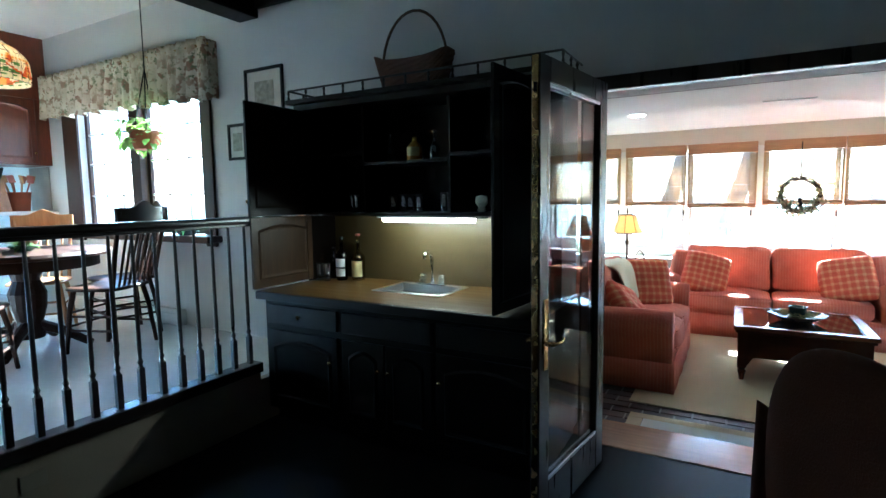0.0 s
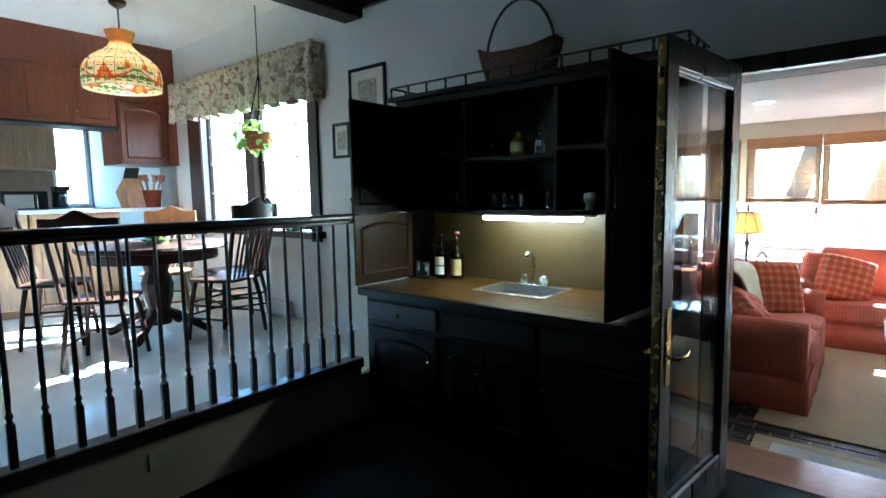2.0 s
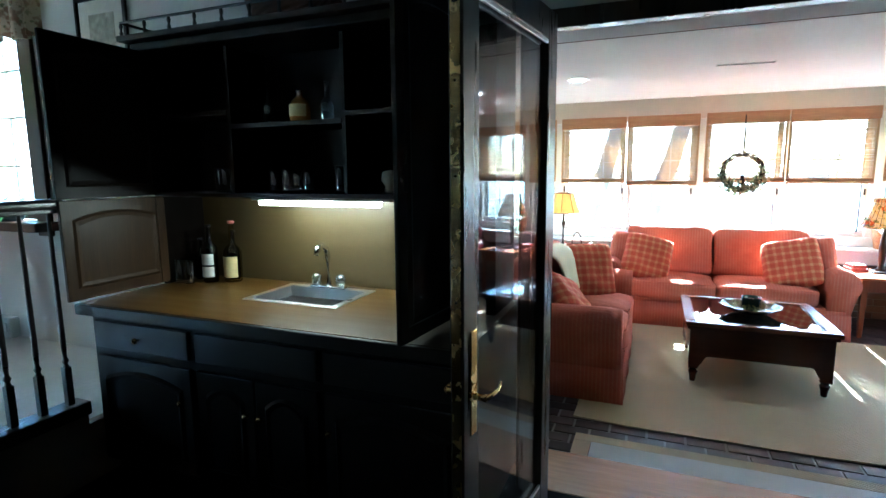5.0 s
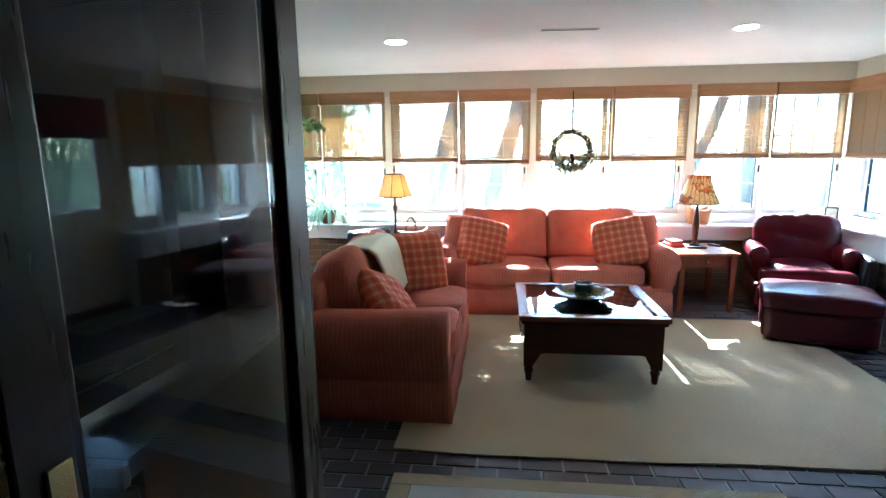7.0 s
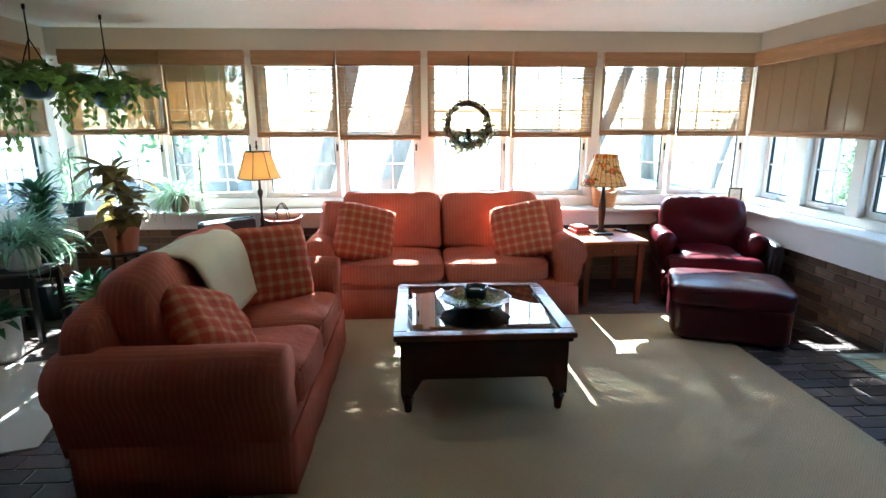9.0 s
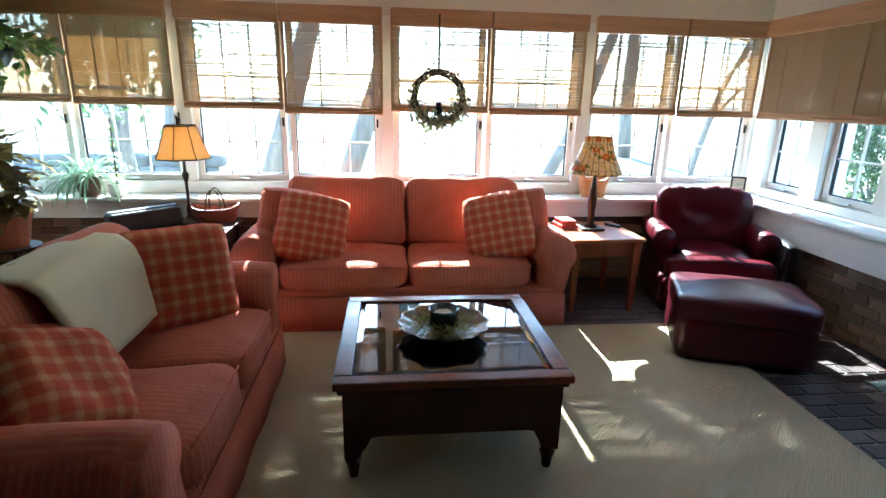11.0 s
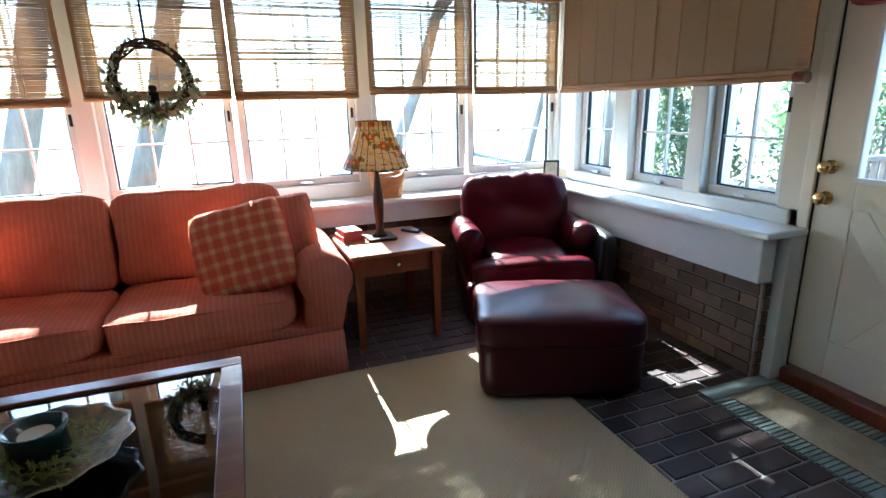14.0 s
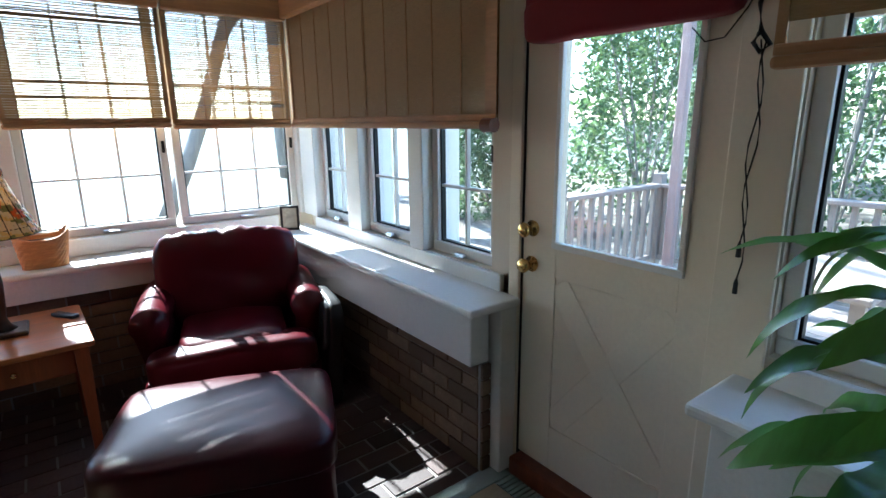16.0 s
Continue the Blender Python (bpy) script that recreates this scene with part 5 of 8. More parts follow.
def handled_basket(at, rz, w, d, h, hh, mat, label, name="basket", span=0.44, rows_of_handle=(0.0,)):
    root = thing(name, label, "basket", at=at, rz=rz)
    bm = bmesh.new()
    n, rows = 40, 12
    rings = []
    for j in range(rows + 1):
        s = j / rows
        ring = []
        for i in range(n):
            a = 2 * math.pi * i / n
            c, q = math.cos(a), math.sin(a)
            e = 0.55
            bx, by = math.copysign(abs(c) ** e, c), math.copysign(abs(q) ** e, q)
            g = 0.78 + 0.22 * s + 0.012 * (1 if (i + j) % 2 else -1)
            lift = 0.05 * abs(bx) ** 3 * s * h / 0.15
            ring.append(bm.verts.new((bx * w / 2 * g, by * d / 2 * g, s * h + lift)))
        rings.append(ring)
    for a, b in zip(rings, rings[1:]):
        for i in range(n):
            bm.faces.new((a[i], a[(i + 1) % n], b[(i + 1) % n], b[i]))
    bm.faces.new(rings[0][::-1])
    body = part("body", bm, mat, root)
    sol = body.modifiers.new("thickness", "SOLIDIFY")
    sol.thickness = 0.008
    for off in rows_of_handle:
        pts = [(math.cos(math.pi * k / 16) * w * span, off * (1 - 0.6 * math.sin(math.pi * k / 16)), h * 0.8 + math.sin(math.pi * k / 16) * hh) for k in range(17)]
        part("handle", shaped(tubing, pts, 0.009 if hh > 0.3 else 0.006, 8), M["twig"], root, "arched wooden handle", True)
    return root


handled_basket((-0.99, 3.72, 2.236), 4, 0.54, 0.26, 0.17, 0.36, M["wicker"], "brown woven basket with a tall hoop handle on the hutch")

# pictures on the wall
def picture(x0, x1, z0, z1, label):
    root = thing("picture_frame", label, "picture", "pictures by the kitchen window", ((x0 + x1) / 2, NW - 0.001, z0))
    w, h = x1 - x0, z1 - z0
    part("frame", many(rbox, [(-w / 2, w / 2, -0.02, 0, 0, 0.025, 0.003), (-w / 2, w / 2, -0.02, 0, h - 0.025, h, 0.003), (-w / 2, -w / 2 + 0.025, -0.02, 0, 0.025, h - 0.025, 0.003), (w / 2 - 0.025, w / 2, -0.02, 0, 0.025, h - 0.025, 0.003)]), M["iron"], root, "thin dark frame")
    part("mount", shaped(box, -w / 2 + 0.024, w / 2 - 0.024, -0.006, -0.001, 0.024, h - 0.024), M["paper"], root)
    part("print", shaped(box, -w / 4, w / 4, -0.008, -0.0062, h * 0.25, h * 0.75), M["art"], root, "small faded watercolour")


picture(-2.87, -2.415, 2.20, 2.64, "framed pale watercolour print in a dark frame")
picture(-3.115, -2.885, 1.885, 2.20, "small dark-framed print beside the kitchen window")

# ---- railing ----
rail = thing("railing", "black-brown wooden railing with turned balusters", "railing")
part("handrail", many(rbox, [(-1.995, -1.905, -1.6, 3.155, 1.375, 1.42, 0.016), (-1.975, -1.925, -1.6, 3.155, 1.355, 1.376, 0.004)]), M["rail_wood"], rail)
part("bottom_rail", shaped(rbox, -2.01, -1.90, -1.6, 3.17, 0.361, 0.43, 0.008), M["rail_wood"], rail)
y = 3.10
while y > -1.5:
    bm = bmesh.new()
    rbox(bm, -1.966, -1.934, y - 0.016, y + 0.016, 0.43, 0.62, 0.003)
    lathe(bm, [(0.015, 0.62), (0.010, 0.635), (0.016, 0.65), (0.009, 0.67), (0.012, 0.72), (0.0105, 1.0), (0.0085, 1.357)], -1.95, y, 0, 10)
    part("baluster", bm, M["rail_wood"], rail)
    y -= 0.1225
single("outlet", many(rbox, [(-1.934, -1.929, 1.77, 1.88, 0.20, 0.28, 0.002)]), M["plate_tan"], "tan wall outlet plate on the low wall", "outlet")

# ---- wing chair near the start ----
def wing_chair(at, rz):
    f = surface("brown_worn_upholstery", (0.060, 0.021, 0.012), 0.9, vary=0.3, grain=200, stain=6, relief=0.3, spec=0.1)
    root = thing("wing_chair", "brown upholstered wing chair beside the doorway", "armchair", at=at, rz=rz)
    part("seat", shaped(soft_box, 0.30, 0, 0.36, 0.58, 0.52, 0.22, 7, 0.1, 8), f, root, smooth=True)
    part("base", shaped(rbox, 0.02, 0.58, -0.30, 0.30, 0.14, 0.28, 0.02), f, root)
    bm = shaped(soft_box, 0.0, 0, 0.73, 0.16, 0.56, 0.90, 2.7, 0.0, 12, Matrix.Rotation(radians(-6), 4, "Y"), 0.006)
    part("backrest", bm, f, root, smooth=True)
    for s in (-1, 1):
        bm = bmesh.new()
        n = 18
        layers = []
        for yy in (s * 0.27, s * 0.345):
            pts = [(-0.06, 0.15)] + [(0.58, 0.15)] + [(0.58 - 0.62 * k / n, 0.56 + 0.40 * (k / n) ** 1.3) for k in range(n + 1)]
            layers.append([bm.verts.new((x, yy, z)) for x, z in pts])
        a, b = layers
        for k in range(len(a)):
            bm.faces.new((a[k], a[(k + 1) % len(a)], b[(k + 1) % len(a)], b[k]))
        bm.faces.new(a)
        bm.faces.new(b[::-1])
        bmesh.ops.bevel(bm, geom=[e for e in bm.edges if abs(e.verts[0].co.y - e.verts[1].co.y) < 1e-4], offset=0.025, segments=3, affect="EDGES")
        part("wing", bm, f, root, smooth=True)
    for x in (0.0, 0.54):
        for s in (-1, 1):
            part("leg", shaped(lathe, [(0.014, 0), (0.022, 0.14)], x, s * 0.26, 0, 8), M["dark_wood"], root)


wing_chair((1.15, 2.12, 0.0), 32)

# ---- kitchen ----
kw = new("window_kitchen")
tagged(kw, "wide kitchen window with dark wooden trim and grid", "window", kind="structure")
C = M["chair_wood"]
part("window_frame", many(rbox, [(-5.90, -5.60, NW - 0.03, NW - 0.002, 1.10, 2.80, 0.006), (-3.475, -3.33, NW - 0.03, NW - 0.002, 1.10, 2.80, 0.006), (-5.60, -3.475, NW - 0.03, NW - 0.002, 2.66, 2.80, 0.006), (-4.62, -4.46, NW - 0.02, 4.10, 1.20, 2.66, 0.006)]), C, kw)
part("window_sill", shaped(rbox, -5.95, -3.28, NW - 0.16, 4.02, 1.14, 1.205, 0.01), C, kw)
for a, b in ((-5.60, -4.62), (-4.46, -3.475)):
    sash = part("sash", many(rbox, [(a, b, 4.03, 4.07, 1.206, 1.26, 0.004), (a, b, 4.03, 4.07, 2.60, 2.66, 0.004), (a, a + 0.05, 4.03, 4.07, 1.26, 2.60, 0.004), (b - 0.05, b, 4.03, 4.07, 1.26, 2.60, 0.004)]), C, kw)
    for i in (1, 2):
        x = a + (b - a) * i / 3
        part("glazing_bar", shaped(box, x - 0.008, x + 0.008, 4.035, 4.06, 1.26, 2.60), M["trim"], sash)
    for z in (1.60, 1.95, 2.28):
        part("glazing_bar", shaped(box, a + 0.05, b - 0.05, 4.036, 4.059, z - 0.008, z + 0.008), M["trim"], sash)
    part("pane", shaped(box, a + 0.05, b - 0.05, 4.047, 4.051, 1.26, 2.60), M["glass"], kw).visible_shadow = False

floral, fn, fb = nodes_of("floral_chintz")
fv = coords(fn)
blot = ramp(fn, noise_of(fn, fv, 14.0, 2), 0.52, 0.58)
stem = ramp(fn, noise_of(fn, fv, 23.0, 3), 0.56, 0.62)
fcol = mixer(fn, blot, (0.62, 0.55, 0.40), (0.26, 0.15, 0.09))
fcol = mixer(fn, stem, fcol, (0.16, 0.18, 0.09))
fn.links.new(mixer(fn, ramp(fn, noise_of(fn, fv, 5.0, 2), 0.4, 0.7), fcol, (0.50, 0.42, 0.29)), fb.inputs["Base Color"])
fb.inputs["Roughness"].default_value = 0.9
bump(fn, fb, noise_of(fn, fv, 90.0, 2), 0.2, 0.004)
bm = bmesh.new()
n = 110
prev = None
for i in range(n + 1):
    s = i / n
    x = -6.15 + 2.92 * s
    ruffle = 0.028 * math.sin(i * 1.15) + 0.012 * math.sin(i * 2.7)
    low = 2.42 - 0.02 * math.sin(i * 0.6) + 0.07 * (1 - s)
    col = [bm.verts.new((x, NW - 0.12 + ruffle * k, z)) for k, z in ((0.5, 2.96), (0.9, 2.90), (0.4, 2.87), (1.1, 2.68), (1.5, low))]
    if prev:
        for a, b, c, d in zip(prev, prev[1:], col[1:], col):
            bm.faces.new((a, b, c, d))
    prev = col
val = thing("window_valance", "gathered floral chintz valance over the kitchen window", "curtain")
v = part("cloth", bm, floral, val, smooth=True)
sol = v.modifiers.new("thickness", "SOLIDIFY")
sol.thickness = 0.004
part("rod", shaped(tubing, [(-6.17, NW - 0.10, 2.90), (-3.21, NW - 0.10, 2.90)], 0.010, 8), M["brass"], val)
part("return", many(box, [(-3.225, -3.218, NW - 0.11, NW - 0.002, 2.44, 2.94)]), floral, val)
single("baseboard_heater", many(rbox, [(-6.2, -3.87, NW - 0.075, NW - 0.003, KZ, KZ + 0.16, 0.008), (-6.2, -3.90, NW - 0.085, NW - 0.074, KZ + 0.05, KZ + 0.12, 0.004)]), M["trim"], "long white baseboard heater under the kitchen window", "heater", kind="structure")


def kitchen_cabinet(label, x, y0, y1, z0, z1, doors, mat, depth=0.34, arch=0.05, knob_low=True):
    """A cabinet with its doors towards +x."""
    root = thing("kitchen_cabinet", label, "cabinet", "kitchen cabinets")
    part("body", shaped(box, x - depth, x - 0.021, y0, y1, z0, z1), mat, root)
    w = (y1 - y0) / doors
    for i in range(doors):
        kx = w - 0.05 if i % 2 == 0 else 0.04
        cabinet_door(root, pose(x, y0 + i * w + 0.012, z0 + 0.015, 0, 0, 90), w - 0.024, z1 - z0 - 0.03, mat, (kx, 0.12 if knob_low else z1 - z0 - 0.14), arch)
    return root


KX = -6.22
kitchen_cabinet("cherry wall cabinets hung over the kitchen counter", KX, 2.35, 3.27, 2.40, 3.02, 2, M["cherry"])
kitchen_cabinet("cherry wall cabinets hung over the kitchen counter", KX, 1.43, 2.35, 2.40, 3.02, 2, M["cherry"])
kitchen_cabinet("cherry wall cabinets hung over the kitchen counter", KX, 0.51, 1.43, 2.40, 3.02, 2, M["cherry"])
kitchen_cabinet("cherry corner cabinet beside the kitchen window", KX, 3.29, NW - 0.14, 1.97, 2.72, 1, M["cherry"], 0.6)
setting("trim_soffit", [(KX - 0.33, KX - 0.01, 0.5, NW - 0.004, 3.021, 3.418), (KX - 0.6, KX - 0.003, 3.27, NW - 0.004, 2.721, 3.02), (KX - 0.6, KX - 0.01, NW - 0.139, NW - 0.004, 1.97, 2.72)], M["cherry"], "cherry boarding above the kitchen cabinets", "trim")
single("trim_cabinet", many(rbox, [(KX - 0.36, KX + 0.02, 0.5, 3.28, 2.37, 2.398, 0.006)]), M["iron"], "dark strip under the wall cabinets", "trim", kind="structure")
for a in (0.55, 1.45, 2.35):
    kitchen_cabinet("pale oak base cabinet under the kitchen counter", KX, a, a + 0.88, KZ, 1.395, 2, M["oak_pale"], 0.58, 0.03, False)
single("kitchen_worktop", many(rbox, [(KX - 0.66, KX + 0.05, 0.5, NW - 0.004, 1.397, 1.44, 0.008)]), M["white_worktop"], "white kitchen worktop full of clutter", "worktop")
kitchen_cabinet("pale oak wall cabinets on the far kitchen wall", -9.12, 1.55, 2.55, 2.02, 2.83, 2, M["oak_pale"])
kitchen_cabinet("pale oak wall cabinet on the far kitchen wall", -9.12, 2.57, 3.41, 2.02, 2.83, 2, M["oak_pale"])
kitchen_cabinet("pale oak base cabinets on the far kitchen wall", -8.9, 0.2, 3.9, KZ, 1.34, 4, M["oak_pale"], 0.58)
single("kitchen_worktop", many(rbox, [(-9.49, -8.85, 0.15, NW - 0.004, 1.342, 1.39, 0.008)]), M["white_worktop"], "far white kitchen worktop under the window", "worktop")
kw2 = new("window_far_kitchen")
tagged(kw2, "bright far kitchen window with white trim", "window", kind="structure")
part("window_frame", many(rbox, [(-9.62, -9.47, 3.44, 3.48, 1.45, 2.75, 0.005), (-9.62, -9.47, 3.89, 3.93, 1.45, 2.75, 0.005), (-9.62, -9.47, 3.48, 3.89, 1.45, 1.50, 0.005), (-9.62, -9.47, 3.48, 3.89, 2.70, 2.75, 0.005)]), M["trim"], kw2)
part("pane", shaped(box, -9.56, -9.555, 3.48, 3.89, 1.50, 2.70), M["glass"], kw2).visible_shadow = False
setting("trim_far_backsplash", [(-9.499, -9.488, 0.5, 3.43, 1.392, 2.018)], M["tan_tile"], "tan tiled strip behind the far worktop", "trim")
cm = thing("coffee_maker", "black coffee maker on the far worktop", "coffee maker", at=(-9.12, 3.42, 1.39))
part("body", many(rbox, [(-0.12, 0.12, -0.10, 0.10, 0.0, 0.05, 0.012), (-0.12, -0.02, -0.10, 0.10, 0.051, 0.36, 0.012), (-0.12, 0.12, -0.10, 0.10, 0.30, 0.38, 0.015)]), M["black"], cm)
part("carafe", shaped(lathe, [(0.06, 0.055), (0.075, 0.10), (0.07, 0.20), (0.045, 0.25), (0.04, 0.27)], 0.05, 0, 0, 16), M["drink"], cm, "glass carafe", True)
part("handle", shaped(tubing, [(0.12, 0, 0.22), (0.16, 0, 0.20), (0.16, 0, 0.12), (0.12, 0, 0.09)], 0.009, 8), M["black"], cm)
mw = thing("microwave", "black microwave oven on the far worktop", "microwave", at=(-9.12, 2.92, 1.39))
part("case", shaped(rbox, -0.2, 0.2, -0.28, 0.28, 0.0, 0.30, 0.01), M["black"], mw)
part("door_window", shaped(box, 0.2, 0.204, -0.24, 0.10, 0.05, 0.25), M["steel"], mw, "grey reflecting door window")
part("handle", shaped(tubing, [(0.22, 0.14, 0.05), (0.23, 0.14, 0.15), (0.22, 0.14, 0.25)], 0.008), M["chrome"], mw)

# unseen opening, added so that more daylight reaches the kitchen
bw = new("window_back")
tagged(bw, "unseen wide glazed opening added behind the walk for kitchen daylight", "window", kind="structure")
part("window_frame", many(rbox, [(-8.6, -6.8, -1.72, -1.64, KZ + 0.1, KZ + 0.18, 0.005), (-8.6, -6.8, -1.72, -1.64, 2.62, 2.70, 0.005)]), M["trim"], bw)
for x in (-8.6, -7.72, -6.88):
    part("mullion", shaped(rbox, x, x + 0.08, -1.72, -1.64, KZ + 0.18, 2.62, 0.005), M["trim"], bw)
part("pane", shaped(box, -8.55, -6.85, -1.685, -1.679, KZ + 0.15, 2.65), M["glass"], bw).visible_shadow = False

# knife block, utensil crock
kb = thing("knife_block", "slanted oak knife block with black knives", "knife block", at=(KX - 0.10, 3.42, 1.44), rz=90)
kb.scale = (1.5, 1.4, 1.25)
bm = bmesh.new()
vs = box(bm, -0.06, 0.06, -0.10, 0.10, 0, 0.24)
for v in vs:
    if v.co.z > 0.1:
        v.co.y += 0.12
        v.co.z += -0.08 if v.co.y > 0.1 else 0.05
part("block", bm, M["oak"], kb)
for i in range(6):
    x = -0.045 + 0.018 * i
    part("knife_handle", shaped(tubing, [(x, 0.05, 0.27), (x, -0.03, 0.39)], 0.009), M["black"], kb)
crock = thing("utensil_crock", "terracotta crock full of red and wooden utensils", "crock", at=(KX - 0.22, 3.68, 1.44))
crock.scale = (1.45, 1.45, 1.3)
part("pot", shaped(lathe, [(0.07, 0), (0.085, 0.16), (0.092, 0.165), (0.08, 0.17), (0.07, 0.15), (0, 0.02)]), M["terracotta"], crock, smooth=True)
for i in range(8):
    a = i * 0.8
    bm = shaped(tubing, [(0.02 * math.cos(a), 0.02 * math.sin(a), 0.03), (0.09 * math.cos(a), 0.09 * math.sin(a), 0.27)], 0.006)
    rbox(bm, -0.025, 0.025, -0.006, 0.006, 0, 0.07, 0.005, 2, pose(0.09 * math.cos(a), 0.09 * math.sin(a), 0.25, 15, 10, i * 40))
    part("utensil", bm, red_cap if i % 2 else M["oak"], crock)
single("kitchen_backsplash", many(box, [(-6.8, KX - 0.1, NW - 0.012, NW - 0.003, 1.441, 1.96)]), M["mortar"], "grey stone-tiled backsplash in the corner", "trim", kind="structure")


def windsor_chair(at, rz, mat, label):
    """A pressed-back oak chair with turned spindles, facing +y."""
    root = thing("dining_chair", label, "chair", "chairs round the table", at, rz)
    part("seat", shaped(soft_box, 0, 0, 0.47, 0.44, 0.43, 0.035, 5, 0.0, 6, None, 0.0), mat, root, smooth=True)
    for sx in (-1, 1):
        for sy in (-1, 1):
            x0, y0, x1, y1 = sx * 0.16, sy * 0.15, sx * 0.21, sy * 0.20
            part("leg", shaped(tubing, [(x1, y1, 0), (x1 * 0.97, y1 * 0.97, 0.08), (x1 * 0.92, y1 * 0.92, 0.18), ((x0 + x1) / 2, (y0 + y1) / 2, 0.30), (x0, y0, 0.46)], 0.015, 8, 1.25), mat, root)
    for z, k in ((0.17, 0.93), (0.27, 0.88)):
        for s in (-1, 1):
            part("stretcher", shaped(tubing, [(s * 0.205 * k, -0.19 * k, z), (s * 0.205 * k, 0.19 * k, z)], 0.009), mat, root)
        part("stretcher", shaped(tubing, [(-0.205 * k, 0.19 * k, z + 0.03), (0.205 * k, 0.19 * k, z + 0.03)], 0.009), mat, root)
    for s in (-1, 1):
        part("back_post", shaped(tubing, [(s * 0.185, -0.18, 0.47), (s * 0.20, -0.23, 0.72), (s * 0.215, -0.30, 1.02)], 0.017, 8, 0.9), mat, root)
    bm = bmesh.new()
    n = 16
    rows = []
    for i in range(n + 1):
        u = -1 + 2 * i / n
        bend = 0.035 * (1 - u * u)
        hi = 1.07 + 0.035 * math.cos(u * math.pi * 1.5) * (1 - abs(u)) - 0.02 * u * u
        rows.append([bm.verts.new((u * 0.235, -0.29 - bend + dy, z)) for dy, z in ((-0.012, 0.90), (-0.012, hi), (0.012, hi), (0.012, 0.90))])
    for a, b in zip(rows, rows[1:]):
        for k in range(4):
            bm.faces.new((a[k], a[(k + 1) % 4], b[(k + 1) % 4], b[k]))
    bm.faces.new(rows[0])
    bm.faces.new(rows[-1][::-1])
    part("crest_rail", bm, mat, root, smooth=False)
    for i in range(6):
        u = -0.75 + 1.5 * i / 5
        x = 0.17 * u
        pts = [(x, -0.185, 0.48), (x * 1.03, -0.215, 0.60), (x * 1.06, -0.245, 0.72), (x * 1.12, -0.30, 0.91)]
        part("spindle", shaped(tubing, pts, 0.009, 6), mat, root)
    return root


table = thing("dining_table", "round dark wooden pedestal dining table", "table", at=(-4.25, 2.80, KZ))
table.scale = (0.97, 0.97, 1.06)
part("tabletop", shaped(lathe, [(0.60, 0.745), (0.63, 0.75), (0.64, 0.77), (0.63, 0.79), (0.0, 0.79)], 0, 0, 0, 40), C, table)
part("apron", shaped(lathe, [(0.52, 0.66), (0.54, 0.66), (0.54, 0.744), (0.52, 0.744)], 0, 0, 0, 40), C, table)
part("pedestal", shaped(lathe, [(0.10, 0.10), (0.12, 0.16), (0.10, 0.24), (0.13, 0.34), (0.14, 0.46), (0.10, 0.56), (0.13, 0.66)], 0, 0, 0, 18), C, table)
for i in range(4):
    a = math.pi / 4 + i * math.pi / 2
    part("foot", shaped(tubing, [(0.08 * math.cos(a), 0.08 * math.sin(a), 0.20), (0.25 * math.cos(a), 0.25 * math.sin(a), 0.14), (0.42 * math.cos(a), 0.42 * math.sin(a), 0.045), (0.46 * math.cos(a), 0.46 * math.sin(a), 0.03)], 0.045, 8, 0.6), C, table)
one = windsor_chair((-3.74, 2.20, KZ), 52, C, "brown pressed-back dining chair with turned spindles")
one.scale = (1.06, 1.06, 1.06)
for x, y, rz in ((-3.72, 3.17, 112), (-4.72, 2.16, -30), (-4.12, 3.50, 170)):
    copy_thing(one, pose(x, y, KZ, 0, 0, rz) @ Matrix.Scale(1.06, 4))
windsor_chair((-4.80, 3.13, KZ), -124, M["oak"], "honey oak pressed-back dining chair beyond the table").scale = (1.06, 1.06, 1.06)
cen = thing("centrepiece", "low green centrepiece with red flowers on the table", "flowers", at=(-4.25, 2.80, KZ + 0.8375))
part("bowl", shaped(lathe, [(0.05, 0), (0.11, 0.04), (0.10, 0.045), (0, 0.02)], 0, 0, 0, 16), M["leaf_dark"], cen)
bm = bmesh.new()
for i in range(60):
    leaf_blade(bm, pose(0, 0, 0.03) @ Matrix.Rotation(random.random() * 6.3, 4, "Z") @ Matrix.Rotation(radians(-random.uniform(0, 60)), 4, "Y"), random.uniform(0.07, 0.17), 0.03, 0.6, 0.2, 4)
part("foliage", bm, M["leaf"], cen)
for i in range(5):
    part("flower", shaped(lathe, [(0.005, 0.05), (0.03, 0.08), (0.02, 0.10), (0.0, 0.095)], random.uniform(-0.09, 0.09), random.uniform(-0.09, 0.09), 0, 10), red_cap, cen)


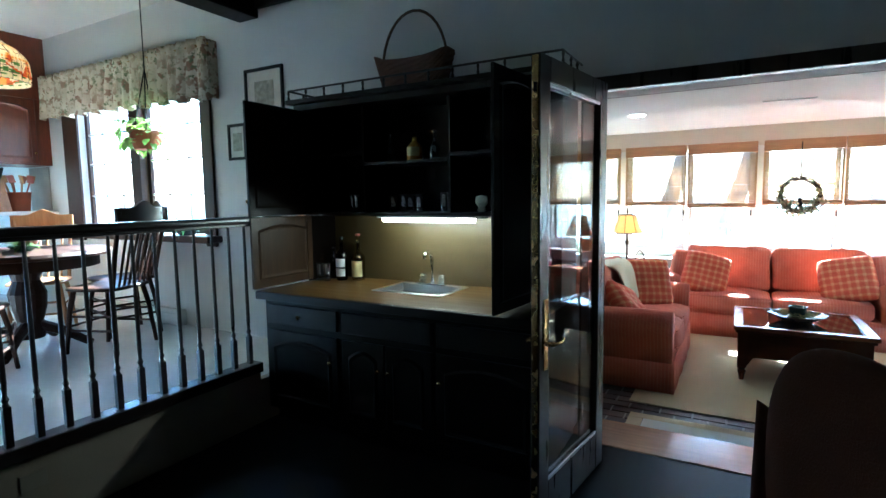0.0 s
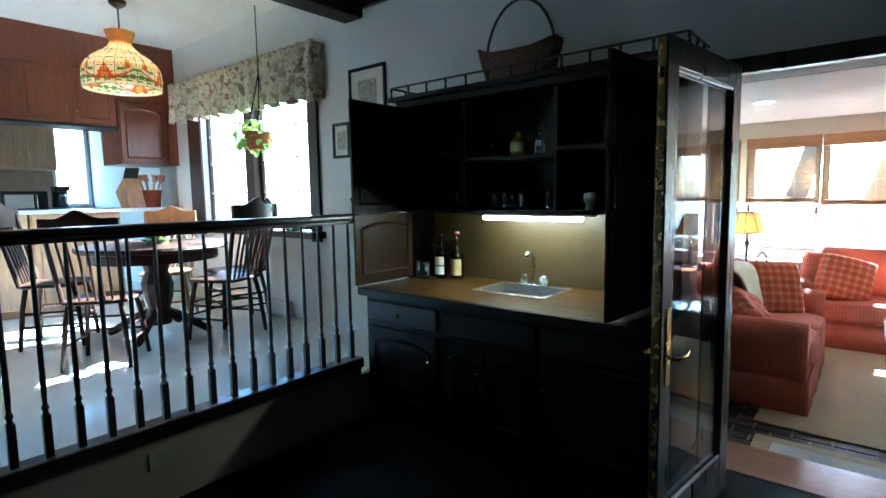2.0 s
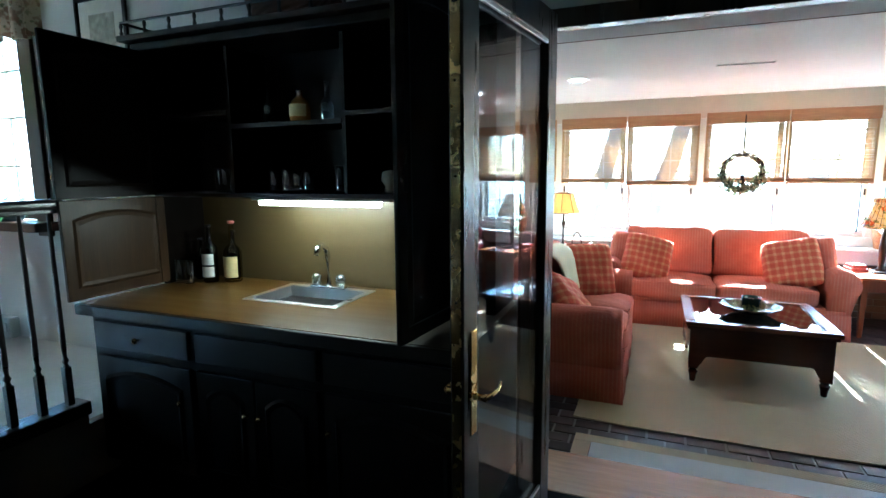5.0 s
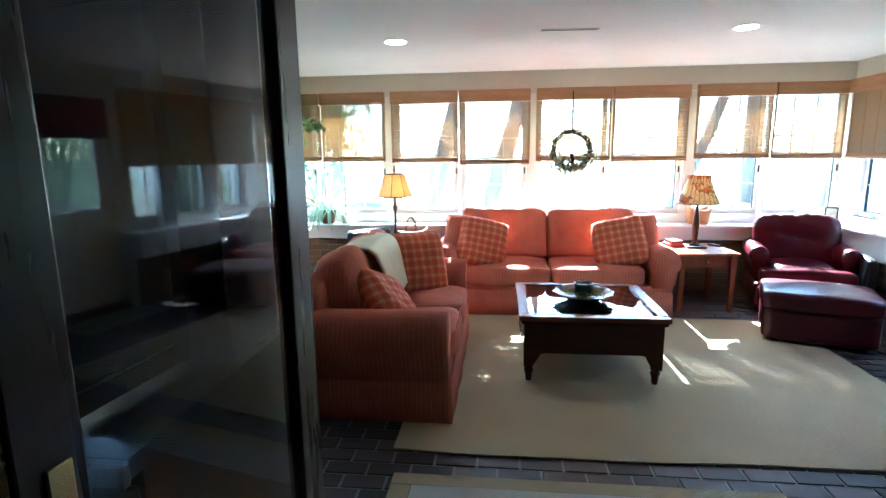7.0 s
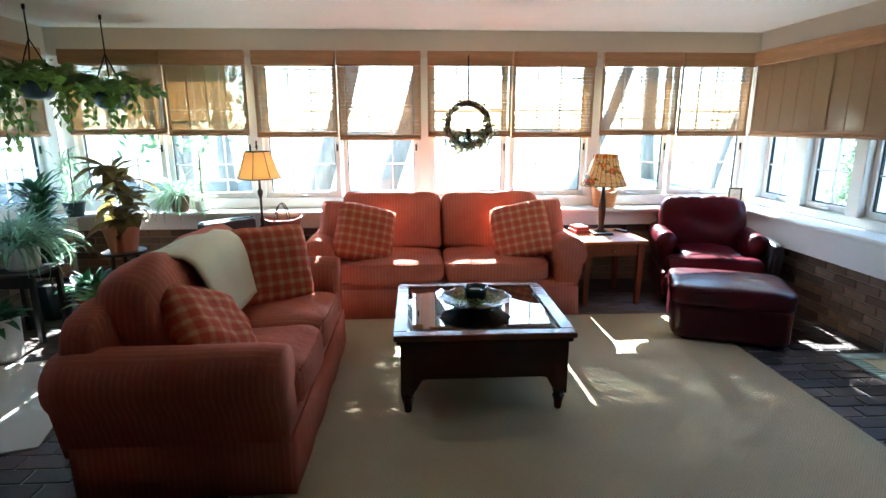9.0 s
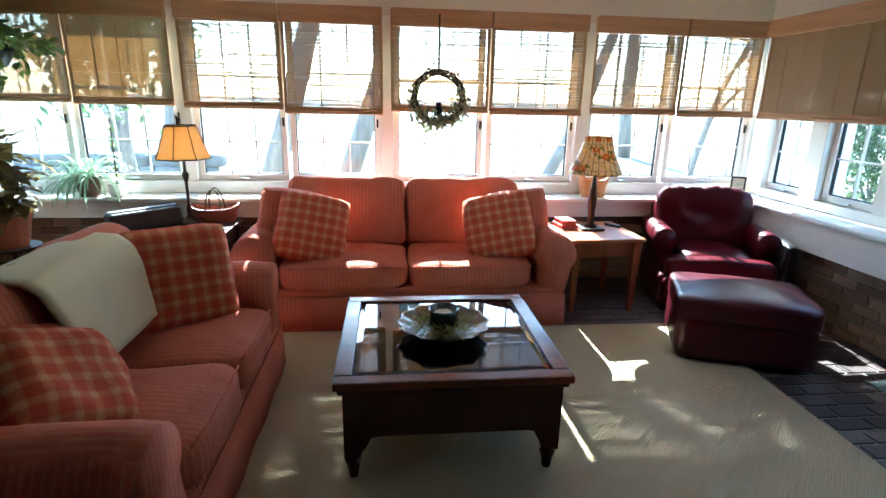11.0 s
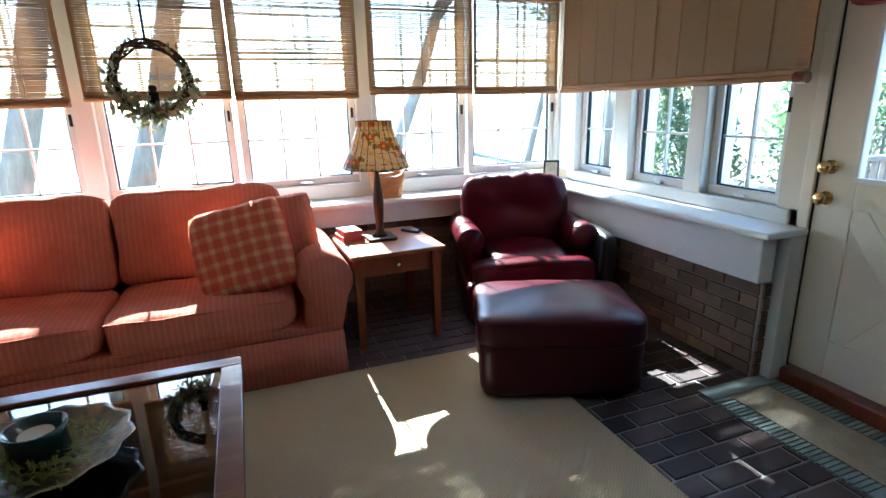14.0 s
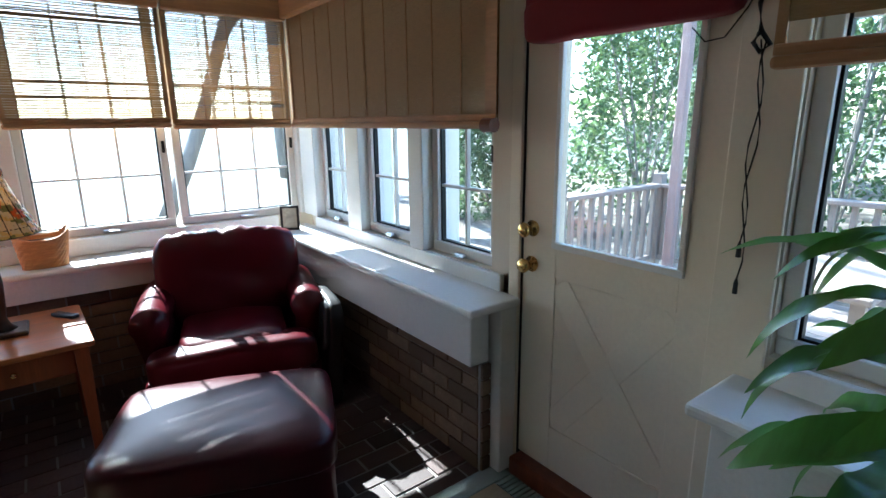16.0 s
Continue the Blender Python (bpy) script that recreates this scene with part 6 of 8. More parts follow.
def stained_shade(root, prof, seg, mats, lattice, z0=0.0):
    """A leaded glass shade: panes picked from mats by height and angle, with dark lead lines."""
    bms = [bmesh.new() for _ in mats]
    for j in range(len(prof) - 1):
        for i in range(seg):
            k = lattice(i, j)
            a0, a1 = 2 * math.pi * i / seg, 2 * math.pi * (i + 1) / seg
            (r0, h0), (r1, h1) = prof[j], prof[j + 1]
            vs = [bms[k].verts.new((r * math.cos(a), r * math.sin(a), z0 + h)) for r, h, a in ((r0, h0, a0), (r0, h0, a1), (r1, h1, a1), (r1, h1, a0))]
            bms[k].faces.new(vs)
    for b, mt in zip(bms, mats):
        p = part("glass_panel", b, mt, root, smooth=False)
        p["kind"] = "stuff"
        sol = p.modifiers.new("thickness", "SOLIDIFY")
        sol.thickness = 0.004
    bm = bmesh.new()
    for i in range(0, seg, 6 if seg > 50 else 2):
        a = 2 * math.pi * i / seg
        tubing(bm, [((r + 0.003) * math.cos(a), (r + 0.003) * math.sin(a), z0 + h) for r, h in prof], 0.0022, 5)
    for r, h in prof[::max(3, len(prof) // 5)]:
        tubing(bm, [((r + 0.002) * math.cos(2 * math.pi * i / 36), (r + 0.002) * math.sin(2 * math.pi * i / 36), z0 + h) for i in range(37)], 0.002, 5)
    part("leading", bm, M["bronze"], root, "dark lead lines")["kind"] = "stuff"


g_cream = translucent("cream_art_glass", (0.80, 0.74, 0.58), (0.95, 0.86, 0.64), 0.6, 0.25, 20.0, 0.15)
g_green = translucent("green_art_glass", (0.10, 0.20, 0.08), (0.20, 0.38, 0.12), 0.6, 0.25, 20.0, 0.3)
g_red = translucent("red_amber_art_glass", (0.50, 0.14, 0.04), (0.75, 0.20, 0.05), 0.6, 0.25, 20.0, 0.3)
g_amber = translucent("amber_art_glass", (0.60, 0.36, 0.10), (0.90, 0.52, 0.12), 0.6, 0.25, 20.0, 0.2)


pend = thing("pendant_lamp", "leaded-glass pendant lamp with green and amber motifs, lit", "lamp", at=(-4.90, 2.88, 2.61))
pend.scale = (1.2, 1.2, 1.4)
prof = [(0.276 + 0.006 * math.sin(math.pi * k / 13), -0.012 + 0.0095 * k) for k in range(14)] + [(0.272, 0.125), (0.262, 0.142), (0.248, 0.159), (0.230, 0.176), (0.209, 0.193), (0.184, 0.210), (0.155, 0.227), (0.124, 0.245), (0.095, 0.265), (0.08, 0.288)]


def lat_pend(i, j):
    """Four times round: a red fan between green leaves and amber tulips over a scalloped hem."""
    u = (i % 36) / 18.0 - 1.0 + 1 / 36.0
    v = j / 23.0
    if j < 3:
        return 1 if j == 2 and (i % 6) < 3 else 0
    fan = 0.30 * (1 - (v - 0.12) / 0.45) + 0.02
    if v < 0.55 and abs(u) < fan:
        return 3 if abs(u) < 0.4 * fan else 2
    if abs(u) < 0.85 and abs(v - (0.15 + 0.34 * u * u)) < 0.032:
        return 2
    for cu, cv, ru, rv in ((0.56, 0.20, 0.16, 0.07), (0.86, 0.22, 0.13, 0.06), (0.52, 0.42, 0.13, 0.05), (0.92, 0.42, 0.10, 0.05)):
        if ((abs(u) - cu) / ru) ** 2 + ((v - cv) / rv) ** 2 < 1:
            return 1
    q = ((abs(u) - 0.72) / 0.13) ** 2 + ((v - 0.52) / 0.10) ** 2
    if q < 1:
        return 2 if q < 0.35 else 3
    if j in (13, 18) and i % 2:
        return 3
    return 0


stained_shade(pend, prof, 144, [g_cream, g_green, g_red, g_amber], lat_pend)
part("crown", shaped(lathe, [(0.085, 0.285), (0.075, 0.30), (0.11, 0.375), (0.105, 0.375), (0.07, 0.30)], 0, 0, 0, 24, 8, 0.06), g_amber, pend, "flared amber crown")
part("chain", shaped(tubing, [(0, 0, 0.30), (0, 0, 0.56)], 0.006, 6), M["bronze"], pend)
part("canopy", shaped(lathe, [(0.02, 0.53), (0.06, 0.555), (0.065, 0.577)], 0, 0, 0, 16), M["bronze"], pend)
part("bulb", shaped(lathe, [(0.0, 0.08), (0.03, 0.10), (0.035, 0.14), (0.015, 0.19), (0.012, 0.22)], 0, 0, 0, 12), M["bulb_white"], pend, smooth=True)

# ---- garden door ----
gd = new("door_2")
tagged(gd, "cream painted garden door with a half window and crossbuck lower panel, closed", "door", kind="structure")
P = M["door_paint"]
DX0, DX1 = 4.405, 4.447
y0, y1 = 5.545, 6.285
part("stile", shaped(rbox, DX0, DX1, y0, y0 + 0.10, 0.03, 2.04, 0.003), P, gd)
part("stile", shaped(rbox, DX0, DX1, y1 - 0.165, y1, 0.03, 2.04, 0.003), P, gd)
part("top_rail", shaped(rbox, DX0, DX1, y0 + 0.10, y1 - 0.165, 1.90, 2.04, 0.003), P, gd)
part("lower_panel", shaped(box, DX0 + 0.006, DX1 - 0.004, y0 + 0.10, y1 - 0.165, 0.03, 0.93), P, gd)
part("lock_rail", shaped(rbox, DX0, DX1, y0 + 0.10, y1 - 0.165, 0.84, 0.965, 0.003), P, gd)
part("bottom_rail", shaped(rbox, DX0, DX1, y0 + 0.10, y1 - 0.165, 0.03, 0.22, 0.003), P, gd)
for a, b in (((y0 + 0.10, 0.22), (y1 - 0.165, 0.84)), ((y0 + 0.10, 0.84), (y1 - 0.165, 0.22))):
    ln = math.hypot(b[0] - a[0], b[1] - a[1])
    ang = math.degrees(math.atan2(b[1] - a[1], b[0] - a[0]))
    bm = shaped(rbox, 0.02, ln - 0.02, -0.05, 0.05, -0.004, 0.004, 0.0035)
    m = Matrix.Translation((DX0 + (0.0065 if a[1] < b[1] else 0.0075), a[0], a[1])) @ Matrix(((0, 0, -1, 0), (1, 0, 0, 0), (0, 1, 0, 0), (0, 0, 0, 1))) @ Matrix.Rotation(radians(ang), 4, "Z")
    bmesh.ops.transform(bm, matrix=m, verts=bm.verts)
    part("crossbuck_board", bm, P, gd)
part("glazing_frame", many(rbox, [(DX0 - 0.012, DX0 + 0.01, y0 + 0.085, y1 - 0.15, 0.955, 0.98, 0.004), (DX0 - 0.012, DX0 + 0.01, y0 + 0.085, y1 - 0.15, 1.885, 1.91, 0.004), (DX0 - 0.012, DX0 + 0.01, y0 + 0.085, y0 + 0.105, 0.98, 1.885, 0.004), (DX0 - 0.012, DX0 + 0.01, y1 - 0.17, y1 - 0.15, 0.98, 1.885, 0.004)]), M["trim"], gd)
part("pane", shaped(box, DX0 + 0.016, DX0 + 0.022, y0 + 0.10, y1 - 0.165, 0.965, 1.90), M["glass"], gd).visible_shadow = False
for z in (0.875, 1.015):
    bm = shaped(lathe, [(0.030, 0), (0.032, 0.006), (0.012, 0.012), (0.011, 0.03), (0.026, 0.042), (0.029, 0.055), (0.02, 0.066), (0, 0.068)], 0, 0, 0, 16)
    bmesh.ops.transform(bm, matrix=pose(DX0, 6.235, z, 0, -90, 0), verts=bm.verts)
    part("knob", bm, M["brass"], gd, "polished brass door knob", True)
single("door_casing_garden", many(rbox, [(4.385, 4.40, 6.289, 6.345, FZ, 2.12, 0.005), (4.385, 4.40, 5.385, 5.541, FZ, 2.12, 0.005), (4.385, 4.40, 5.541, 6.289, 2.045, 2.12, 0.005)]), M["door_paint"], "cream painted casing round the garden door", "trim", kind="structure")
single("trim_door_stop", many(rbox, [(4.40, 4.46, 6.288, 6.30, FZ, 2.05, 0.002)]), M["iron"], "dark weather strip in the door gap", "trim", kind="structure")
single("threshold_garden", many(rbox, [(4.345, 4.55, 5.545, 6.285, FZ, 0.022, 0.01)]), M["cherry"], "reddish wooden door sill", "threshold", kind="structure")
rs = thing("roman_shade", "dark red folded roman shade on the garden door", "blind")
for k, (zz, q) in enumerate(((1.66, 4.298), (1.72, 4.306), (1.78, 4.314))):
    bm = bmesh.new()
    soft_box(bm, (q + 4.384) / 2, (y0 + y1 - 0.08) / 2, zz + 0.07, 4.384 - q, y1 - y0 - 0.04, 0.135, 7, 0.0, 8, None, 0.006, 3.0 * k)
    part("fold", bm, M["red_cloth"], rs, smooth=True)
part("heading", shaped(rbox, 4.322, 4.384, y0 - 0.02, y1 - 0.06, 1.88, 2.04, 0.012, 3), M["red_cloth"], rs)

# hook, cord
hk = thing("wall_hook", "black iron scroll hook with a hanging blind cord", "hook", at=(4.384, 5.47, 1.70))
pts = [(-0.0, 0, 0.06), (-0.02, 0.01, 0.03), (-0.03, 0.02, -0.02), (-0.02, 0.015, -0.08), (-0.02, -0.01, -0.115), (-0.02, 0.012, -0.13), (-0.02, 0.03, -0.105), (-0.02, 0.018, -0.085)]
part("scroll", shaped(tubing, pts, 0.006, 8), M["iron"], hk, smooth=True)
part("bracket", shaped(rbox, -0.012, 0.0, -0.03, 0.03, 0.02, 0.09, 0.004), M["iron"], hk)
for k in range(2):
    pts = [(-0.018, 0.004 * k + 0.01 * math.sin(z * 21 + k * 2), -0.10 - z) for z in [0.05 * i for i in range(13 - k * 2)]]
    cd = part("cord", shaped(tubing, pts, 0.0022, 5), M["iron"], hk)
    part("tassel", shaped(lathe, [(0.003, 0), (0.006, -0.01), (0.007, -0.04), (0, -0.042)], pts[-1][0], pts[-1][1], pts[-1][2], 8), M["black"], cd)
part("loop_cord", shaped(tubing, [(-0.018, 0.0, 0.08), (-0.02, 0.05, -0.02), (-0.02, 0.10, -0.085), (-0.02, 0.15, -0.09), (-0.015, 0.19, -0.05)], 0.0022, 5), M["iron"], hk)

# ---- cushions and throw ----
def pillow(at, rx, ry, rz, size, mat, label, thick=0.16, seed=0.0):
    bm = bmesh.new()
    throw_pillow(bm, size, size, thick, Matrix.Identity(4), seed)
    ob = single("pillow", bm, mat, label, "pillow", "pillows on the sofas", smooth=True)
    ob.matrix_world = pose(*at, rx, ry, rz)
    return ob


solid = M["fabric"]
pillow((0.42, 7.66, 0.625), -18, 10, 14, 0.46, solid, "salmon striped pillow in the sofa corner", 0.15, 1)
pillow((0.59, 7.47, 0.615), -24, 13, 8, 0.49, M["plaid"], "red and gold plaid pillow leaning in the sofa corner", 0.16, 2)
pillow((2.08, 7.66, 0.625), -18, -10, -16, 0.46, solid, "salmon striped pillow in the sofa corner", 0.15, 3)
pillow((1.90, 7.47, 0.62), -24, -13, -10, 0.49, M["plaid"], "red and gold plaid pillow leaning, edge lit by sun", 0.16, 4)
pillow((0.10, 6.41, 0.625), -20, 2, 34, 0.51, M["plaid"], "large orange plaid pillow against the loveseat arm", 0.17, 5)
pillow((0.04, 5.52, 0.575), -52, 24, 62, 0.46, M["plaid"], "plaid pillow slumped on the loveseat seat", 0.18, 6)

bm = bmesh.new()
n, mm = 40, 16
drape = [Vector(p) for p in ((-0.46, 0.48), (-0.462, 0.74), (-0.42, 0.80), (-0.345, 0.815), (-0.31, 0.865), (-0.22, 0.885), (-0.10, 0.875), (-0.045, 0.83), (0.0, 0.70), (0.045, 0.50))]
lens = [0.0]
for a, b in zip(drape, drape[1:]):
    lens.append(lens[-1] + (b - a).length)
rows = []
for i in range(n + 1):
    s = lens[-1] * i / n
    k = max(q for q in range(len(drape) - 1) if lens[q] <= s + 1e-9)
    f = (s - lens[k]) / (lens[k + 1] - lens[k])
    c = drape[k].lerp(drape[k + 1], min(1, f))
    row = []
    for j in range(mm + 1):
        u = j / mm
        skew = 0.10 * i / n
        p = Vector((c.x + 0.008, 5.56 + 0.66 * u + skew, c.y + 0.010))
        p += 0.009 * noise.noise_vector(Vector((i * 0.12, u * 3, 1.7)))
        row.append(bm.verts.new(p))
    rows.append(row)
for a, b in zip(rows, rows[1:]):
    for j in range(mm):
        bm.faces.new((a[j], a[j + 1], b[j + 1], b[j]))
th = single("throw_blanket", bm, M["throw"], "cream folded throw draped over the loveseat back", "blanket", smooth=True)
sol = th.modifiers.new("thickness", "SOLIDIFY")
sol.thickness = 0.016

# ---- table bowl ----
TZ = FZ + 0.48
bw = thing("fruit_plate", "scalloped painted plate with moss round a dark green candle pot", "plate", at=(1.37, 6.15, TZ))
plate_mat = surface("painted_blue_grey_china", (0.11, 0.17, 0.15), 0.2, vary=0.5, grain=24, stain=13, relief=0.02, second=(0.60, 0.34, 0.13))
part("plate", shaped(lathe, [(0.09, 0.0), (0.12, 0.008), (0.205, 0.055), (0.215, 0.06), (0.20, 0.05), (0.12, 0.018), (0, 0.014)], 0, 0, 0, 48, 12, 0.04), plate_mat, bw, smooth=True)
bm = bmesh.new()
for i in range(420):
    a, r = random.random() * 6.283, 0.045 + 0.10 * random.random() ** 0.7
    leaf_blade(bm, pose(r * math.cos(a), r * math.sin(a), 0.03 + 0.03 * random.random(), 0, random.uniform(-70, -10), random.random() * 360), random.uniform(0.02, 0.05), 0.008, 0.9, 0.2, 2)
moss = translucent("yellow_green_moss", (0.24, 0.24, 0.06), (0.34, 0.32, 0.09), 0.2, 0.9, 60, 0.4)
part("moss", bm, moss, bw)["kind"] = "stuff"
part("candle_pot", shaped(lathe, [(0.05, 0.015), (0.07, 0.04), (0.066, 0.10), (0.074, 0.125), (0.066, 0.125), (0.058, 0.10), (0.0, 0.09)], 0, 0, 0, 24), surface("dark_green_glaze", (0.02, 0.05, 0.045), 0.15, vary=0.3, grain=30, stain=20, relief=0.02), bw, "dark green glazed pot", True)
part("candle", shaped(lathe, [(0.04, 0.09), (0.04, 0.105), (0.0, 0.105)], 0, 0, 0, 16), M["paper"], bw)

# ---- lamps ----
lt = FZ + 0.605
l1 = thing("table_lamp", "lit table lamp with a bronze stem and paneled cream shade", "lamp", at=(-0.365, 7.89, lt))
l1.scale = (1.0, 1.0, 1.055)
part("base", shaped(lathe, [(0.075, 0.0), (0.078, 0.015), (0.05, 0.03), (0.03, 0.05), (0.016, 0.08), (0.020, 0.11), (0.011, 0.15), (0.010, 0.30), (0.020, 0.33), (0.026, 0.36), (0.012, 0.38), (0.010, 0.455)], 0, 0, 0, 20), M["bronze"], l1, smooth=True)
sh = bmesh.new()
seg = 8
prof = [(0.194, 0.470), (0.168, 0.525), (0.136, 0.61), (0.110, 0.690)]
lathe(sh, prof, 0, 0, 0, seg)
for f in [f for f in sh.faces if len(f.verts) > 4]:
    sh.faces.remove(f)
shade = part("shade", sh, M["shade_cloth"], l1, "cream paneled shade glowing amber")
sol = shade.modifiers.new("thickness", "SOLIDIFY")
sol.thickness = 0.002
bm = bmesh.new()
for i in range(seg):
    a = 2 * math.pi * i / seg
    tubing(bm, [((r + 0.002) * math.cos(a), (r + 0.002) * math.sin(a), z) for r, z in prof], 0.003, 5)
for r, z in (prof[0], prof[-1]):
    tubing(bm, [(r * math.cos(2 * math.pi * i / seg), r * math.sin(2 * math.pi * i / seg), z) for i in range(seg + 1)], 0.004, 5)
part("trim", bm, M["bronze"], shade, "dark braid on the shade seams")
part("finial", shaped(lathe, [(0.004, 0.70), (0.012, 0.73), (0.006, 0.75), (0.010, 0.765), (0, 0.785)], 0, 0, 0, 10), M["bronze"], l1)
part("bulb", shaped(lathe, [(0.012, 0.46), (0.032, 0.52), (0.03, 0.56), (0, 0.585)], 0, 0, 0, 12), M["bulb"], l1, smooth=True)

l2 = thing("table_lamp", "bronze table lamp with a flowered leaded-glass shade", "lamp", at=(2.705, 7.775, FZ + 0.585))
l2.scale = (1.05, 1.05, 1.06)
part("base", shaped(rbox, -0.085, 0.085, -0.085, 0.085, 0.0, 0.02, 0.008), M["bronze"], l2)
part("stem", shaped(lathe, [(0.05, 0.02), (0.03, 0.04), (0.020, 0.07), (0.026, 0.12), (0.032, 0.22), (0.022, 0.32), (0.014, 0.37), (0.010, 0.47)], 0, 0, 0, 16), M["bronze"], l2, smooth=True)
rim2 = [(0.190, 0.418), (0.182, 0.432), (0.162, 0.475), (0.143, 0.515), (0.126, 0.557), (0.110, 0.605), (0.098, 0.640), (0.096, 0.675)]
prof2 = []
for (r0, h0), (r1, h1) in zip(rim2, rim2[1:]):
    prof2 += [(r0 + (r1 - r0) * k / 5, h0 + (h1 - h0) * k / 5) for k in range(5)]
prof2.append(rim2[-1])


def lat2(i, j):
    """Roses with leaves scattered over cream panes, a leafy hem and an amber collar."""
    u, v = i / 144.0, j / 35.0
    if v > 0.86:
        return 2 if (i % 18 - 9) ** 2 / 20 + (j - 32.5) ** 2 / 3 < 1 else 3
    if v < 0.09:
        return 1 if math.sin(i * 0.9) > 0.1 + 6 * v else 3
    for k in range(13):
        cu, cv = (k * 0.382) % 1.0, 0.22 + 0.15 * ((k * 5) % 4)
        du = abs(u - cu)
        du = min(du, 1 - du) * 8.5
        dv = (v - cv) * 4.6
        q, ang = math.hypot(du, dv), math.atan2(dv, du)
        if q < 0.30 + 0.04 * math.sin(5 * ang):
            return 2 if q > 0.10 else 3
        if q < 0.62 and math.sin(ang * 3 + k) > 0.35:
            return 1
    return 3 if math.sin(i * 0.35 + j * 0.8) > 0.75 else 0


leaf_glass = translucent("olive_art_glass", (0.20, 0.20, 0.08), (0.34, 0.34, 0.12), 0.55, 0.25, 20.0, 0.3)
pale_cream = translucent("pale_cream_art_glass", (0.78, 0.66, 0.44), (0.90, 0.76, 0.48), 0.5, 0.25, 20.0, 0.12)
pale_amber = translucent("yellow_art_glass", (0.74, 0.55, 0.22), (0.90, 0.66, 0.25), 0.5, 0.25, 20.0, 0.2)
stained_shade(l2, prof2, 144, [pale_cream, leaf_glass, g_red, pale_amber], lat2)
# glow added inside; the shade is taken as sunlit from behind, not lit
part("bulb", shaped(lathe, [(0.012, 0.47), (0.03, 0.52), (0.028, 0.55), (0, 0.575)], 0, 0, 0, 12), M["bulb"], l2, smooth=True)

handled_basket((2.89, 8.26, 0.70), 0, 0.25, 0.19, 0.15, 0.02, M["wicker_light"], "honey woven lidded basket on the window sill")
handled_basket((-0.22, 8.02, lt), 6, 0.36, 0.19, 0.10, 0.17, M["wicker_red"], "red-brown woven basket with twin arched handles", "basket", 0.16, (-0.085, 0.085))
bk = thing("book_stack", "small brick-red box and book on the end table", "books", at=(2.53, 7.86, FZ + 0.585), rz=8)
part("book", shaped(rbox, -0.07, 0.07, -0.09, 0.09, 0, 0.03, 0.003), M["book"], bk)
part("book", shaped(rbox, -0.06, 0.06, -0.08, 0.08, 0.031, 0.062, 0.003), M["book"], bk)
single("remote_control", shaped(rbox, -0.02, 0.02, -0.07, 0.07, 0, 0.018, 0.006), M["black"], "black remote control on the end table", "remote", at=(2.93, 7.86, FZ + 0.585), rz=35)
case = thing("document_case", "long dark leatherette case on the end table", "case", at=(-0.62, 7.73, lt), rz=-44)
part("body", shaped(rbox, -0.06, 0.06, -0.24, 0.24, 0, 0.15, 0.02, 3), M["black"], case)
part("lid_strip", shaped(rbox, -0.03, 0.03, -0.23, 0.23, 0.151, 0.16, 0.004), M["iron"], case)
pf = thing("photo_frame", "small dark photo frame on the sill corner", "picture frame", at=(4.20, 8.20, 0.727), rz=-30)
part("frame", many(rbox, [(-0.06, 0.06, -0.008, 0.008, 0, 0.015, 0.003), (-0.06, 0.06, -0.008, 0.008, 0.145, 0.16, 0.003), (-0.06, -0.045, -0.008, 0.008, 0.015, 0.145, 0.003), (0.045, 0.06, -0.008, 0.008, 0.015, 0.145, 0.003)]), M["iron"], pf)
part("print", shaped(box, -0.046, 0.046, -0.003, 0.006, 0.014, 0.146), M["art"], pf)

# ---- wreath ----
wr = thing("wreath", "twig wreath with dried grey-green leaves hanging before the window", "wreath", at=(1.52, 8.20, 1.50))
bm = bmesh.new()
for k in range(16):
    ph = random.random() * 6.28
    pts = []
    for i in range(37):
        a = 2 * math.pi * i / 36
        r = 0.195 + 0.022 * math.sin(3 * a + ph) + random.uniform(-0.004, 0.004)
        pts.append((r * math.cos(a), 0.022 * math.cos(4 * a + ph), r * math.sin(a)))
    tubing(bm, pts, 0.0045, 5)
part("twig_ring", bm, M["twig"], wr)["kind"] = "stuff"
bm = bmesh.new()
for i in range(520):
    a = random.gauss(-math.pi / 2, 1.0)
    dens = 0.036 if math.sin(a) < -0.3 else 0.020
    r = 0.20 + random.gauss(0, dens)
    m = pose(r * math.cos(a), random.gauss(-0.01, 0.03), r * math.sin(a), random.random() * 360, random.random() * 360, random.random() * 360)
    leaf_blade(bm, m, random.uniform(0.03, 0.06), random.uniform(0.018, 0.034), 0.6, 0.2, 3)
part("leaves", bm, M["dried"], wr)["kind"] = "stuff"
bird = bmesh.new()
soft_box(bird, 0, -0.01, -0.10, 0.06, 0.04, 0.085, 3, 0, 5)
soft_box(bird, 0.0, -0.01, -0.045, 0.045, 0.04, 0.04, 2.5, 0, 4)
part("ornament", bird, M["iron"], wr, "small dark ornament in the ring", True)
part("ribbon", shaped(box, -0.006, 0.006, -0.002, 0.002, 0.19, 0.62), M["iron"], wr, "dark hanging ribbon")

# ---- recessed lamps and vent ----
for x, y in ((-0.08, 6.70), (2.54, 6.62)):
    rl = thing("recessed_lamp", "round recessed ceiling lamp with a white ring", "lamp", "recessed ceiling lamps", (x, y, CEIL))
    part("ring", shaped(lathe, [(0.085, 0.0), (0.10, -0.004), (0.10, -0.008), (0.082, -0.006)], 0, 0, 0, 28), M["trim"], rl)
    part("lens", shaped(lathe, [(0.0, -0.0095), (0.078, -0.009), (0.078, -0.0065)], 0, 0, 0, 28), M["can"], rl)
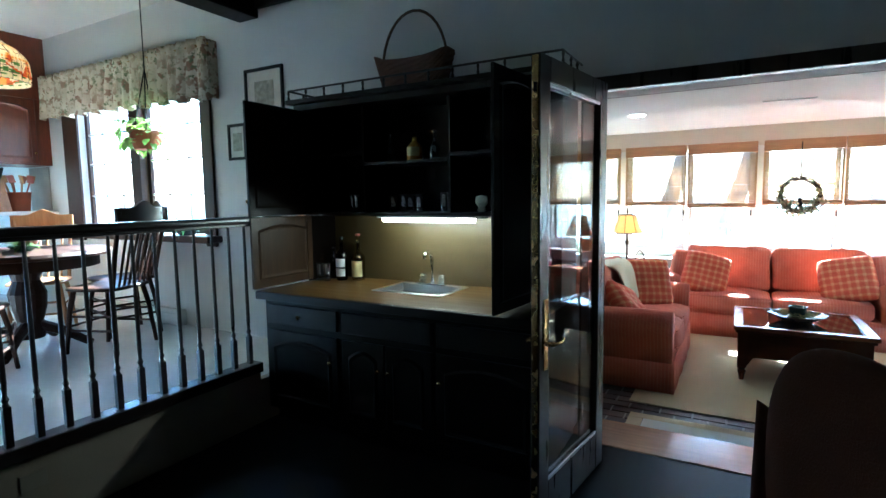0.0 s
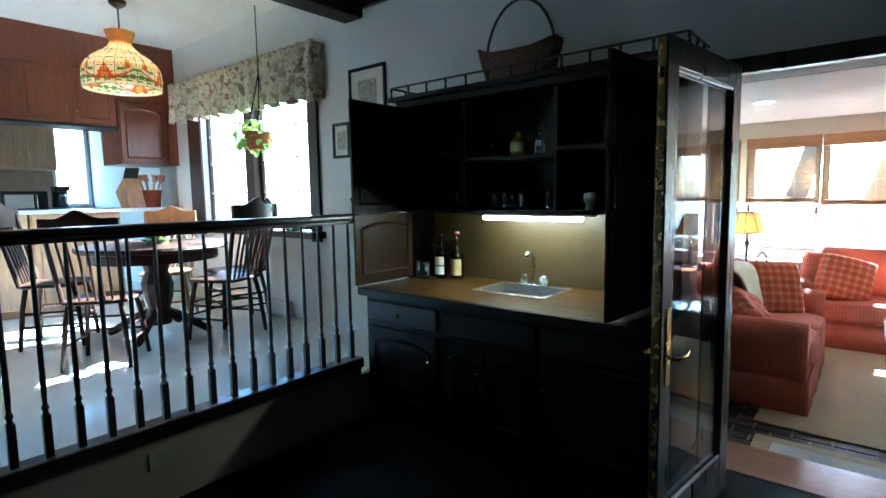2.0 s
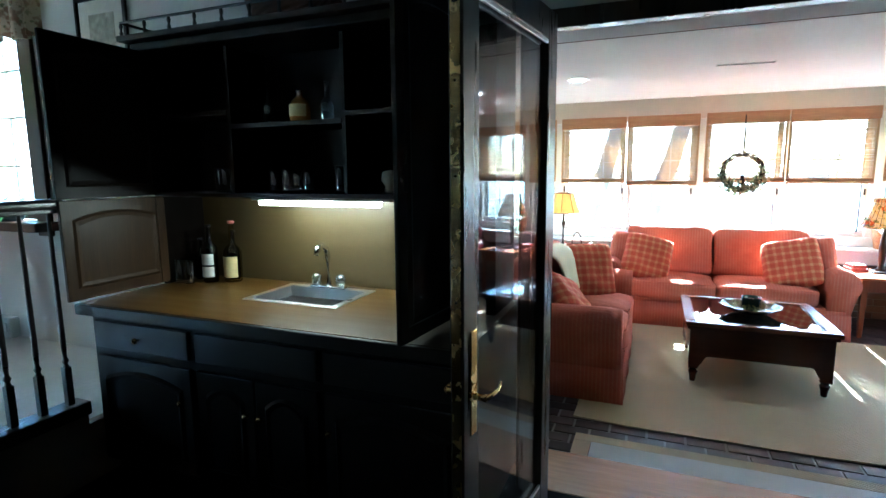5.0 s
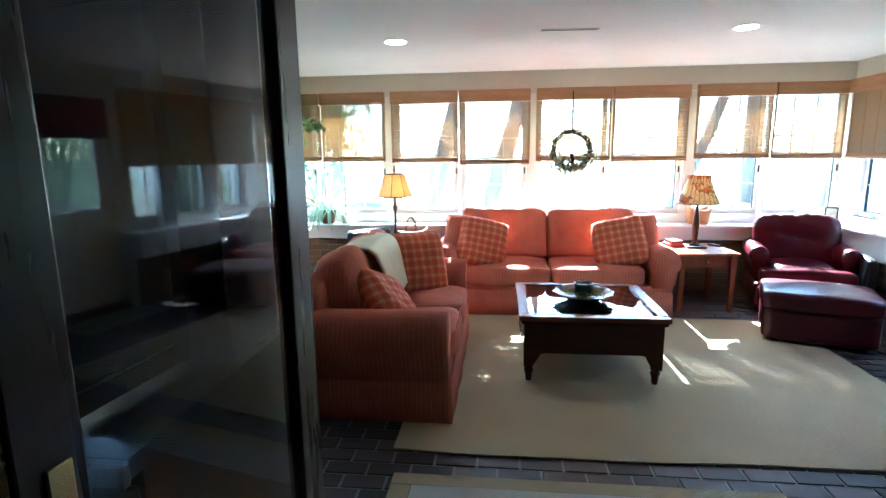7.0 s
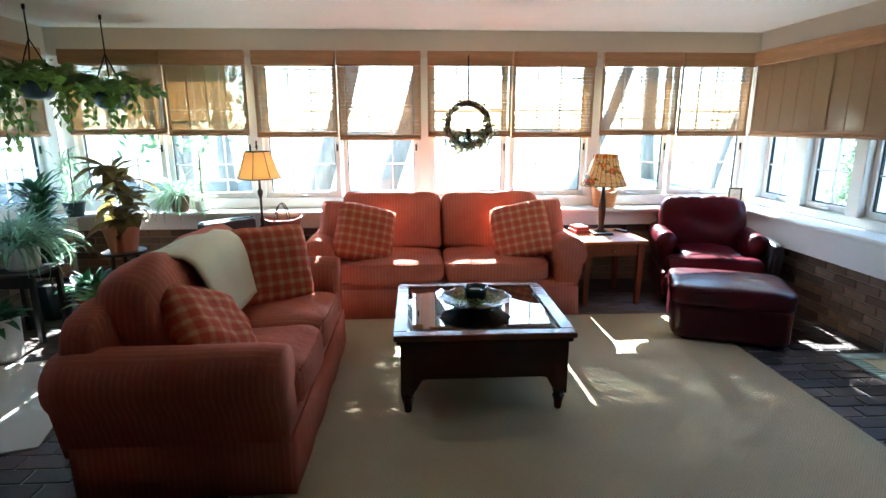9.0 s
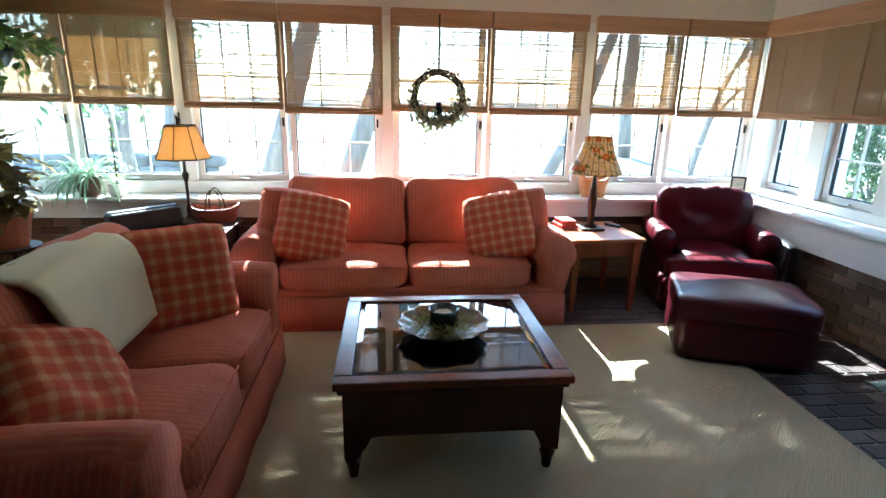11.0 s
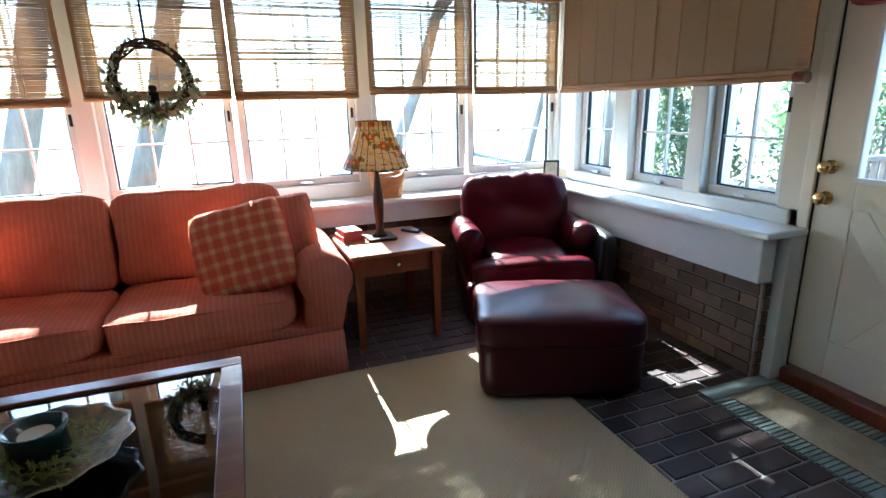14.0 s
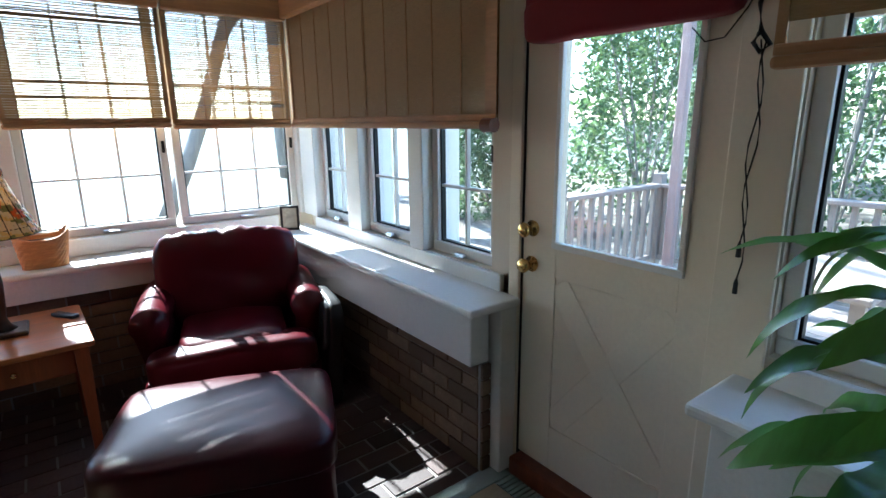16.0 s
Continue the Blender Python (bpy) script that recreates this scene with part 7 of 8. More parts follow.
vent = thing("ceiling_vent", "narrow slotted ceiling vent", "vent", at=(1.26, 6.50, CEIL), rz=4)
part("frame", many(rbox, [(-0.21, 0.21, -0.025, -0.016, -0.006, 0, 0.001), (-0.21, 0.21, 0.016, 0.025, -0.006, 0, 0.001)]), M["trim"], vent)
part("slot", shaped(box, -0.20, 0.20, -0.016, 0.016, -0.003, 0), M["iron"], vent)

# ---- icebox ----
ice = thing("icebox", "antique cream icebox with grey-green top, legs and iron latches", "cabinet", at=(-1.74, 6.42, FZ), rz=0)
G = M["icebox_green"]
part("body", shaped(rbox, -0.46, -0.012, -1.0, -0.01, 0.26, 1.06, 0.01), M["icebox"], ice)
part("top", shaped(rbox, -0.48, 0.02, -1.02, 0.01, 1.061, 1.12, 0.02), G, ice, "grey-green rounded top")
part("corner_post", shaped(rbox, -0.05, -0.004, -0.05, 0.0, 0.20, 1.06, 0.006), G, ice)
part("bottom_rail", shaped(rbox, -0.46, -0.002, -1.0, -0.02, 0.19, 0.262, 0.01), G, ice)
for yy in (-0.05, -0.96):
    for xx in (-0.05, -0.42):
        bm = bmesh.new()
        vs = box(bm, xx - 0.03, xx + 0.03, yy - 0.03, yy + 0.03, 0, 0.26)
        for v in vs:
            if v.co.z < 0.1:
                v.co.x, v.co.y = xx + (v.co.x - xx) * 0.55, yy + (v.co.y - yy) * 0.55
        part("leg", bm, G, ice)
for a, b, z0, z1, hinge in ((-0.38, -0.055, 0.64, 1.04, 1), (-0.38, -0.055, 0.28, 0.625, 1), (-0.96, -0.40, 0.28, 1.04, -1)):
    d = part("door", shaped(rbox, -0.012, 0.014, a, b, z0, z1, 0.008), M["icebox"], ice)
    zc = (z0 + z1) / 2
    yl = a + 0.03 if hinge > 0 else b - 0.03
    bm = many(rbox, [(0.014, 0.03, yl - 0.03, yl + 0.03, zc - 0.018, zc + 0.018, 0.006)])
    tubing(bm, [(0.035, yl, zc), (0.045, yl + 0.04, zc + 0.005), (0.042, yl + 0.065, zc - 0.03), (0.04, yl + 0.06, zc - 0.06)], 0.007, 8)
    part("latch", bm, M["iron"], d, "black iron latch")
    for zz in (z0 + 0.05, z1 - 0.05):
        yy = b - 0.012 if hinge > 0 else a + 0.012
        part("hinge", shaped(rbox, 0.013, 0.022, yy - 0.012, yy + 0.03, zz - 0.015, zz + 0.015, 0.003), M["steel"], d)

# ---- plants ----
def pot(root, r, h, mat, rim=True, z=0.0):
    prof = [(r * 0.70, z), (r * 0.72, z + 0.005), (r * 0.97, z + h * 0.82), (r, z + h * 0.82), (r * 1.03, z + h), (r * 0.93, z + h), (r * 0.9, z + h * 0.86), (0, z + h * 0.86)] if rim else [(r * 0.75, z), (r * 0.92, z + 0.02), (r, z + h), (r * 0.93, z + h), (r * 0.9, z + h * 0.88), (0, z + h * 0.88)]
    part("pot", shaped(lathe, prof, 0, 0, 0, 24), mat, root, smooth=False)
    part("soil", shaped(lathe, [(0, z + h * 0.865), (r * 0.9, z + h * 0.87), (r * 0.9, z + h * 0.89), (0, z + h * 0.90)], 0, 0, 0, 16), M["soil"], root)


def spray(bm, base, count, length, width, lift, droop, spread=0.03, wavy=0.0, fold=0.2, rows=6):
    """Leaves that rise from a crown and bend outwards."""
    for i in range(count):
        a = random.random() * 360
        l = length * random.uniform(0.6, 1.1)
        m = pose(base[0] + random.gauss(0, spread), base[1] + random.gauss(0, spread), base[2], 0, 0, a) @ pose(0, 0, 0, random.uniform(-12, 12), -random.uniform(*lift), 0)
        leaf_blade(bm, m, l, width * random.uniform(0.7, 1.2), random.uniform(*droop), fold, rows, wavy)


def potted(name, label, at, r, h, potmat, leafmat, sprays, rim=True, stems=(), cat="plant"):
    root = thing(name, label, cat, "house plants", at)
    pot(root, r, h, potmat, rim)
    bm = bmesh.new()
    for sp in sprays:
        spray(bm, *sp)
    part("foliage", bm, leafmat, root)["kind"] = "stuff"
    if stems:
        bm = bmesh.new()
        for p in stems:
            tubing(bm, p, 0.008, 6, 0.5)
        part("stem", bm, M["twig"], root)
    return root


def hanging(label, at, drop, seed):
    """A dark bowl of trailing ivy on cords from the ceiling."""
    root = thing("hanging_planter", label, "plant", "hanging planters", at)
    part("bowl", shaped(lathe, [(0.06, -0.10), (0.10, -0.085), (0.145, 0.0), (0.15, 0.03), (0.14, 0.03), (0.13, 0.0), (0, -0.01)], 0, 0, 0, 24), M["dark_pot"], root, smooth=True)
    top = CEIL - at[2]
    bm = bmesh.new()
    for k in range(3):
        a = k * 2.094 + seed
        tubing(bm, [(0.14 * math.cos(a), 0.14 * math.sin(a), 0.03), (0.0, 0.0, min(0.34, top - 0.08))], 0.005, 6)
    tubing(bm, [(0, 0, min(0.34, top - 0.08)), (0, 0, top - 0.02)], 0.006, 6)
    tubing(bm, [(0, 0, top - 0.035), (0, 0, top)], 0.012, 8)
    part("hanger", bm, M["iron"], root, "black cord hanger on a ceiling hook")
    leaves, vines = bmesh.new(), bmesh.new()
    for i in range(330):
        a, r = random.random() * 6.28, 0.36 * random.random() ** 0.6
        m = pose(r * math.cos(a), r * math.sin(a), 0.06 + random.uniform(-0.05, 0.13) * (1.15 - r / 0.36), 0, random.uniform(-50, 20), math.degrees(a) + random.uniform(-60, 60))
        leaf_blade(leaves, m, random.uniform(0.07, 0.13), random.uniform(0.05, 0.085), 0.8, 0.15, 4)
    for v in range(14):
        a = random.random() * 6.28
        p = Vector((0.14 * math.cos(a), 0.14 * math.sin(a), 0.04))
        pts = [p.copy()]
        ln = drop * random.uniform(0.35, 1.0)
        steps = max(3, int(ln / 0.05))
        out = random.uniform(0.02, 0.05)
        for s in range(steps):
            p = p + Vector((out * math.cos(a) * max(0, 1 - s * 0.35) + random.gauss(0, 0.008), out * math.sin(a) * max(0, 1 - s * 0.35) + random.gauss(0, 0.008), -0.05 if s else 0.01))
            pts.append(p.copy())
            for _ in range(2):
                leaf_blade(leaves, pose(*p, 0, random.uniform(10, 70), random.random() * 360), random.uniform(0.045, 0.085), random.uniform(0.03, 0.055), 0.7, 0.15, 4)
        tubing(vines, pts, 0.0022, 4)
    part("foliage", leaves, M["leaf"], root)["kind"] = "stuff"
    part("vines", vines, M["leaf_dark"], root)["kind"] = "stuff"


random.seed(4)
hanging("trailing ivy in a dark blue hanging bowl near the window corner", (-1.86, 7.48, 1.79), 0.62, 0.3)
hanging("trailing ivy in a dark hanging bowl before the blinds", (-1.52, 7.85, 1.73), 0.40, 1.1)

ps = thing("plant_stand", "black wooden plant stand in the window corner", "stand", at=(-1.86, 7.02, FZ))
part("top", shaped(rbox, -0.17, 0.17, -0.17, 0.17, 0.50, 0.53, 0.006), M["black"], ps)
for s in (-0.145, 0.145):
    part("rail", shaped(rbox, -0.12, 0.12, s - 0.01, s + 0.01, 0.42, 0.499, 0.003), M["black"], ps)
for sx in (-1, 1):
    for sy in (-1, 1):
        part("leg", shaped(rbox, sx * 0.14 - 0.018, sx * 0.14 + 0.018, sy * 0.14 - 0.018, sy * 0.14 + 0.018, 0, 0.499, 0.004), M["black"], ps)
potted("spider_plant", "pale striped spider plant in a white pot on the stand", (-1.86, 7.02, FZ + 0.53), 0.115, 0.17, M["white_pot"], M["leaf_pale"], [((0, 0, 0.15), 230, 0.52, 0.020, (30, 85), (1.2, 2.4), 0.03, 0, 0.3, 6), ((0, 0, 0.15), 30, 0.50, 0.016, (10, 50), (1.6, 2.6), 0.04, 0, 0.3, 6)], False)
potted("potted_plant", "dark leafy plant in a tall white pot on the brick floor", (-1.80, 6.62, FZ), 0.125, 0.30, M["white_pot"], M["leaf_dark"], [((0, 0, 0.28), 60, 0.20, 0.06, (10, 70), (0.6, 1.4), 0.05)], False)
potted("potted_plant", "broad green plant in a terracotta pot on the brick floor", (-1.62, 7.38, FZ), 0.13, 0.24, M["terracotta"], M["leaf_dark"], [((0, 0, 0.22), 60, 0.26, 0.06, (25, 85), (0.6, 1.4), 0.05)], True)
potted("dracaena", "dark spiky dracaena low before the window corner", (-1.98, 7.45, FZ), 0.14, 0.30, M["dark_pot"], M["leaf_dark"], [((0, 0, 0.42 + 0.10 * k), 40, 0.27, 0.040, (15, 75), (0.5, 1.2), 0.015) for k in range(7)], True, [[(0, 0, 0.2), (0.01, 0, 1.08)]])
potted("potted_plant", "feathery grey-green plant on the window sill below the ivy", (-2.05, 8.0, 0.70), 0.09, 0.13, M["dark_pot"], M["leaf_pale"], [((0, 0, 0.12 + 0.08 * k), 26, 0.20, 0.016, (0, 80), (0.8, 2.0), 0.04) for k in range(6)], True, [[(0, 0, 0.1), (0.02, 0, 0.6)]])
potted("potted_plant", "small dark green plant in a terracotta pot beside the stand", (-1.42, 7.16, FZ), 0.12, 0.22, M["terracotta"], M["leaf"], [((0, 0, 0.20), 50, 0.24, 0.05, (20, 80), (0.7, 1.5), 0.05)], True)
cst = thing("plant_stand", "low brown wooden stand holding the croton", "stand", at=(-1.46, 7.62, FZ))
part("top", shaped(lathe, [(0.16, 0.50), (0.17, 0.51), (0.17, 0.52), (0, 0.52)], 0, 0, 0, 24), M["chair_wood"], cst)
for k in range(3):
    a = k * 2.094
    part("leg", shaped(tubing, [(0.10 * math.cos(a), 0.10 * math.sin(a), 0.51), (0.15 * math.cos(a), 0.15 * math.sin(a), 0.0)], 0.016), M["chair_wood"], cst)
potted("croton_plant", "croton with red-brown and green leaves in a terracotta pot", (-1.46, 7.62, FZ + 0.52), 0.14, 0.22, M["terracotta"], M["leaf_red"], [((0, 0, 0.26 + 0.11 * k), 17, 0.29, 0.088, (-15, 55), (0.6, 1.5), 0.03) for k in range(5)] + [((0.12, 0, 0.30 + 0.08 * k), 8, 0.20, 0.07, (-10, 50), (0.6, 1.4), 0.03) for k in range(3)], True, [[(0, 0, 0.2), (0.02, 0, 0.5), (-0.02, 0.01, 0.72)], [(0.02, 0, 0.2), (0.12, 0, 0.5)]])
potted("spider_plant", "small striped spider plant in a brown pot on the sill", (-1.22, 8.22, 0.70), 0.095, 0.16, M["wicker"], M["leaf_pale"], [((0, 0, 0.14), 120, 0.46, 0.016, (20, 80), (1.4, 2.6), 0.03, 0, 0.3, 6)], True)
potted("potted_plant", "thin twiggy plant on the west sill", (-2.17, 7.05, 0.70), 0.07, 0.12, M["dark_pot"], M["leaf_dark"], [((0.03 * k, 0.05 * k, 0.20 + 0.05 * k), 7, 0.09, 0.03, (0, 50), (0.4, 1.0), 0.06) for k in range(4)], True, [[(0, 0, 0.1), (0.02, 0.05, 0.25), (0.05, 0.16, 0.38)], [(0, 0, 0.1), (-0.02, -0.06, 0.3), (0.0, -0.14, 0.36)]])
potted("hoya_plant", "trailing fine-leaved plant before the window", (-1.02, 8.25, 0.70), 0.07, 0.10, M["white_pot"], M["leaf"], [((0, 0, 0.08 + 0.06 * k), 10, 0.07, 0.012, (0, 70), (0.5, 1.4), 0.02) for k in range(9)], False, [[(0, 0, 0.08), (0.01, 0, 0.6)]])
# kitchen sill plants and the hanging pot
potted("potted_plant", "white-flowered plant on the kitchen sill", (-4.25, 3.90, 1.206), 0.10, 0.13, M["white_pot"], M["leaf_pale"], [((0, 0, 0.12), 50, 0.18, 0.04, (10, 80), (0.6, 1.4), 0.04)], False)
potted("potted_plant", "low dark plant on the kitchen sill", (-3.70, 3.90, 1.206), 0.09, 0.10, M["dark_pot"], M["leaf_dark"], [((0, 0, 0.09), 50, 0.22, 0.035, (0, 60), (0.6, 1.4), 0.04)], False)
kp = thing("hanging_planter", "trailing plant in a terracotta pot hanging at the kitchen window", "plant", "hanging planters", (-4.04, 3.78, 2.02))
pot(kp, 0.15, 0.17, M["terracotta"])
bm = bmesh.new()
for i in range(170):
    a, r = random.random() * 6.28, 0.30 * random.random() ** 0.6
    m = pose(r * math.cos(a) - 0.10, r * math.sin(a) * 0.5, 0.17 + random.uniform(-0.16, 0.16) * (1 - r), 0, random.uniform(-40, 60), math.degrees(a) + random.uniform(-60, 60))
    leaf_blade(bm, m, random.uniform(0.07, 0.13), random.uniform(0.04, 0.07), 0.8, 0.15, 4)
part("foliage", bm, M["leaf"], kp)["kind"] = "stuff"
part("hanger", many(tubing, [([(0, 0.10, 0.17), (0, 0.02, 0.75)], 0.005), ([(0.1, -0.06, 0.17), (0, 0.02, 0.75)], 0.005), ([(-0.1, -0.06, 0.17), (0, 0.02, 0.75)], 0.005), ([(0, 0.02, 0.75), (0, 0.02, 1.40)], 0.005)]), M["iron"], kp)

# peace lily by the far window: each large leaf its own
random.seed(11)
lily_leaf = translucent("glossy_lily_leaf", (0.055, 0.15, 0.035), (0.20, 0.42, 0.07), 0.38, 0.28, 14.0, 0.35, (1, 6, 1))
pl = thing("peace_lily", "glossy green peace lily with drooping pointed leaves beside the garden door", "plant", "house plants", (4.03, 4.94, FZ))
pot(pl, 0.15, 0.28, M["white_pot"], False)
crown = Vector((0, 0, 0.26))
for i in range(40):
    az = random.uniform(75, 205) if i < 28 else random.random() * 360
    up = 0.28 + 0.74 * ((i * 7) % 40) / 40
    out = random.uniform(0.03, 0.13)
    tip = Vector((out * math.cos(radians(az)), out * math.sin(radians(az)), 0.30 + up))
    mid = crown.lerp(tip, 0.55) * 1.0 + Vector((-0.02 * math.cos(radians(az)), -0.02 * math.sin(radians(az)), 0.05))
    st = part("stalk", shaped(tubing, [crown, mid, tip], 0.005, 6, 0.7), lily_leaf, pl)
    bm = bmesh.new()
    leaf_blade(bm, Matrix.Translation(tip) @ pose(0, 0, 0, random.uniform(-35, 35), -random.uniform(0, 40), az), random.uniform(0.20, 0.33), random.uniform(0.052, 0.080), random.uniform(0.9, 1.9), 0.35, 14, 0.2)
    part("leaf", bm, lily_leaf, st, smooth=True)

# ---- bricks: floor, low walls ----
random.seed(21)
fl = setting("floor_sunroom", [(-2.32, 4.45, 4.15, 8.32, -0.2, FZ - 0.006)], M["mortar_dark"], "dark purple-brown brick floor with pale joints", "floor")


def brick_mesh(name, lx, ly, lz, b=0.003):
    bm = bmesh.new()
    vs = box(bm, -lx / 2, lx / 2, -ly / 2, ly / 2, -lz, 0)
    for v in vs:
        if v.co.z > -0.001:
            v.co.x *= 1 - 2 * b / lx
            v.co.y *= 1 - 2 * b / ly
    return mesh_of(name, bm)


BL, BW, J = 0.205, 0.098, 0.010
paver = brick_mesh("brick", BL, BW, 0.02)
paver.materials.append(M["brick"])
near, rest = 0, bmesh.new()
row = 0
y = 4.30 + BW / 2
while y < 8.26:
    x = -2.25 + (BL / 2 if row % 2 else 0)
    while x < 4.36:
        hidden = 0.30 < x < 3.2 and 4.95 < y < 7.1
        edge = 4.3 <= y < 5.4 and -1.2 < x < 3.9 or x > 3.2 and y < 6.9
        if not hidden:
            z = FZ + random.uniform(-0.0015, 0.0015)
            if edge and near < 300 and not (x < 0.28 and y < 4.30):
                ob = new("brick", paver)
                ob.parent = fl
                ob.matrix_world = pose(x, y, z, random.uniform(-0.3, 0.3), random.uniform(-0.3, 0.3), random.uniform(-0.4, 0.4))
                near += 1
            else:
                box(rest, x - BL / 2, x + BL / 2, y - BW / 2, y + BW / 2, z - 0.02, z)
        x += BL + J
    y += BW + J
    row += 1


def island_variation(name, base, second):
    m, n, b = nodes_of(name)
    geo = n.nodes.new("ShaderNodeNewGeometry")
    v = coords(n)
    col = mixer(n, geo.outputs["Random Per Island"], base, second)
    fine = noise_of(n, v, 70.0)
    col = mixer(n, ramp(n, fine, 0.35, 0.75), col, tuple(c * 0.6 for c in base))
    n.links.new(col, b.inputs["Base Color"])
    b.inputs["Roughness"].default_value = 0.6
    bump(n, b, fine, 0.35, 0.004)
    return m


floor_mix = island_variation("paver_mix", (0.125, 0.076, 0.064), (0.065, 0.046, 0.044))
wall_mix = island_variation("wall_brick_mix", (0.30, 0.19, 0.12), (0.12, 0.072, 0.05))
part("brick_field", rest, floor_mix, fl)["kind"] = "stuff"


def brick_wall_face(name, origin, along, normal, length, z0, z1, mat_label, separate):
    """Courses of bricks on a low wall: a mortar backing with bricks standing 8 mm proud."""
    o, a, nrm = Vector(origin), Vector(along), Vector(normal)
    bm = bmesh.new()
    p = [o, o + a * length]
    lo, hi = z0, z1
    q = [Vector((v.x, v.y, z)) + nrm * d for v in p for z in (lo, hi) for d in (0.0, 0.014)]
    xs, ys = [v.x for v in q], [v.y for v in q]
    box(bm, min(xs), max(xs), min(ys), max(ys), lo, hi)
    wall = single(name, bm, M["mortar"], mat_label, "wall", kind="structure")
    h = 0.062
    me = None
    joined = bmesh.new()
    z, r = z0 + 0.006, 0
    ang = math.degrees(math.atan2(a.y, a.x))
    me = bpy.data.meshes.new("brick")
    t = bmesh.new()
    box(t, 0, 0.195, 0, 0.012, 0, h)
    t.to_mesh(me)
    t.free()
    me.materials.append(M["brick_wall"])
    while z + h < z1 + 0.004:
        s = -0.10 if r % 2 else 0.0
        while s < length:
            s0, s1 = max(0, s), min(length, s + 0.195)
            if s1 - s0 > 0.03:
                base = o + a * s0 + nrm * (0.014 + random.uniform(0, 0.003))
                base.z = z
                if separate and s1 - s0 > 0.19:
                    ob = new("brick", me)
                    ob.parent = wall
                    ax = Matrix((( a.x, nrm.x, 0, base.x), (a.y, nrm.y, 0, base.y), (0, 0, 1, base.z), (0, 0, 0, 1)))
                    ob.matrix_world = ax
                else:
                    e = base + a * (s1 - s0) + nrm * 0.012
                    box(joined, min(base.x, e.x), max(base.x, e.x), min(base.y, e.y), max(base.y, e.y), z, z + h)
            s += 0.205
        z += h + 0.010
        r += 1
    if joined.verts:
        part("brick_ends", joined, wall_mix, wall)["kind"] = "stuff"
    else:
        joined.free()
    return wall


brick_wall_face("wall_brick_east", (4.278, 6.38, 0), (0, 1, 0), (-1, 0, 0), 1.82, FZ, 0.455, "low brown brick wall under the white sill", True)
brick_wall_face("wall_brick_end", (4.255, 6.378, 0), (1, 0, 0), (0, -1, 0), 0.045, FZ, 0.455, "end of the low brown brick wall", False)
brick_wall_face("wall_brick_east", (4.278, 4.2, 0), (0, 1, 0), (-1, 0, 0), 1.22, FZ, 0.395, "low brown brick wall beyond the garden door", True)
brick_wall_face("wall_brick_north", (-2.28, 8.298, 0), (1, 0, 0), (0, -1, 0), 6.5, FZ, 0.525, "low brown brick wall behind the sofa", False)
brick_wall_face("wall_brick_west", (-2.298, 4.6, 0), (0, 1, 0), (1, 0, 0), 3.6, FZ, 0.525, "low brown brick wall behind the plants", False)

# ---- outdoors ----
random.seed(33)
gm = surface("dry_lawn", (0.13, 0.135, 0.11), 0.95, vary=0.55, grain=4, stain=0.25, relief=0.4)
setting("ground", [(-400, 400, 8.9, 800, -0.6, -0.35), (-400, -9.9, -400, 8.9, -0.6, -0.35), (4.9, 400, -400, 8.9, -0.6, -0.35), (-9.9, 4.9, -400, -1.9, -0.6, -0.35), (-9.9, -2.6, 4.3, 8.9, -0.6, -0.35)], gm, "pale sunlit dry lawn round the house", "ground")
bark = surface("grey_bark", (0.26, 0.23, 0.20), 0.9, vary=0.4, grain=20, stain=4, stretch=(3, 3, 0.6), relief=0.8)


def limb(bm, p, d, length, r, depth, tips):
    pts = [p.copy()]
    steps = 5
    for i in range(steps):
        d = (d + 0.14 * noise.noise_vector(p * 1.3 + Vector((i, depth, 0)))).normalized()
        p = p + d * length / steps
        pts.append(p.copy())
    tubing(bm, pts, r, 8 if depth < 2 else 5, 0.62)
    if depth >= 3:
        tips.append(p)
        return
    for k in range(3 if depth < 2 else 2):
        side = Vector((random.uniform(-1, 1), random.uniform(-1, 1), random.uniform(0.1, 0.9)))
        q = pts[random.choice((3, 4, 5))]
        limb(bm, q.copy(), (d * 0.7 + side * 0.8).normalized(), length * random.uniform(0.5, 0.75), r * 0.55, depth + 1, tips)


def tree(at, height, r, lean, leafy, leafmat, label, size=0.16, per=16):
    root = thing("tree", label, "tree", "trees outside", at)
    bm, tips = bmesh.new(), []
    limb(bm, Vector((0, 0, -0.05)), Vector((lean[0], lean[1], 1)).normalized(), height, r, 0, tips)
    part("trunk", bm, bark, root, smooth=True)
    if leafy:
        bm = bmesh.new()
        for t in tips:
            for _ in range(per):
                p = t + Vector((random.gauss(0, 0.45), random.gauss(0, 0.45), random.gauss(0, 0.35)))
                leaf_blade(bm, pose(*p, random.random() * 360, random.random() * 360, random.random() * 360), size * random.uniform(0.6, 1.3), size * 0.55, 0.5, 0.2, 2)
        part("crown", bm, leafmat, root)["kind"] = "stuff"
    return root


for at, h, r, ln in (((-0.9, 12.4, -0.36), 5.0, 0.20, (0.26, 0.05)), ((0.2, 14.2, -0.36), 5.5, 0.22, (0.30, 0.0)), ((4.6, 15.5, -0.36), 6.0, 0.15, (0.42, 0.1)), ((-3.6, 16.5, -0.36), 6.0, 0.2, (-0.1, 0.1)), ((9.5, 22, -0.36), 6.5, 0.25, (-0.15, 0)), ((-7.5, 22, -0.36), 7.0, 0.28, (0.1, 0))):
    tree(at, h, r, ln, False, None, "bare leaning tree trunk on the bright lawn")
shrub = translucent("yew_leaf", (0.055, 0.095, 0.045), (0.14, 0.22, 0.08), 0.36, 0.5, 12.0, 0.4)
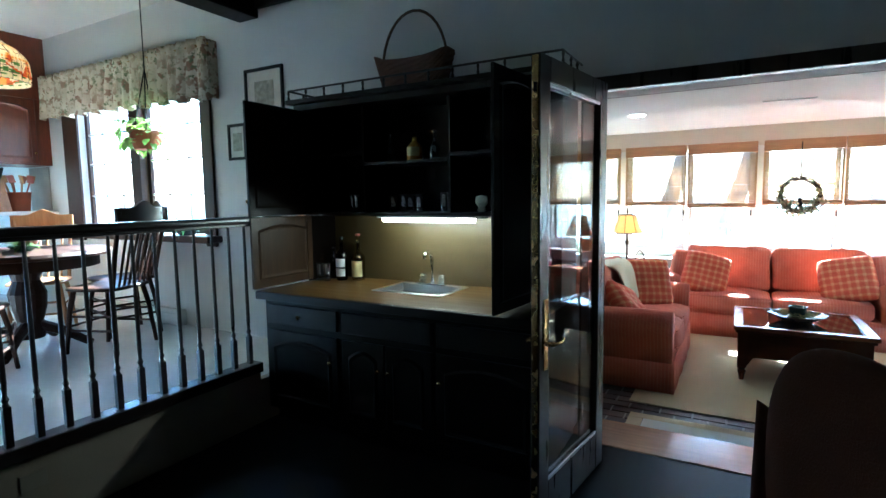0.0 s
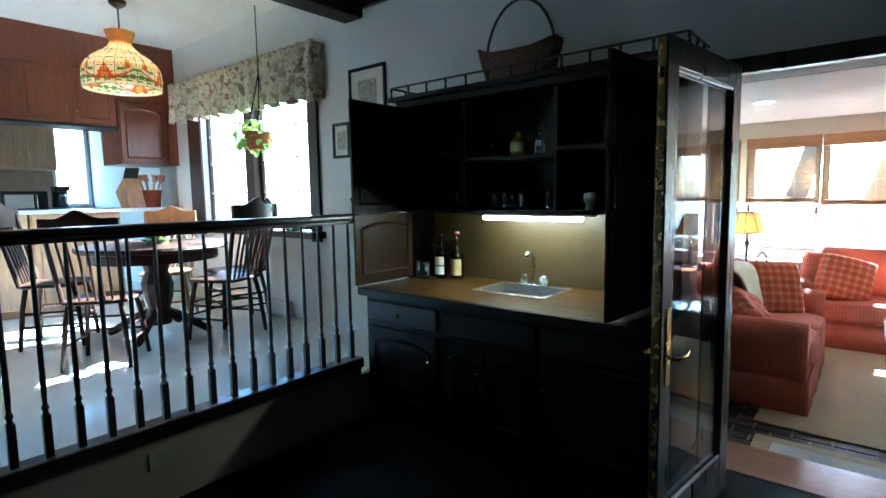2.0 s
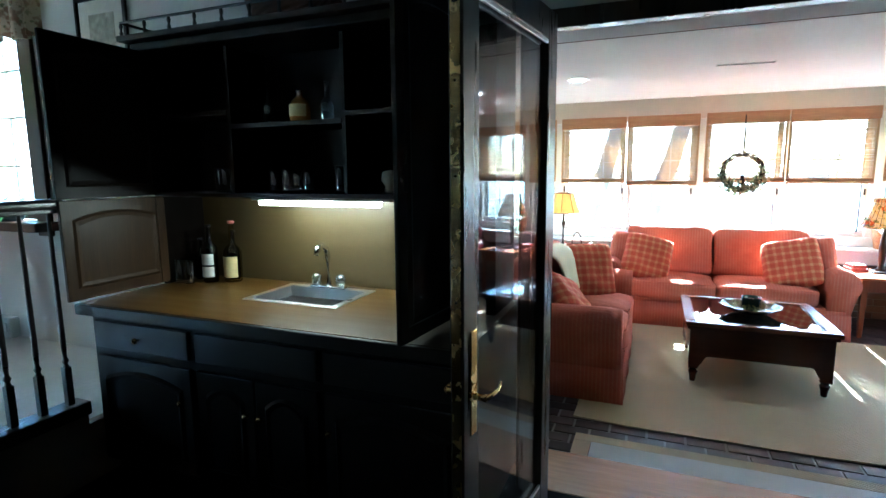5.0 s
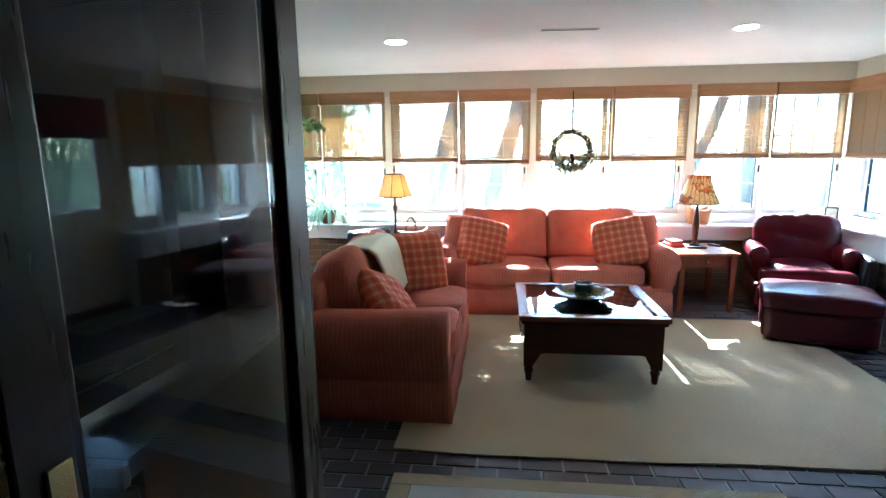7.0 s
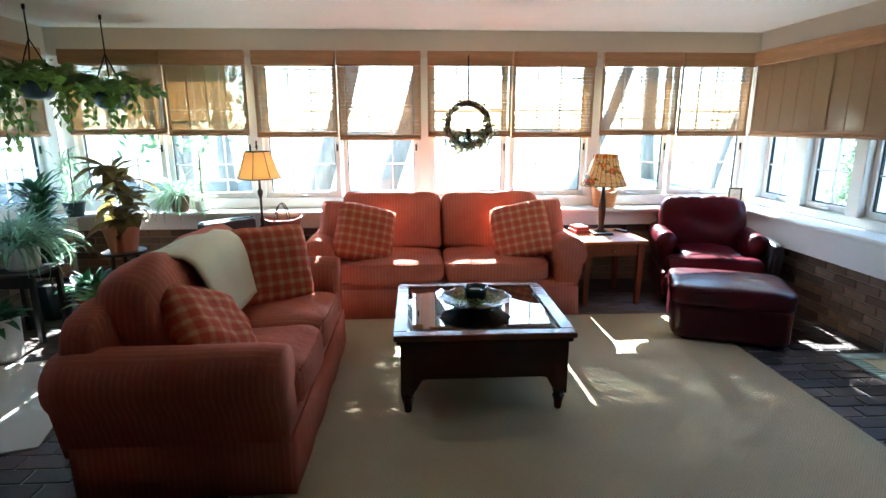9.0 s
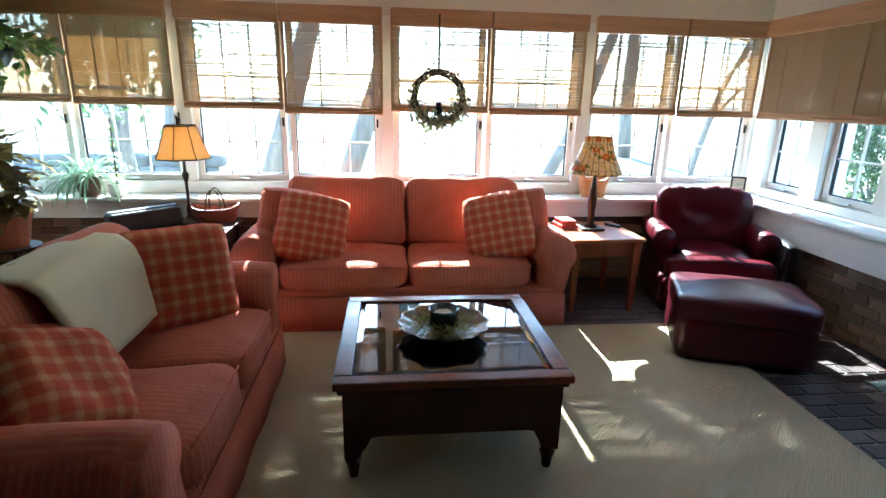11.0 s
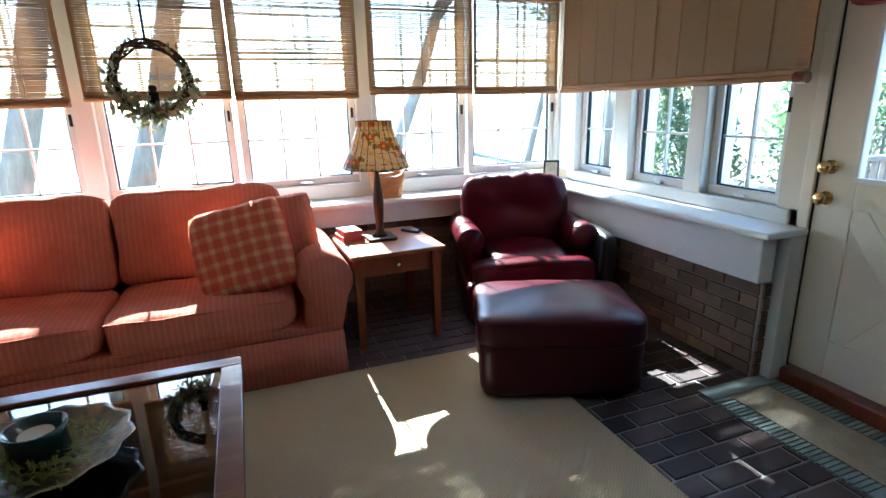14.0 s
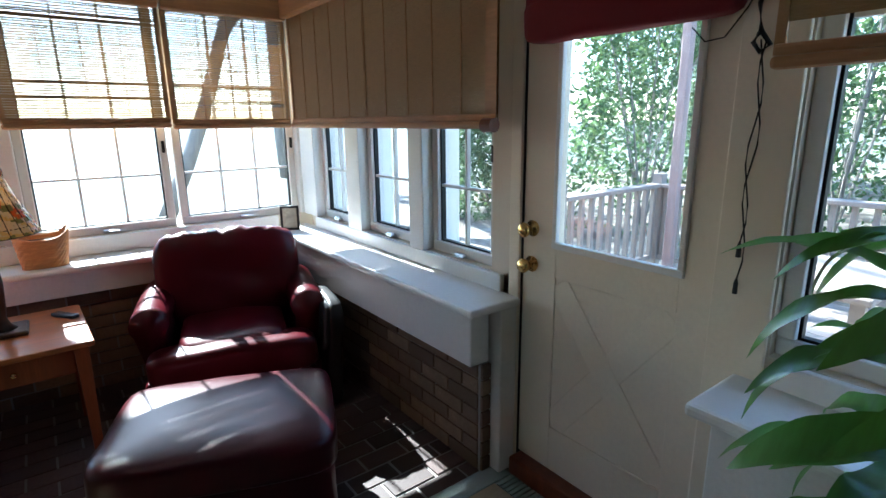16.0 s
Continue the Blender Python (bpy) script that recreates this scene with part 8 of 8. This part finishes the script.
autumn = translucent("ochre_leaf", (0.38, 0.22, 0.06), (0.55, 0.33, 0.08), 0.4, 0.6, 12.0, 0.3)
tree((9.0, 17.0, -0.36), 2.6, 0.10, (0.1, 0), True, autumn, "small ochre-leaved tree on the lawn", 0.17, 60)

# leafy crowns added to shade the deck and darken side and corner windows
tree((7.6, 13.4, -0.36), 3.0, 0.13, (0.05, 0), True, shrub, "leafy tree shading the deck and the side windows", 0.17, 110)
tree((10.4, 15.6, -0.36), 3.4, 0.15, (-0.08, 0), True, shrub, "leafy tree shading the garden beyond the deck", 0.18, 110)
tree((-3.0, 12.8, -0.36), 1.7, 0.12, (0.0, 0), True, shrub, "low leafy tree shading the corner windows", 0.16, 110)
tree((-5.6, 8.6, -0.36), 1.8, 0.12, (0.05, 0), True, shrub, "low leafy tree added beyond the west windows to darken them", 0.16, 110)


def bush(at, rx, ry, h, count, label, leaf=1.0):
    root = thing("shrub", label, "shrub", "evergreens beyond the deck", at)
    bm = bmesh.new()
    for i in range(count):
        a, z = random.random() * 6.283, random.random() ** 0.8
        rr = (1 - 0.45 * z) * random.uniform(0.55, 1.0) * (0.8 + 0.35 * noise.noise(Vector((a * 1.5, z * 4, at[0]))))
        p = Vector((rx * rr * math.cos(a), ry * rr * math.sin(a), h * z))
        leaf_blade(bm, pose(*p, random.random() * 360, random.uniform(-60, 60), random.random() * 360), leaf * random.uniform(0.06, 0.14), leaf * random.uniform(0.035, 0.065), 0.5, 0.2, 2)
    part("foliage", bm, shrub, root)["kind"] = "stuff"
    bm = bmesh.new()
    for k in range(5):
        a = k * 1.26
        tubing(bm, [(0, 0, 0), (rx * 0.25 * math.cos(a), ry * 0.25 * math.sin(a), h * 0.45), (rx * 0.5 * math.cos(a), ry * 0.5 * math.sin(a), h * 0.85)], 0.025, 6, 0.4)
    part("stem", bm, bark, root)


for at, rx, ry, h in (((10.6, 9.6, -0.36), 1.9, 1.8, 4.6), ((12.0, 7.4, -0.36), 2.0, 1.9, 5.4), ((11.2, 5.2, -0.36), 1.8, 1.7, 4.4), ((13.5, 11.5, -0.36), 2.2, 2.0, 5.2), ((9.8, 12.4, -0.36), 1.3, 1.3, 2.0), ((14.5, 3.0, -0.36), 2.2, 2.2, 5.5), ((14.8, 8.2, -0.36), 2.6, 2.4, 6.5), ((14.2, 5.8, -0.36), 2.2, 2.2, 6.2)):
    bush(at, rx, ry, h, 5200 if at[0] < 14 else 4200, "dense green evergreen beyond the deck")
for at in ((19.0, 4.0, -0.36), (20.0, 9.5, -0.36), (18.5, 14.5, -0.36), (19.5, -1.5, -0.36)):
    bush(at, 3.6, 3.4, 8.5, 4200, "tall dark evergreen at the edge of the garden", 3.0)
# dark and pale blotches paint broken tree shade into the ground
litter = surface("leaf_litter_painted_shade", (0.16, 0.12, 0.085), 0.95, vary=0.6, grain=5, stain=1.5, relief=0.5, second=(0.40, 0.36, 0.30))
single("leaf_litter", shaped(rbox, 5.0, 30.0, -6.0, 16.0, -0.352, -0.335, 0.005), litter, "brown leaf litter with broken shade painted into its colour", "ground", kind="structure")

stone = surface("grey_field_stone", (0.22, 0.22, 0.21), 0.9, vary=0.4, grain=8, stain=2.5, relief=0.7)
gw = thing("garden_wall", "low grey field-stone wall across the lawn, its near side in shade", "wall", at=(-5.9, 14.6, -0.352))
random.seed(52)
for row in range(3):
    x = -3.6 + 0.25 * (row % 2)
    while x < 3.5:
        lx = random.uniform(0.45, 0.8)
        bm = shaped(soft_box, x + lx / 2, random.uniform(-0.03, 0.03), 0.13 + 0.24 * row, lx, 0.42 - 0.05 * row, 0.27, 6, 0.0, 3, None, 0.03, x * 3 + row)
        part("stone", bm, stone, gw, smooth=True)
        x += lx

# deck with its railing
deck_wood = surface("weathered_pale_decking", (0.30, 0.25, 0.215), 0.8, vary=0.2, grain=20, stain=3, stretch=(6, 1, 1), relief=0.3)
dk = thing("deck", "weathered pale wooden deck with railing outside the door", "deck", at=(0, 0, 0))
for i in range(24):
    x = 4.66 + i * 0.145
    part("plank", shaped(box, x, x + 0.138, 2.0, 7.9, -0.16, -0.13), deck_wood, dk)
part("beam", many(box, [(4.66, 8.12, 7.86, 7.9, -0.34, -0.161), (4.66, 8.12, 4.5, 4.6, -0.34, -0.161)]), deck_wood, dk)
rl = thing("deck_railing", "pale wooden deck railing with square balusters", "railing", at=(0, 0, -0.13))
part("top_rail", many(rbox, [(7.95, 8.09, 2.0, 7.9, 0.86, 0.90, 0.008), (6.5, 8.0, 7.78, 7.9, 0.86, 0.90, 0.008)]), deck_wood, rl)
part("bottom_rail", many(rbox, [(8.0, 8.04, 2.0, 7.9, 0.10, 0.15, 0.005), (6.5, 8.0, 7.82, 7.86, 0.10, 0.15, 0.005)]), deck_wood, rl)
for i in range(40):
    y = 2.08 + i * 0.145
    part("baluster", shaped(box, 8.0, 8.04, y, y + 0.04, 0.151, 0.859), deck_wood, rl)
for i in range(10):
    x = 6.6 + i * 0.145
    part("baluster", shaped(box, x, x + 0.04, 7.82, 7.86, 0.151, 0.859), deck_wood, rl)
for x, y in ((8.02, 7.84), (8.02, 5.0), (6.45, 7.84), (8.02, 2.05)):
    part("post", shaped(rbox, x - 0.05, x + 0.05, y - 0.05, y + 0.05, 0.0, 1.0, 0.006), deck_wood, rl)
dp = thing("deck_post", "tall reddish wooden post rising beside the deck railing", "post", at=(7.58, 7.43, -0.13))
red_post = wood("red_brown_outdoor_wood", (0.36, 0.26, 0.24), 0.7, "z", 0.3, 0.0, 0.3)
part("shaft", shaped(rbox, -0.042, 0.042, -0.042, 0.042, 0.0, 4.2, 0.012), red_post, dp)
part("foot_block", shaped(rbox, -0.08, 0.08, -0.08, 0.08, 0.0, 0.16, 0.012), red_post, dp)
dt = thing("garden_table", "pale slatted garden table on the deck", "table", at=(6.3, 5.9, -0.13))
part("tabletop", shaped(rbox, -0.4, 0.4, -0.4, 0.4, 0.68, 0.72, 0.01), deck_wood, dt)
for sx in (-1, 1):
    for sy in (-1, 1):
        part("leg", shaped(box, sx * 0.34 - 0.03, sx * 0.34 + 0.03, sy * 0.34 - 0.03, sy * 0.34 + 0.03, 0, 0.68), deck_wood, dt)
